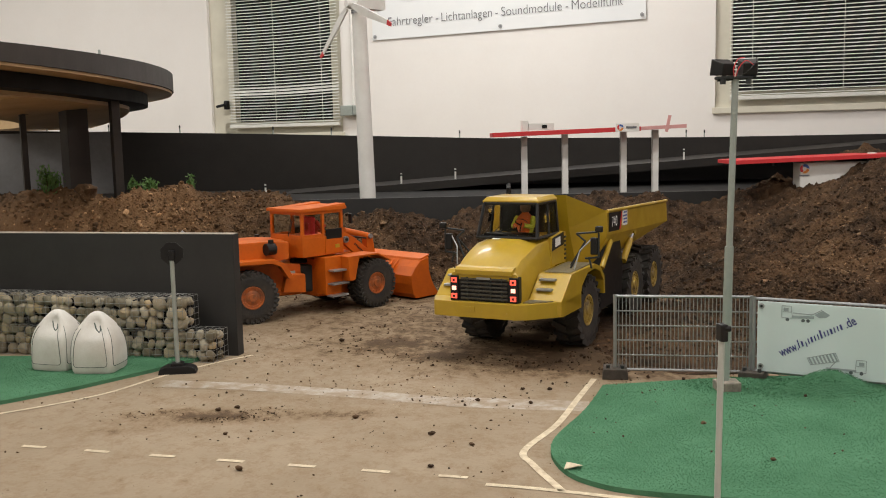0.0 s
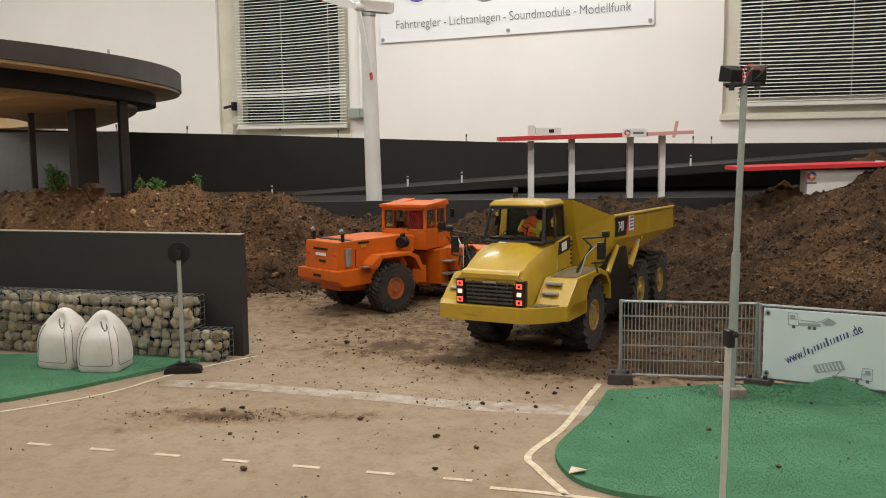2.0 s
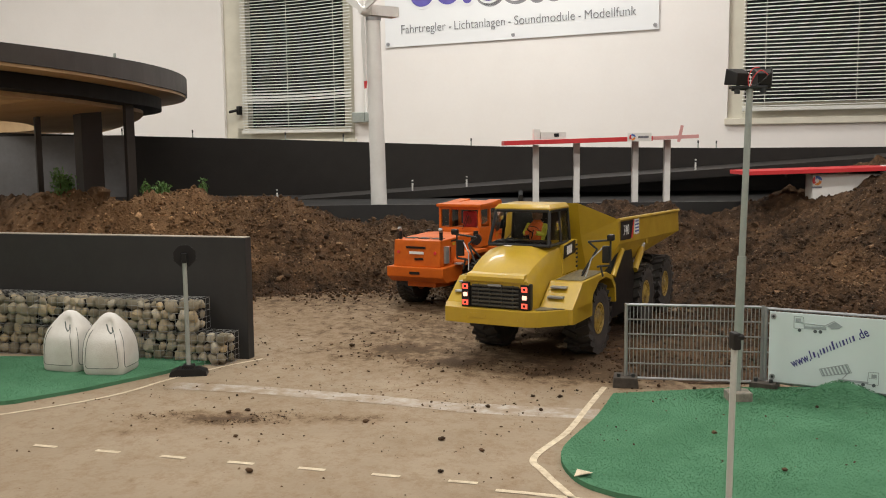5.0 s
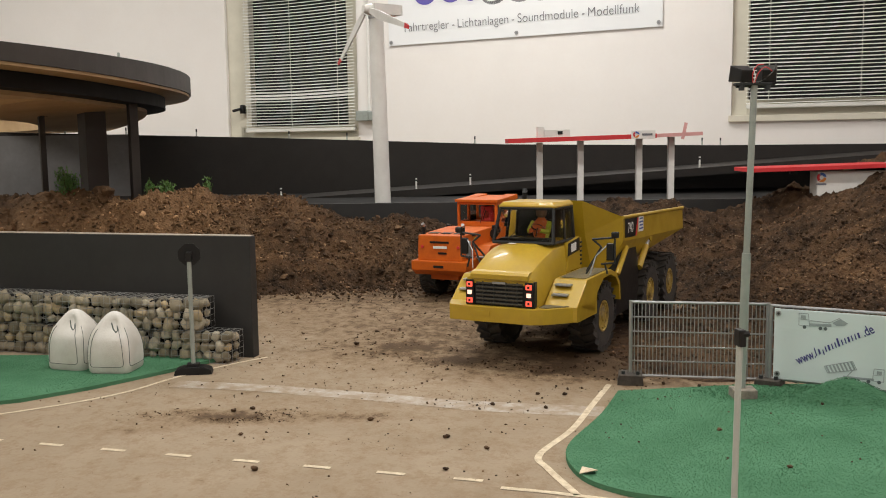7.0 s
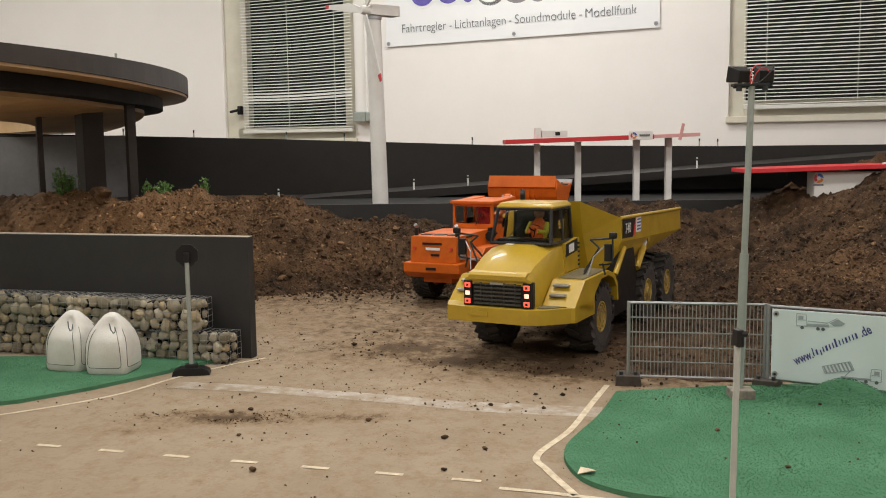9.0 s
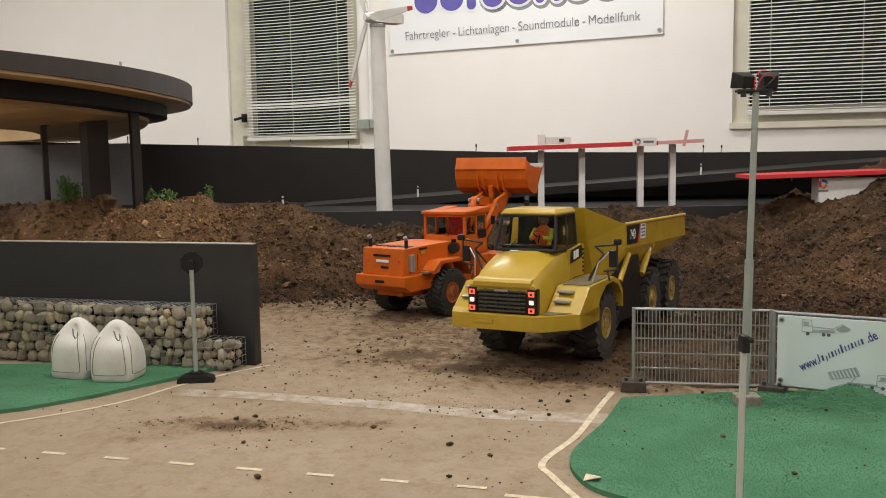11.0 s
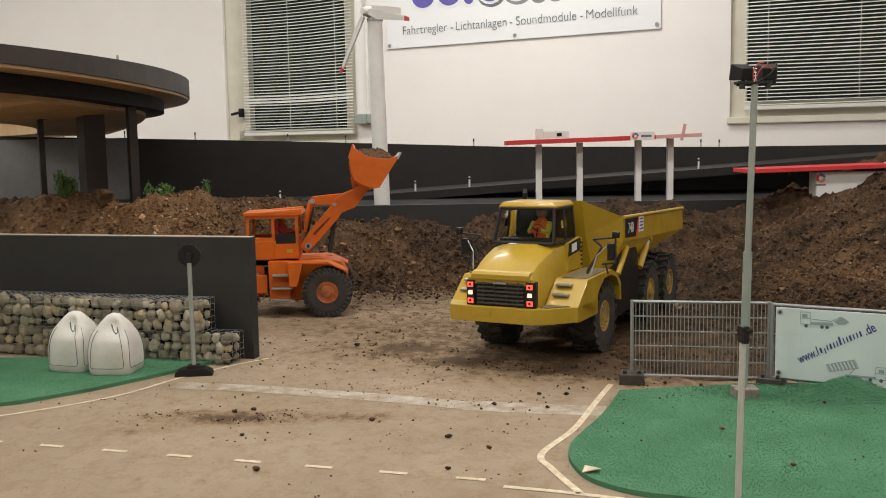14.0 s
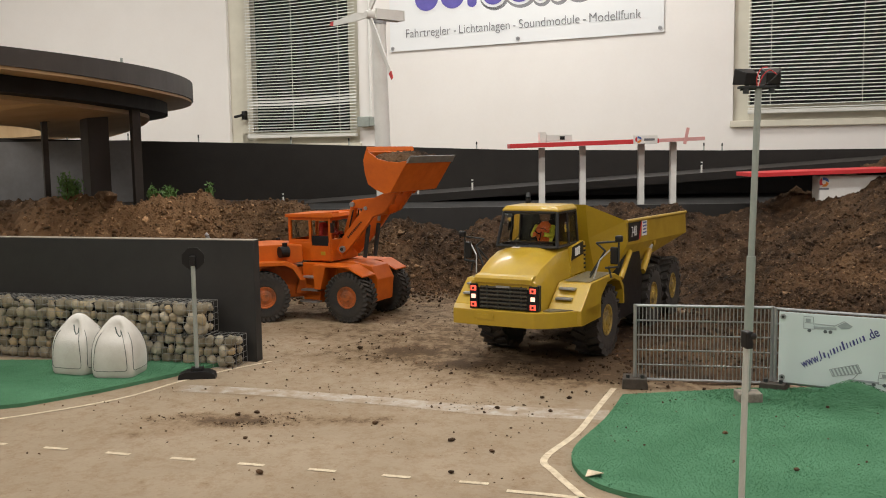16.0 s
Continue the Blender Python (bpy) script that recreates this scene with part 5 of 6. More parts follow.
def banner():
    t = thing("banner", "white vinyl banner with grey lettering on the wall", "banner", WF)
    bm = quad_plate([(-0.375, -0.006, 0.903), (1.078, -0.006, 0.922), (1.078, -0.006, 1.42), (-0.375, -0.006, 1.40)], 0.003)
    part("sheet", bm, "banner_white", t)
    c, ang = Vector((0.345, -0.012, 1.003)), math.atan2(0.022, 1.25)
    M_text = Matrix.Translation(c) @ Matrix.Rotation(-ang, 4, "Y") @ Matrix.Rotation(radians(90), 4, "X")
    words = [(w, text_mesh(w, 0.0655, 0.0005)) for w in ("Fahrtregler", "-", "Lichtanlagen", "-", "Soundmodule", "-", "Modellfunk")]
    spans = [(min(v.co.x for v in me.vertices), max(v.co.x for v in me.vertices)) for w, me in words]
    gap = 0.0215
    total = sum(q - p for p, q in spans) + gap * (len(spans) - 1)
    k = 1.247 / total
    x = -total / 2
    for (w, me), (p, q) in zip(words, spans):
        me.materials.clear()
        me.materials.append(M["ink_grey"])
        o = new("lettering", me)
        o.parent = t
        o.matrix_basis = M_text @ Matrix.Diagonal((k, 1, 1, 1)) @ Matrix.Translation((x - p, 0, 0))
        x += q - p + gap
    # the large mark above is drawn as plain rounded shapes
    def foot(u, w, z0, grow):
        """The round foot of a tall shape, wider by grow on all sides."""
        h = w / 2 + grow
        pts = [(u + w / 2 + h * math.cos(a), z0 + w / 2 + h * 0.92 * math.sin(a)) for a in np.linspace(math.pi, 2 * math.pi, 15)]
        return pts + [(u + w + grow, z0 + 0.24), (u - grow, z0 + 0.24)]
    u = -0.225
    for k, (w, skip) in enumerate(((0.135, 0.012), (0.135, 0.014), (0.055, 0.030), (0.120, 0.014), (0.135, 0.016), (0.052, 0.036), (0.052, 0.018), (0.125, 0.016), (0.13, 0.016))):
        z0 = 1.098 + 0.017 * (u + 0.225)
        for name, grow, mat, y in (("mark_shadow", 0.021, "mark_grey", -0.0075), ("mark_edge", 0.012, "banner_white", -0.0095), ("mark", -0.002, "ink_violet", -0.0115)):
            dx, dz = (0.006, -0.008) if name == "mark_shadow" else (0, 0)
            part(name, prism([(a + dx, b + dz) for a, b in foot(u, w, z0, grow)], "y", y - 0.0012 - 0.0001 * k, y), mat, t)
        u += w + skip
    for u, z in ((-0.360, 0.920), (0.345, 0.933), (1.06, 0.942)):
        part("eyelet", tube((u, -0.0135, z), (u, -0.006, z), 0.010, 14), "steel", t)
        part("eyelet_hole", tube((u, -0.0142, z), (u, -0.0136, z), 0.005, 12), "mark_grey", t)


M["banner_white"] = material("banner_white", (0.80, 0.81, 0.82), 0.4, dark=(0.72, 0.73, 0.75), scale=3, amount=0.5)
M["mark_grey"] = material("mark_grey", (0.26, 0.26, 0.28), 0.6, scale=30)
M["ink_grey"] = material("ink_grey", (0.17, 0.17, 0.19), 0.6, scale=30)
M["ink_violet"] = material("ink_violet", (0.12, 0.10, 0.42), 0.5, scale=30)
banner()


def socket_box():
    t = thing("socket_box", "small grey wall socket box with a cable pipe", "socket", WF)
    part("box", box((-0.528, -0.025, 0.535), (0.075, 0.05, 0.055), 0.004), "grey_pole", t)
    part("box", box((-0.466, -0.025, 0.535), (0.045, 0.05, 0.05), 0.004), "grey_pole", t)
    part("pipe", tube((-0.500, -0.012, 0.565), (-0.500, -0.012, 1.9), 0.008, 10), "white", t)


socket_box()


# ---- red canopies of the model filling station ----
M["pale_red"] = material("pale_red", (0.66, 0.36, 0.34), 0.5, dark=(0.6, 0.28, 0.27), scale=20)
M["logo_blue"] = material("logo_blue", (0.06, 0.14, 0.45), 0.5)
M["logo_orange"] = material("logo_orange", (0.8, 0.28, 0.05), 0.5)


def round_mark(parent, c, r):
    """A round three-coloured mark on a face turned to -y."""
    for k, mm in enumerate(("logo_blue", "red", "logo_orange")):
        bm = bmesh.new()
        ring = []
        for i in range(9):
            a = 2 * math.pi * (k / 3 + i / 27)
            ring.append((c[0] + r * math.cos(a), c[2] + r * math.sin(a)))
        for i in range(8, -1, -1):
            a = 2 * math.pi * (k / 3 + i / 27)
            ring.append((c[0] + r * 0.45 * math.cos(a + 0.5), c[2] + r * 0.45 * math.sin(a + 0.5)))
        add_prism(bm, ring, "y", c[1] - 0.001, c[1])
        part("mark", bm, mm, parent)


def station_one():
    t = thing("station_canopy", "long red model filling station canopy on white posts", "canopy", kind="")
    part("roof", prism([(0.172, 0.375), (0.172, 0.390), (0.662, 0.401), (0.662, 0.386)], "y", 3.12, 3.30, 0.001), "red", t)
    part("roof_end", prism([(0.663, 0.388), (0.663, 0.400), (0.815, 0.405), (0.815, 0.393)], "y", 3.125, 3.295, 0.001), "pale_red", t)
    for x, z in ((0.283, 0.376), (0.421, 0.380), (0.619, 0.385), (0.727, 0.389)):
        part("post", box((x, 3.2, (z + 0.172) / 2), (0.020, 0.024, z - 0.172), 0.0015), "white", t)
    sg = part("sign", box((0.616, 3.112, 0.398), (0.078, 0.008, 0.028), 0.001), "white", t, "white sign with a round coloured mark")
    round_mark(sg, (0.592, 3.108, 0.398), 0.0105)
    part("sign_bar", box((0.628, 3.1075, 0.398), (0.034, 0.001, 0.007)), "ink_grey", sg)
    u = part("roof_unit", box((0.335, 3.16, 0.4075), (0.085, 0.06, 0.022), 0.001), "white", t, "white boxy roof unit")
    part("vent", box((0.345, 3.1295, 0.4075), (0.016, 0.002, 0.011)), "black", u)
    part("roof_unit", box((0.281, 3.16, 0.410), (0.020, 0.06, 0.036), 0.001), "white", t)
    part("flag", box((0.752, 3.12, 0.408), (0.010, 0.004, 0.055), 0, Matrix.Translation((0.752, 0, 0.408)) @ Matrix.Rotation(radians(12), 4, "Y") @ Matrix.Translation((-0.752, 0, -0.408))), "pale_red", t)


def station_two():
    t = thing("station_canopy", "red model filling station roof over a white kiosk", "canopy")
    part("roof", prism([(0.87, 0.280), (0.87, 0.292), (1.75, 0.312), (1.75, 0.300)], "y", 2.775, 2.96, 0.001), "red", t)
    k = part("kiosk", box((1.42, 2.83, 0.225), (0.70, 0.06, 0.11), 0.002), "white", t, "white kiosk wall with a round mark")
    round_mark(k, (1.082, 2.799, 0.262), 0.014)
    part("sign_bar", box((1.082, 2.7995, 0.242), (0.030, 0.001, 0.005)), "ink_grey", k)
    part("bracket", box((1.045, 2.93, 0.276), (0.02, 0.02, 0.016), 0.001), "dark_frame", t)
    for x in (1.3, 1.6):
        part("post", box((x, 2.84, 0.16), (0.02, 0.02, 0.29), 0.001), "white", t)


station_one()
station_two()


# ---- road edge posts ----
def edge_post():
    t = thing("edge_post", "small white road edge post with a black band", "post", group="road edge posts")
    part("shaft", tube((0, 0, 0), (0, 0, 0.030), 0.0035, 8), "white", t)
    part("band", tube((0, 0, 0.0302), (0, 0, 0.037), 0.0036, 8), "black", t)
    part("cap", tube((0, 0, 0.0372), (0, 0, 0.042), 0.0035, 8), "white", t)
    return t


ep = edge_post()
ep.matrix_basis = pose(-0.156, 3.66, 0.203)
for x, y, z in ((0.055, 3.66, 0.216), (-0.619, 3.3, 0.188), (0.944, 3.66, 0.272)):
    copy_thing(ep, pose(x, y, z))


def dark_post():
    t = thing("edge_post", "thin dark road edge post on the board wall", "post", group="road edge posts on the wall")
    part("shaft", tube((0, 0, 0), (0, 0, 0.020), 0.0030, 8), "grey_pole", t)
    part("band", tube((0, 0, 0.0202), (0, 0, 0.033), 0.0032, 8), "dark_frame", t)
    return t


dp = dark_post()
dp.matrix_basis = pose(0.081, 4.0, 0.374)
for x, z in ((1.041, 0.355), (1.118, 0.353), (-0.707, 0.407), (-0.461, 0.397), (-1.101, 0.421), (-1.401, 0.431), (-1.662, 0.440)):
    copy_thing(dp, pose(x, 4.0, z))


# ---- plants and boulder behind the bank ----
M["leaf"] = material("leaf", (0.115, 0.225, 0.045), 0.6, dark=(0.030, 0.080, 0.016), scale=60, amount=0.8)


def bush(x, y, z, h, w, n, seed):
    rnd = random.Random(seed)
    t = thing("shrub", "small green model shrub behind the soil bank", "shrub", pose(x, y, z), group="shrubs behind the bank")
    bm = bmesh.new()
    tips = []
    for k in range(7):
        a = rnd.uniform(0, 6.28)
        e = Vector((w * 0.7 * math.cos(a) * rnd.uniform(0.2, 1), w * 0.7 * math.sin(a) * rnd.uniform(0.2, 1), h * rnd.uniform(0.6, 0.98)))
        add_tube(bm, (0, 0, -0.01), e, 0.0022, 5, 0.0008)
        tips.append(e)
    part("stem", bm, "soil", t)
    bm = bmesh.new()
    for k in range(n):
        e = rnd.choice(tips) * rnd.uniform(0.25, 1.05)
        p = e + Vector((rnd.gauss(0, w * 0.22), rnd.gauss(0, w * 0.22), rnd.gauss(0, h * 0.07)))
        q = Euler((rnd.uniform(0, 6), rnd.uniform(0, 6), rnd.uniform(0, 6))).to_matrix()
        s = rnd.uniform(0.004, 0.009)
        vs = [bm.verts.new(p + q @ Vector(c) * s) for c in ((-1, 0, 0), (0, -0.45, 0.15), (1, 0, 0), (0, 0.45, 0.15))]
        bm.faces.new(vs)
    part("leaves", bm, "leaf", t, kind="stuff")


bush(-1.195, 2.86, 0.20, 0.122, 0.046, 900, 1)
bush(-0.934, 2.86, 0.20, 0.078, 0.022, 320, 2)
bush(-0.886, 2.86, 0.20, 0.076, 0.034, 480, 3)
bush(-0.766, 2.86, 0.20, 0.080, 0.022, 300, 4)


def lump_mesh(seed, r=1.0, sub=2, rough=0.35, sq=(1, 1, 1)):
    bm = bmesh.new()
    bmesh.ops.create_icosphere(bm, subdivisions=sub, radius=1.0)
    for v in bm.verts:
        k = 1 + rough * noise.noise(v.co * 1.4 + Vector((seed * 7.3, seed, 0))) + rough * 0.4 * noise.noise(v.co * 3.7 + Vector((seed, 0, 3)))
        v.co = Vector((v.co.x * sq[0], v.co.y * sq[1], v.co.z * sq[2])) * k * r
    return bm


b = solo("boulder", lump_mesh(3, 0.027, 3, 0.75), "clod", "rough brown boulder lying on the bank", "boulder", smooth=50)
b.matrix_basis = pose(-1.035, 2.74, 0.245)


# ---- stone baskets ----
STONES = [finish(lump_mesh(i + 11, 1.0, 2, 0.42, (1.0, 0.8, 0.82)), "stone", "stone", 60) for i in range(8)]


def stone_material():
    m = M["stone"]
    nt = m.node_tree
    mix = next(n for n in nt.nodes if n.type == "MIX")
    info = nt.nodes.new("ShaderNodeObjectInfo")
    ramp = nt.nodes.new("ShaderNodeValToRGB")
    ramp.color_ramp.elements[0].color = (0.17, 0.15, 0.10, 1)
    ramp.color_ramp.elements[1].color = (0.56, 0.42, 0.23, 1)
    e = ramp.color_ramp.elements.new(0.4)
    e.color = (0.36, 0.30, 0.20, 1)
    e = ramp.color_ramp.elements.new(0.7)
    e.color = (0.50, 0.45, 0.34, 1)
    nt.links.new(info.outputs["Random"], ramp.inputs["Fac"])
    nt.links.new(ramp.outputs["Color"], mix.inputs["A"])


stone_material()


M["wire_dark"] = material("wire_dark", (0.32, 0.32, 0.31), 0.5, 0.6, scale=60)


def gabion(x, z, length, seed, depth=0.056, h=0.056):
    """A wire basket of stones; x runs along the dividing wall, -y is its front."""
    rnd = random.Random(seed)
    m = WALL_M @ Matrix.Translation((x, 0.002, z))
    t = thing("stone_basket", "wire basket filled with grey and tan stones", "gabion", m, group="stone baskets along the wall")
    # after the wall's own turn its front lies on +y
    w = bmesh.new()
    step = 0.0125
    n = max(2, round(length / step))
    for i in range(n + 1):
        u = length * i / n
        add_tube(w, (u, depth, 0.001), (u, depth, h), 0.0004, 4, None, False)
        add_tube(w, (u, 0.002, h), (u, depth, h), 0.0004, 4, None, False)
    for k in range(6):
        zz = 0.001 + (h - 0.001) * k / 5
        add_tube(w, (0, depth, zz), (length, depth, zz), 0.0004, 4, None, False)
        for u in (0, length):
            add_tube(w, (u, 0.002, zz), (u, depth, zz), 0.0004, 4, None, False)
    for k in range(5):
        yy = 0.002 + (depth - 0.002) * k / 4
        add_tube(w, (0, yy, h), (length, yy, h), 0.0004, 4, None, False)
        for u in (0, length):
            add_tube(w, (u, yy, 0.001), (u, yy, h), 0.0004, 4, None, False)
    part("wire_mesh", w, "wire_dark", t, "thin galvanised wire mesh")
    # a near-black box paints the shade in the gaps between stones
    part("core", box((length / 2, depth * 0.40, h * 0.46), (length * 0.92, depth * 0.6, h * 0.84), 0.006), "shade_black", t, "near-black filler standing in for the shade between the stones", kind="stuff")
    for row in range(3):
        u = rnd.uniform(0.006, 0.011)
        while u < length - 0.004:
            s = rnd.choice((0.0072, 0.0088, 0.0098, 0.0112, 0.0122))
            o = new("stone", rnd.choice(STONES))
            o.parent = t
            o.matrix_basis = Matrix.Translation((u, depth - 0.0085 + rnd.uniform(-0.005, 0.001), 0.0105 + 0.0172 * row + rnd.uniform(-0.0025, 0.0025))) @ Euler((rnd.uniform(-0.5, 0.5), rnd.uniform(0, 6.3), rnd.uniform(-0.5, 0.5))).to_matrix().to_4x4() @ Matrix.Diagonal((s * 1.15, s, s * 1.1, 1))
            u += s * rnd.uniform(1.7, 2.05)
    for k in range(int(length / 0.017)):
        s = rnd.uniform(0.008, 0.011)
        o = new("stone", rnd.choice(STONES))
        o.parent = t
        o.matrix_basis = Matrix.Translation((0.009 + 0.017 * k, depth * rnd.uniform(0.3, 0.6), h - 0.010)) @ Euler((rnd.uniform(0, 6), 0, rnd.uniform(0, 6))).to_matrix().to_4x4() @ Matrix.Diagonal((s, s, s, 1))
    for k in range(3):
        for end in (0.008, length - 0.008):
            s = 0.009
            o = new("stone", rnd.choice(STONES))
            o.parent = t
            o.matrix_basis = Matrix.Translation((end, depth * 0.35, 0.010 + 0.017 * k)) @ Euler((rnd.uniform(0, 6), 0, rnd.uniform(0, 6))).to_matrix().to_4x4() @ Matrix.Diagonal((s, s, s, 1))


for i in range(4):
    gabion(0.017 + 0.166 * i, 0.0, 0.162, 20 + i, h=0.053)
for i in range(4):
    gabion(0.072 + 0.166 * i, 0.0555, 0.162, 40 + i)


# ---- bulk bags ----
def bulk_bag(x, y, rz, seed, label):
    t = thing("bulk_bag", label, "bulk bag", pose(x, y, 0.006, 0, 0, rz), group="white bulk bags")
    prof = [(0, 0.0341), (0.004, 0.0364), (0.018, 0.0378), (0.038, 0.0375), (0.055, 0.0359), (0.068, 0.0319), (0.08, 0.0246), (0.09, 0.0164), (0.097, 0.0091), (0.0985, 0.0046)]
    zs, rs = [p[0] for p in prof], [p[1] for p in prof]

    def skin(a, z):
        """A point of the sack's skin: square below, pinched to a ridge with four tucks above."""
        k = z / 0.0985
        rr = float(np.interp(z, zs, rs))
        c, q = math.cos(a), math.sin(a)
        e = 2 / (6.5 - 4.0 * k)
        px, py = math.copysign(abs(c) ** e, c) * rr, math.copysign(abs(q) ** e, q) * rr * 0.94
        tuck = 1 - 0.16 * max(0.0, k - 0.45) * (0.5 + 0.5 * math.cos(4 * a))
        f = 1 + 0.03 * noise.noise(Vector((px * 40 + seed, py * 40, z * 25)))
        dent = 0.010 * max(0, 1 - ((z - 0.076) / 0.016) ** 2) * max(0, math.cos(a + 1.15)) ** 6
        return Vector((px * f * tuck - dent * c, py * f * tuck - dent * q, z))

    bm = bmesh.new()
    N = 48
    levels = [0.0, 0.004, 0.012, 0.022, 0.032, 0.042, 0.052, 0.060, 0.068, 0.075, 0.081, 0.087, 0.092, 0.096, 0.0985]
    rings = [[bm.verts.new(skin(2 * math.pi * i / N, z)) for i in range(N)] for z in levels]
    for p, q in zip(rings, rings[1:]):
        for i in range(N):
            bm.faces.new((p[i], p[(i + 1) % N], q[(i + 1) % N], q[i]))
    bm.faces.new(rings[0][::-1])
    bm.faces.new(rings[-1])
    body = part("sack", bm, "bag", t, smooth=50)
    # a dark piped seam runs round each face
    for a0 in (-90, 0, 180):
        way = [(-27, 0.074 - 0.0565 * k / 8) for k in range(9)] + [(-24, 0.0135), (-16, 0.0115), (0, 0.011), (16, 0.0115), (24, 0.0135)] + [(27, 0.0175 + 0.0565 * k / 8) for k in range(9)]
        sb = bmesh.new()
        pts = []
        for d, z in way:
            p = skin(radians(a0 + d), z)
            pts.append(p + Vector((p.x, p.y, 0)).normalized() * 0.0004)
        for p, q in zip(pts, pts[1:]):
            add_tube(sb, p, q, 0.00048, 5, None, False)
        part("seam", sb, "seam", body, "dark printed seam line")
    lp = bmesh.new()
    pts = [skin(radians(d), z) for d, z in ((-88, 0.082), (-84, 0.072), (-76, 0.067), (-68, 0.070), (-65, 0.077))]
    for p, q in zip(pts, pts[1:]):
        add_tube(lp, p, q, 0.0010, 6)
    part("loop", lp, "seam", t, "folded dark carrying loop")
    return t


M["seam"] = material("seam", (0.10, 0.12, 0.11), 0.7)
bulk_bag(-0.657, 1.570, -18, 2, "dusty white bulk bag standing on green turf")
bulk_bag(-0.580, 1.543, -6, 9, "white bulk bag with dark seams on green turf")


# ---- stop sign seen from behind, second sign, lamp mast ----
def sign_post(x, y, turn, label):
    t = thing("road_sign", label, "road sign", pose(x, y, 0, 0, 0, turn), group="model road signs")
    ft = bmesh.new()
    add_prism(ft, [(-0.031, 0.0), (0.031, 0.0), (0.029, 0.008), (0.018, 0.013), (-0.018, 0.013), (-0.029, 0.008)], "y", -0.013, 0.013, 0.0012)
    part("foot", ft, "black", t, "black rubber foot")
    part("foot_block", box((0, 0, 0.015), (0.020, 0.018, 0.006), 0.001), "black", t)
    part("pole", tube((0, 0, 0.012), (0, 0, 0.195), 0.0036, 14), "grey_pole" if turn > -1 else "white", t, smooth=40)
    oc = [(0.0195 * math.cos(radians(22.5 + 45 * i)), 0.200 + 0.0195 * math.sin(radians(22.5 + 45 * i))) for i in range(8)]
    part("plate", prism(oc, "y", 0.0037, 0.0056, 0.0004), "black", t, "black back of an octagonal plate")
    part("clamp", box((0, -0.001, 0.197), (0.009, 0.009, 0.016), 0.001), "black", t)
    return t


s1 = sign_post(-0.446, 1.53, 8, "model stop sign seen from its black back on a black foot")


def thin_pole():
    t = thing("marker_pole", "thin pale pole with a small black clamp on top", "pole", pose(0.2615, 0.878, 0, 0, 0, 12))
    part("foot", prism([(-0.031, 0.0), (0.031, 0.0), (0.029, 0.008), (0.018, 0.013), (-0.018, 0.013), (-0.029, 0.008)], "y", -0.013, 0.013, 0.0012), "black", t, "black rubber foot")
    part("shaft", tube((0, 0, 0.012), (0.0025, 0, 0.182), 0.0031, 14), "pole_white", t, smooth=40)
    part("clamp", box((0.003, 0, 0.189), (0.0075, 0.012, 0.017), 0.002), "black", t)
    part("knob", tube((0.003, -0.004, 0.193), (0.009, -0.004, 0.193), 0.003, 10), "black", t)


M["pole_white"] = material("pole_white", (0.50, 0.52, 0.49), 0.35, 0.2, dark=(0.42, 0.43, 0.40), scale=30, amount=0.6)
thin_pole()


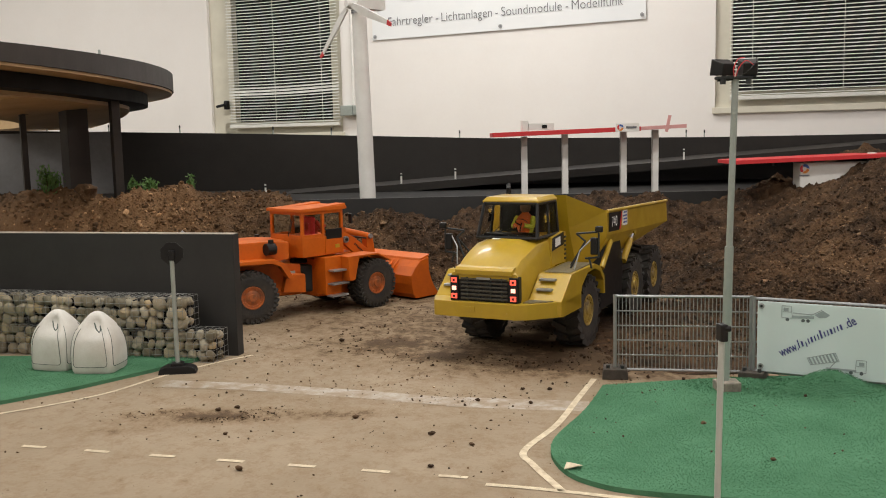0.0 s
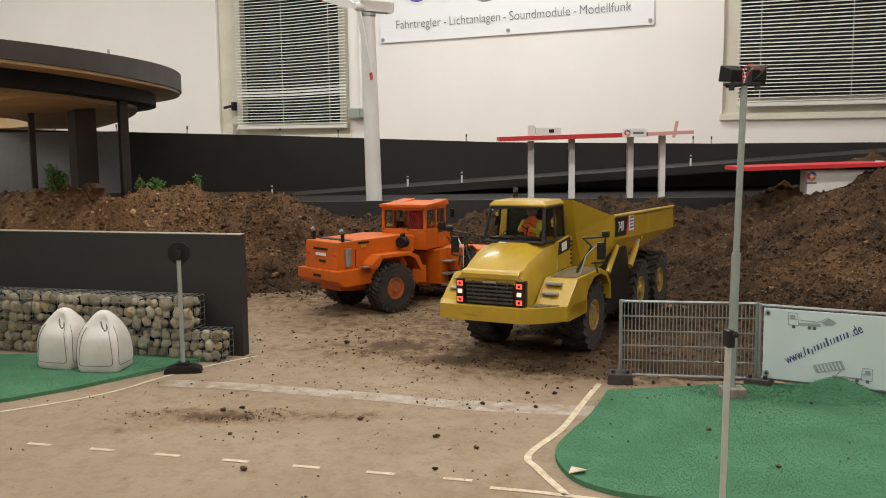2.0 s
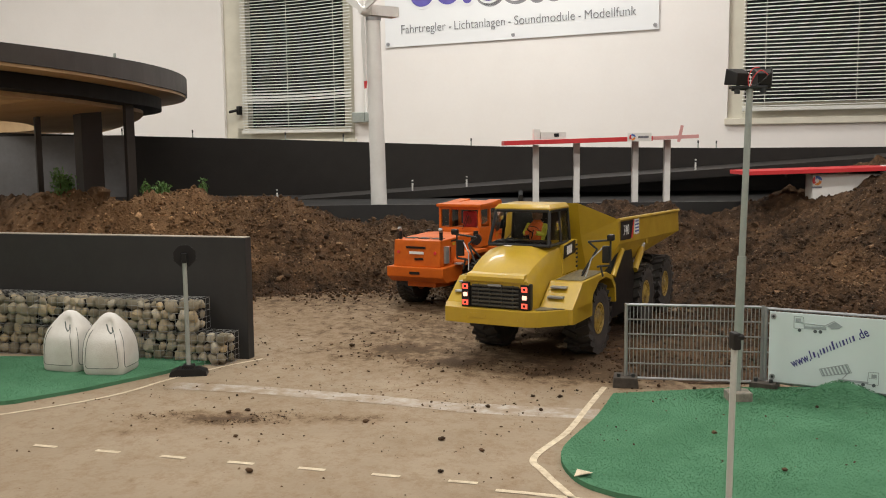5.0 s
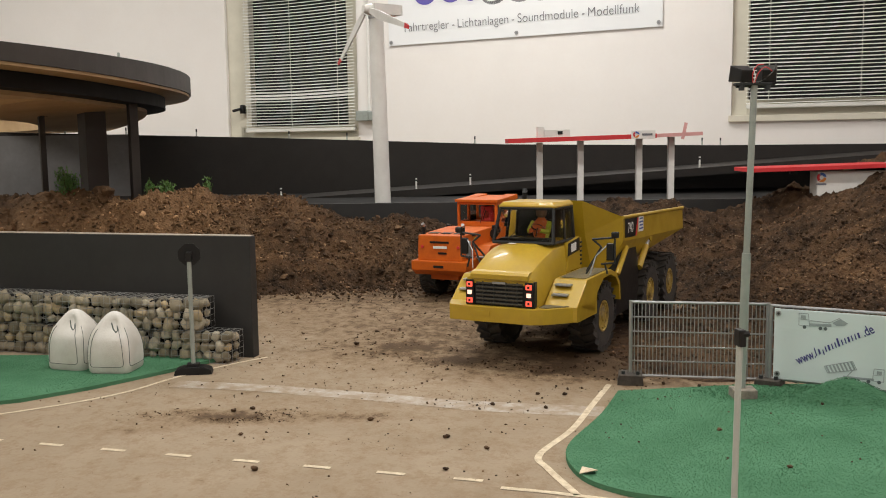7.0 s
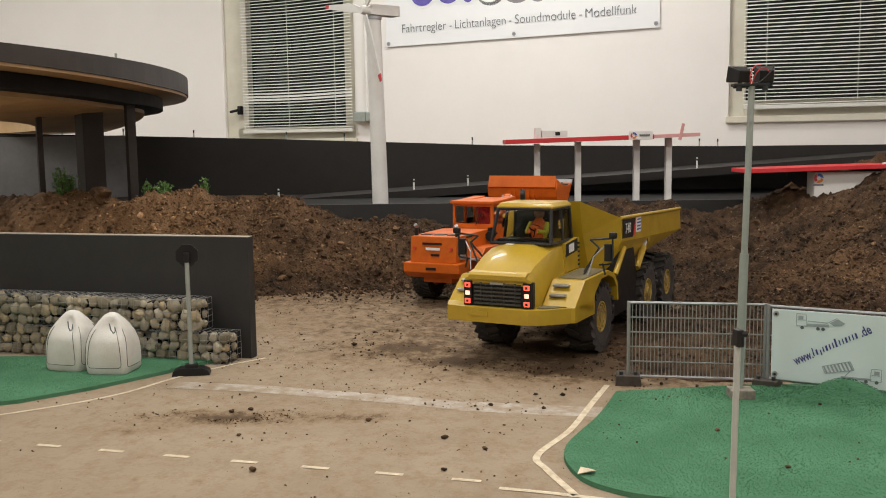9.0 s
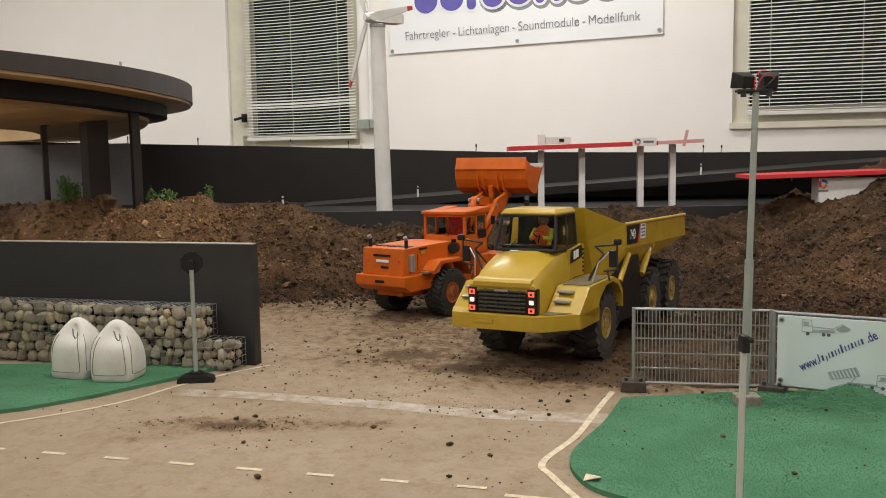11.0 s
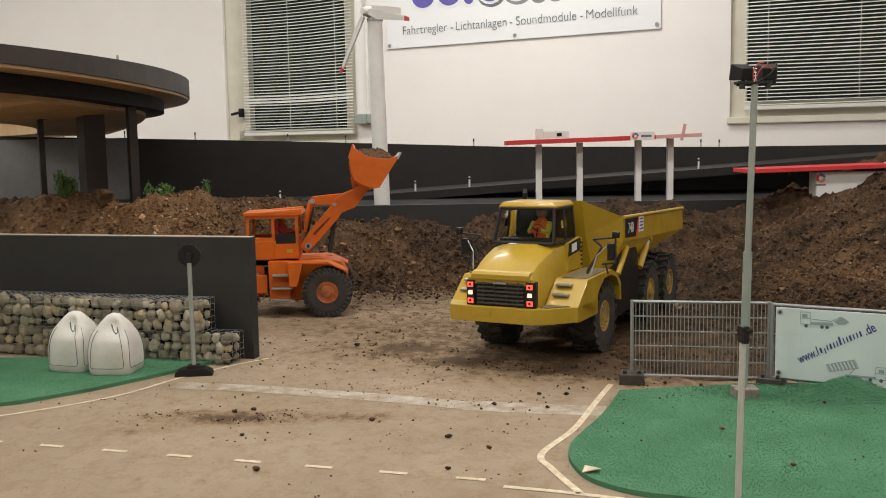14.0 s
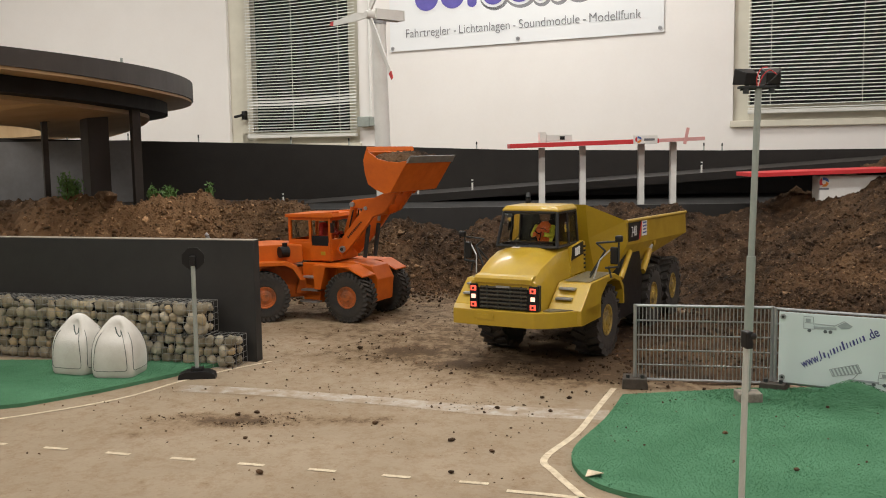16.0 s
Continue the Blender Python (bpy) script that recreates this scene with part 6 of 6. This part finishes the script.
def lamp_mast():
    t = thing("lamp_mast", "tall grey model lamp mast with two black floodlights", "lamp mast", pose(0.4065, 1.335, 0))
    part("foot", box((0.002, -0.004, 0.011), (0.034, 0.03, 0.016), 0.002), "concrete", t, "small grey concrete foot")
    part("lower_tube", tube((0, 0, 0.008), (0.004, 0, 0.215), 0.0063, 18), "grey_pole", t, smooth=40)
    part("upper_tube", tube((0.004, 0, 0.213), (0.0095, 0, 0.452), 0.0046, 18), "grey_pole", t, smooth=40)
    part("cross_bar", tube((-0.016, 0, 0.452), (0.038, 0, 0.455), 0.0035, 10), "black", t)
    for s, yaw in ((-1, 18), (1, -8)):
        c = pose(0.0115 + s * 0.0180, 0.004, 0.467, 12, 0, yaw) @ Matrix.Diagonal((0.86, 0.9, 0.92, 1))
        hood = loft([[c @ Vector(p) for p in ((-0.011, -0.014, -0.009), (0.011, -0.014, -0.009), (0.011, -0.014, 0.009), (-0.011, -0.014, 0.009))],
                     [c @ Vector(p) for p in ((-0.0165, 0.012, -0.0125), (0.0165, 0.012, -0.0125), (0.0165, 0.012, 0.0125), (-0.0165, 0.012, 0.0125))]], bevel=0.0012)
        fl = part("floodlight", hood, "black", t, "black floodlight housing")
        part("bracket", tube((0.0115 + s * 0.0180, 0, 0.453), (0.0115 + s * 0.0180, 0.004, 0.460), 0.003, 8), "black", fl)
        part("lens", box((0, 0.0126, 0), (0.026, 0.001, 0.018), 0, c), "night", fl)
    part("mount_plate", box((0.007, 0.0, 0.4535), (0.050, 0.016, 0.004), 0.001), "dark_frame", t)
    for x in (-0.010, 0.026):
        part("wing_nut", tube((x, -0.006, 0.4445), (x, -0.006, 0.4515), 0.0042, 8), "dark_frame", t)
    for name, mat, way in (("cable", "red", ((0.006, -0.013, 0.455), (0.010, -0.016, 0.468), (0.020, -0.014, 0.476), (0.030, -0.013, 0.470))),
                           ("cable", "red", ((0.004, -0.012, 0.455), (0.002, -0.016, 0.466), (0.008, -0.015, 0.478), (0.018, -0.012, 0.480))),
                           ("cable", "decal_white", ((0.005, -0.012, 0.454), (0.006, -0.014, 0.464), (0.003, -0.013, 0.474))),
                           ("cable", "black", ((0.012, -0.012, 0.454), (0.022, -0.017, 0.462), (0.034, -0.013, 0.474), (0.036, -0.008, 0.480)))):
        cb = bmesh.new()
        pts = smooth_line(way, 4)
        for p, q in zip(pts, pts[1:]):
            add_tube(cb, p, q, 0.0007, 6)
        part(name, cb, mat, t, {"red": "thin red cable", "black": "thin black cable"}.get(mat, "thin white cable"))
    return t


M["concrete"] = material("concrete", (0.32, 0.28, 0.225), 0.85, dark=(0.11, 0.10, 0.09), scale=70, amount=0.8, bump=0.5)
lamp_mast()


M["foot_brown"] = material("foot_brown", (0.075, 0.062, 0.05), 0.85, dark=(0.04, 0.033, 0.026), scale=70, amount=0.8, bump=0.5)
# ---- site fence ----
def fence_panel(a, b, z0, z1, label, nwire):
    a, b = Vector(a), Vector(b)
    L = (b - a).length
    m = Matrix.Translation((a.x, a.y, 0)) @ Matrix.Rotation(math.atan2(b.y - a.y, b.x - a.x), 4, "Z")
    t = thing("site_fence", label, "fence", m, group="site fence panels")
    for u in (0, L):
        part("post", tube((u, 0, 0.012), (u, 0, z1 + 0.002), 0.0030, 10), "steel", t)
    for z in (z0, z1):
        part("rail", tube((0, 0, z), (L, 0, z), 0.0022, 8), "steel", t)
    for k in range(1, 5):
        z = z0 + (z1 - z0) * k / 5
        part("cross_wire", tube((0, 0, z), (L, 0, z), 0.0012, 6), "steel", t)
    for k in range(1, nwire):
        u = L * k / nwire
        part("wire", tube((u, 0.001, z0), (u, 0.001, z1), 0.0008, 5), "steel", t)
    for u in (0.0,):
        ft = part("foot", prism([(-0.020, 0), (0.020, 0), (0.018, 0.016), (-0.018, 0.016)], "y", -0.02, 0.02, 0.001), "foot_brown", t, "dark brown block foot")
        for dx in (-0.011, 0.011):
            part("stud", tube((dx, -0.01, 0.0162), (dx, -0.01, 0.021), 0.003, 8), "dark_frame", ft)
    return t, m, L


F1, f1m, f1l = fence_panel((0.266, 1.440), (0.4665, 1.4045), 0.0125, 0.1285, "galvanised model site fence panel on block feet", 36)
F2, f2m, f2l = fence_panel((0.4695, 1.3995), (0.669, 1.2875), 0.0155, 0.1275, "galvanised model site fence panel behind a sign board", 36)
part("foot", prism([(f2l - 0.02, 0), (f2l + 0.02, 0), (f2l + 0.018, 0.014), (f2l - 0.018, 0.014)], "y", -0.02, 0.02, 0.001), "foot_brown", F2, "dark brown block foot")

M["sign_pale"] = material("sign_pale", (0.66, 0.74, 0.74), 0.35, dark=(0.60, 0.68, 0.69), scale=6, amount=0.5)
M["ink_blue"] = material("ink_blue", (0.05, 0.05, 0.22), 0.5, scale=30)
M["ink_dark"] = material("ink_dark", (0.10, 0.12, 0.13), 0.5, scale=30)
M["ink_pale"] = material("ink_pale", (0.34, 0.39, 0.40), 0.5, scale=30)


def fence_board():
    t = thing("sign_board", "pale blue-white printed sign board tied to the fence", "sign board", f2m)
    L = f2l - 0.012
    x0, z0, z1 = 0.006, 0.0175, 0.1245
    part("sheet", box((x0 + L / 2, -0.005, (z0 + z1) / 2), (L, 0.002, z1 - z0), 0.0006), "sign_pale", t)
    for u, z in ((x0 + 0.006, z0 + 0.008), (x0 + L - 0.008, z0 + 0.007), (x0 + 0.006, z1 - 0.007), (x0 + L - 0.008, z1 - 0.007)):
        part("eyelet", tube((u, -0.0078, z), (u, -0.006, z), 0.0042, 14), "steel", t)
        part("eyelet_hole", tube((u, -0.0082, z), (u, -0.0079, z), 0.0020, 10), "dark_frame", t)
    # a slanted line of writing
    base = Matrix.Translation((x0 + 0.086, -0.0064, 0.0765)) @ Matrix.Rotation(radians(-29), 4, "Y") @ Matrix.Rotation(radians(90), 4, "X")
    lettering("lettering", "www.", 0.0195, "ink_blue", t, base @ Matrix.Translation((-0.046, 0, 0)) @ Matrix.Diagonal((0.62, 1, 1, 1)), 0.0002, 0.012)
    lettering("lettering", ".de", 0.0195, "ink_blue", t, base @ Matrix.Translation((0.0495, 0.001, 0)) @ Matrix.Diagonal((0.68, 1, 1, 1)), 0.0002, 0.012)
    # the name itself is drawn as one small upright bar a letter
    tall, deep = (0, 7), (2,)
    for k in range(14):
        h = 0.0125 if k in tall else 0.0080
        x = -0.0295 + 0.0050 * k
        y = (0.0020 if k in tall else 0.0) - (0.003 if k in deep else 0.0)
        bar = box((0, 0, 0), (0.0016 + 0.0010 * (k % 3 == 1), h, 0.0005), 0.0, base @ Matrix.Translation((x, y, 0)) @ Matrix.Rotation(radians(-10), 4, "Z"))
        part("letter_bar", bar, "ink_blue", t)

    # small line drawings of lorries
    y = -0.0064

    def stroke(name, a, b, w, ink="ink_pale"):
        (ax, az), (bx, bz) = a, b
        d = Vector((bx - ax, 0, bz - az))
        m = Matrix.Translation(((ax + bx) / 2, y, (az + bz) / 2)) @ Matrix.Rotation(-math.atan2(bz - az, bx - ax), 4, "Y")
        part(name, box((0, 0, 0), (d.length, 0.0006, w), 0, m), ink, t)

    def wheel_dot(cx, cz, rr):
        part("drawn_wheel", tube((cx, y - 0.0004, cz), (cx, y + 0.0002, cz), rr, 12), "ink_dark", t)

    def cab(cx, cz, s):
        for a, b in (((0, 0), (0, 0.018)), ((0, 0.018), (s * 0.013, 0.018)), ((s * 0.013, 0.018), (s * 0.015, 0)), ((0, 0), (s * 0.015, 0)), ((s * 0.002, 0.009), (s * 0.013, 0.009))):
            stroke("drawn_line", (cx + a[0], cz + a[1]), (cx + b[0], cz + b[1]), 0.0008)
        part("drawn_window", box((cx + s * 0.006, y, cz + 0.0125), (0.007, 0.0005, 0.005)), "ink_pale", t)

    cab(0.041, 0.102, 1)
    stroke("drawn_chassis", (0.055, 0.104), (0.086, 0.105), 0.004)
    stroke("drawn_arm", (0.057, 0.110), (0.084, 0.109), 0.0012)
    stroke("drawn_arm", (0.082, 0.108), (0.097, 0.117), 0.0010)
    part("drawn_grab", prism([(0.087, 0.109), (0.093, 0.105), (0.103, 0.106), (0.108, 0.110), (0.098, 0.116)], "y", y - 0.0003, y + 0.0003), "ink_pale", t)
    for cx in (0.049, 0.071, 0.078):
        wheel_dot(cx, 0.0995, 0.0026)
    cab(0.158, 0.029, -1)
    stroke("drawn_chassis", (0.104, 0.031), (0.145, 0.031), 0.0032)
    for cx in (0.109, 0.116, 0.138, 0.152):
        wheel_dot(cx, 0.0278, 0.0026)
    skip = [(0.078, 0.044), (0.083, 0.034), (0.122, 0.043), (0.116, 0.055)]
    for p, q in zip(skip, skip[1:] + skip[:1]):
        stroke("drawn_line", p, q, 0.0009)
    for k in range(8):
        f = (k + 0.5) / 8
        stroke("drawn_rib", (0.078 + 0.038 * f, 0.044 + 0.011 * f), (0.083 + 0.039 * f, 0.034 + 0.009 * f), 0.0024)
    stroke("drawn_arm", (0.110, 0.033), (0.118, 0.043), 0.0012)


fence_board()


# ---- marks on the floor ----
def floor_mark(name, pts, width, mat, label, category, z=0.0007, group=""):
    o = solo(name, strip(pts, width, z), mat, label, category, group=group, kind="structure")
    return o


for a in range(-1, 7):
    p, q = Vector((-0.543, 1.162)), Vector((-0.0, 1.0195))
    d = (q - p) / 6.0
    s = p + d * a * 0.98
    floor_mark("dash_line", [s, s + d.normalized() * 0.034], 0.0072, "line_paint", "short pale painted lane dash on the board", "road marking", group="lane dashes")
floor_mark("kerb_line", smooth_line([(0.041, 0.992), (0.119, 0.968), (0.30, 0.90), (0.7, 0.75)]), 0.008, "line_paint", "pale painted edge line on the board", "road marking")
floor_mark("edge_line", smooth_line([(0.231, 1.428), (0.19, 1.32), (0.145, 1.20), (0.093, 1.10), (0.099, 1.05), (0.122, 0.968)]), 0.009, "line_paint", "pale painted curved edge line beside the turf", "road marking")
floor_mark("edge_line", smooth_line([(-0.345, 1.645), (-0.405, 1.585), (-0.47, 1.50), (-0.53, 1.40), (-0.642, 1.31), (-0.9, 1.16)]), 0.007, "line_paint", "pale painted edge line beside the turf", "road marking")
floor_mark("tape_strip", [(-0.458, 1.462), (-0.317, 1.432), (-0.118, 1.368), (0.01, 1.318)], 0.040, "tape", "scuffed whitish strip across the board joint", "road marking", 0.0004)
floor_mark("tape_strip", [(0.005, 1.322), (0.10, 1.300), (0.20, 1.282)], 0.05, "tape", "worn greyish strip across the board joint", "road marking", 0.0003)
lf = solo("dry_leaf", quad_plate([(-0.011, -0.004, 0.0), (0.007, -0.006, 0.003), (0.013, 0.003, 0.0), (-0.004, 0.007, 0.004)], 0.0008), "line_paint", "dry curled yellow leaf on the turf", "leaf")
lf.matrix_basis = pose(0.140, 1.020, 0.0072, 0, 0, 10)
# ---- crumbs and clods ----
def crumbs(name, spots, label, mat="clod", seed=1):
    """Many small angular lumps in one mesh. A spot: x, y, spread x, spread y, how many, smallest, largest."""
    rnd = random.Random(seed)
    ico = bmesh.new()
    bmesh.ops.create_icosphere(ico, subdivisions=1, radius=1.0)
    base = [v.co.copy() for v in ico.verts]
    faces = [[v.index for v in f.verts] for f in ico.faces]
    ico.free()
    co, fs = [], []
    for x, y, sx, sy, n, lo, hi in spots:
        for _ in range(n):
            px, py = rnd.gauss(x, sx), rnd.gauss(y, sy)
            r = lo + (hi - lo) * rnd.random() ** (6 if seed == 1 else 2.5)
            if not (-2.0 < px < 2.0 and 0.75 < py < 2.97):
                continue
            g = noise.noise(Vector((px * 9, py * 15, seed * 3.1))) + 0.6 * noise.noise(Vector((px * 27, py * 40, seed)))
            if seed == 1 and g < rnd.uniform(-0.25, 0.45):
                continue
            z = max(0.0, soil_height(px, py)) if py > 1.5 else 0.0
            if (px > 0.16 and py < 1.39):
                z = 0.006
            o = len(co)
            q = Euler((rnd.uniform(0, 6), rnd.uniform(0, 6), rnd.uniform(0, 6))).to_matrix()
            s = Vector((rnd.uniform(0.7, 1.3), rnd.uniform(0.7, 1.2), rnd.uniform(0.5, 0.9)))
            for v in base:
                k = r * rnd.uniform(0.55, 1.3)
                p = q @ Vector((v.x * s.x, v.y * s.y, v.z * s.z)) * k
                p.z *= 0.8
                co.append((px + p.x, py + p.y, z + r * 0.35 + p.z))
            fs += [[i + o for i in f] for f in faces]
    me = bpy.data.meshes.new(name)
    me.from_pydata(co, [], fs)
    me.materials.append(M[mat])
    return tagged(new(name, me), label, "soil", kind="stuff")


crumbs("soil_crumbs", [(0.0, 1.75, 0.24, 0.15, 5000, 0.0004, 0.0030), (-0.2, 1.45, 0.25, 0.14, 2000, 0.0003, 0.0024), (-0.34, 1.275, 0.055, 0.018, 1500, 0.0003, 0.0022),
                       (0.0, 1.15, 0.3, 0.14, 1600, 0.0003, 0.0020), (0.2, 1.5, 0.12, 0.06, 1500, 0.0004, 0.0034), (0.40, 1.58, 0.12, 0.07, 3000, 0.0006, 0.0045),
                       (0.45, 1.2, 0.15, 0.1, 60, 0.0006, 0.0028), (-0.1, 2.2, 0.3, 0.15, 3000, 0.0005, 0.0030), (-0.05, 1.37, 0.12, 0.03, 120, 0.0006, 0.0030), (0.02, 1.31, 0.03, 0.02, 120, 0.0007, 0.0036)],
       "scattered dark soil crumbs on the board floor")
crumbs("soil_clods", [(-0.2, 2.6, 0.5, 0.14, 9000, 0.0010, 0.0060), (-0.8, 2.65, 0.4, 0.15, 7000, 0.0010, 0.0060), (0.3, 2.6, 0.3, 0.15, 4000, 0.001, 0.0055), (0.95, 2.05, 0.24, 0.28, 14000, 0.0009, 0.0050), (0.66, 1.8, 0.09, 0.18, 6000, 0.0008, 0.0045),
                      (0.1, 2.47, 0.25, 0.05, 1800, 0.0008, 0.0045), (-0.3, 2.44, 0.25, 0.04, 1800, 0.0008, 0.0045), (-0.2, 2.6, 0.5, 0.14, 700, 0.004, 0.013), (-0.8, 2.7, 0.35, 0.12, 500, 0.004, 0.012), (0.95, 2.05, 0.24, 0.28, 900, 0.003, 0.010)], "loose soil clods lying on the heaps", seed=2)


def pebble(x, y, r, seed, label):
    r *= 0.72
    o = solo("soil_clod", lump_mesh(seed, r, 2, 0.55, (1.15, 0.9, 0.7)), "clod", label, "soil clod", smooth=50, group="loose clods on the floor")
    o.matrix_basis = pose(x, y, r * 0.7 + (0.006 if x > 0.3 else 0))


for k, (x, y, r) in enumerate(((-0.243, 1.055, 0.0055), (-0.325, 1.30, 0.005), (-0.30, 1.31, 0.005), (0.045, 1.32, 0.0045), (0.155, 1.37, 0.0045), (-0.02, 1.17, 0.005), (-0.02, 1.05, 0.004), (-0.125, 1.25, 0.005),
                               (0.03, 1.125, 0.004), (0.12, 1.30, 0.004), (0.115, 1.375, 0.004), (-0.29, 1.19, 0.004), (0.33, 1.17, 0.004), (0.27, 1.04, 0.005), (0.37, 1.03, 0.004), (0.30, 1.08, 0.003), (-0.195, 1.74, 0.007), (-0.655, 1.53, 0.0045))):
    pebble(x, y, r, k + 31, "small dark soil clod lying on the floor")


def turf_fuzz(name, inside, x0, x1, y0, y1, n, seed, label):
    """Short upright blades over a turf mat, one mesh."""
    rnd = random.Random(seed)
    co, fs = [], []
    while n > 0:
        x, y = rnd.uniform(x0, x1), rnd.uniform(y0, y1)
        if not inside(x, y):
            n -= 1
            continue
        n -= 1
        a = rnd.uniform(0, 6.28)
        h = rnd.uniform(0.0006, 0.0018)
        w = rnd.uniform(0.0006, 0.0012)
        z = 0.0055 + ridge(x, y)
        dx, dy = math.cos(a) * w, math.sin(a) * w
        o = len(co)
        co += [(x - dx, y - dy, z), (x + dx, y + dy, z), (x + rnd.uniform(-1, 1) * 0.0015, y + rnd.uniform(-1, 1) * 0.0015, z + h)]
        fs.append((o, o + 1, o + 2))
    me = bpy.data.meshes.new(name)
    me.from_pydata(co, [], fs)
    me.materials.append(M["turf_blade"])
    return tagged(new(name, me), label, "turf", kind="stuff")


def ridge(x, y):
    """A bunched fold of the right mat at the sign board's foot."""
    return 0.030 * math.exp(-((x - 0.550) / 0.055) ** 2 - ((y - 1.318) / 0.020) ** 2) + 0.006 * math.exp(-((x - 0.44) / 0.05) ** 2 - ((y - 1.36) / 0.03) ** 2)


def in_poly(poly):
    def inside(x, y):
        c = False
        j = len(poly) - 1
        for i in range(len(poly)):
            if (poly[i][1] > y) != (poly[j][1] > y) and x < (poly[j][0] - poly[i][0]) * (y - poly[i][1]) / (poly[j][1] - poly[i][1]) + poly[i][0]:
                c = not c
            j = i
        return c
    return inside


R_POLY = [(p.x, p.y) for p in RIGHT] + [(1.4, 0.8), (1.3, 1.38), (0.5, 1.40), (0.40, 1.395)]
turf_fuzz("turf_blades", in_poly(R_POLY), 0.12, 0.75, 0.82, 1.40, 110000, 5, "short green artificial turf blades")
turf_fuzz("turf_blades", in_poly([(-0.40, 1.640), (-0.455, 1.585), (-0.49, 1.535), (-0.58, 1.43), (-0.66, 1.36), (-0.9, 1.26), (-0.9, 1.65), (-0.84, 1.66)]), -0.9, -0.4, 1.26, 1.66, 45000, 6, "short green artificial turf blades")


def turf_fold():
    nx, ny = 70, 36
    co, fs = [], []
    for j in range(ny):
        for i in range(nx):
            x, y = 0.36 + 0.40 * i / (nx - 1), 1.28 + 0.11 * j / (ny - 1)
            co.append((x, y, 0.0042 + ridge(x, y) + 0.0012 * noise.noise(Vector((x * 60, y * 60, 0)))))
    for j in range(ny - 1):
        for i in range(nx - 1):
            a = j * nx + i
            fs.append((a, a + 1, a + nx + 1, a + nx))
    me = bpy.data.meshes.new("turf_fold")
    me.from_pydata(co, [], fs)
    me.materials.append(M["carpet"])
    tagged(new("turf_fold", me), "bunched fold of green turf at the board's foot", "turf", kind="structure")


turf_fold()


# ---- movement ----
def motions():
    P = LOADER_PARTS
    times = [0.25 * i for i in range(65)]
    mats = {t: loader_mats(t) for t in times}
    walk(P["root"], [(t, mats[t][0]) for t in times])
    walk(P["doll"], [(t, mats[t][0]) for t in times])
    walk(P["rear"], [(t, mats[t][1]) for t in times])
    walk(P["boom"], [(t, mats[t][2]) for t in times])
    walk(P["bucket"], [(t, mats[t][3]) for t in times])
    # the load lies in the bank until the bucket lifts it out
    inside = pose(0.062, 0, 0.020, 0, 62, 0)
    lift = 7.5
    held = mats[lift][0] @ mats[lift][3] @ inside
    bank = Matrix.Translation((0, 0, -0.03)) @ held
    walk(P["load"], [(0, bank), (6.5, bank), (7.0, bank)] + [(t, mats[t][0] @ mats[t][3] @ inside) for t in times if t >= lift])
    for wheel, x, y, isrear in P["wheels"]:
        turn, rows, last = 0.0, [], None
        for t in times:
            root, rear = mats[t][0], mats[t][1]
            local = (rear if isrear else Matrix.Identity(4)) @ Matrix.Translation((x, y, WHEEL_R))
            world = root @ local
            if last is not None:
                step = world.translation - last.translation
                turn += step.dot(world.to_3x3() @ Vector((1, 0, 0))) / WHEEL_R
            last = world
            rows.append((t, local @ Matrix.Rotation(turn, 4, "Y")))
        walk(wheel, rows)
    turns = (-51, -20, 17, 55, 88, 121, 155, 191, 224, 261, 296, 330, 367, 405, 438, 474, 511)
    walk(ROTOR, [(t, ROTOR_M @ Matrix.Rotation(radians(a), 4, "X")) for t, a in enumerate(turns)])


motions()
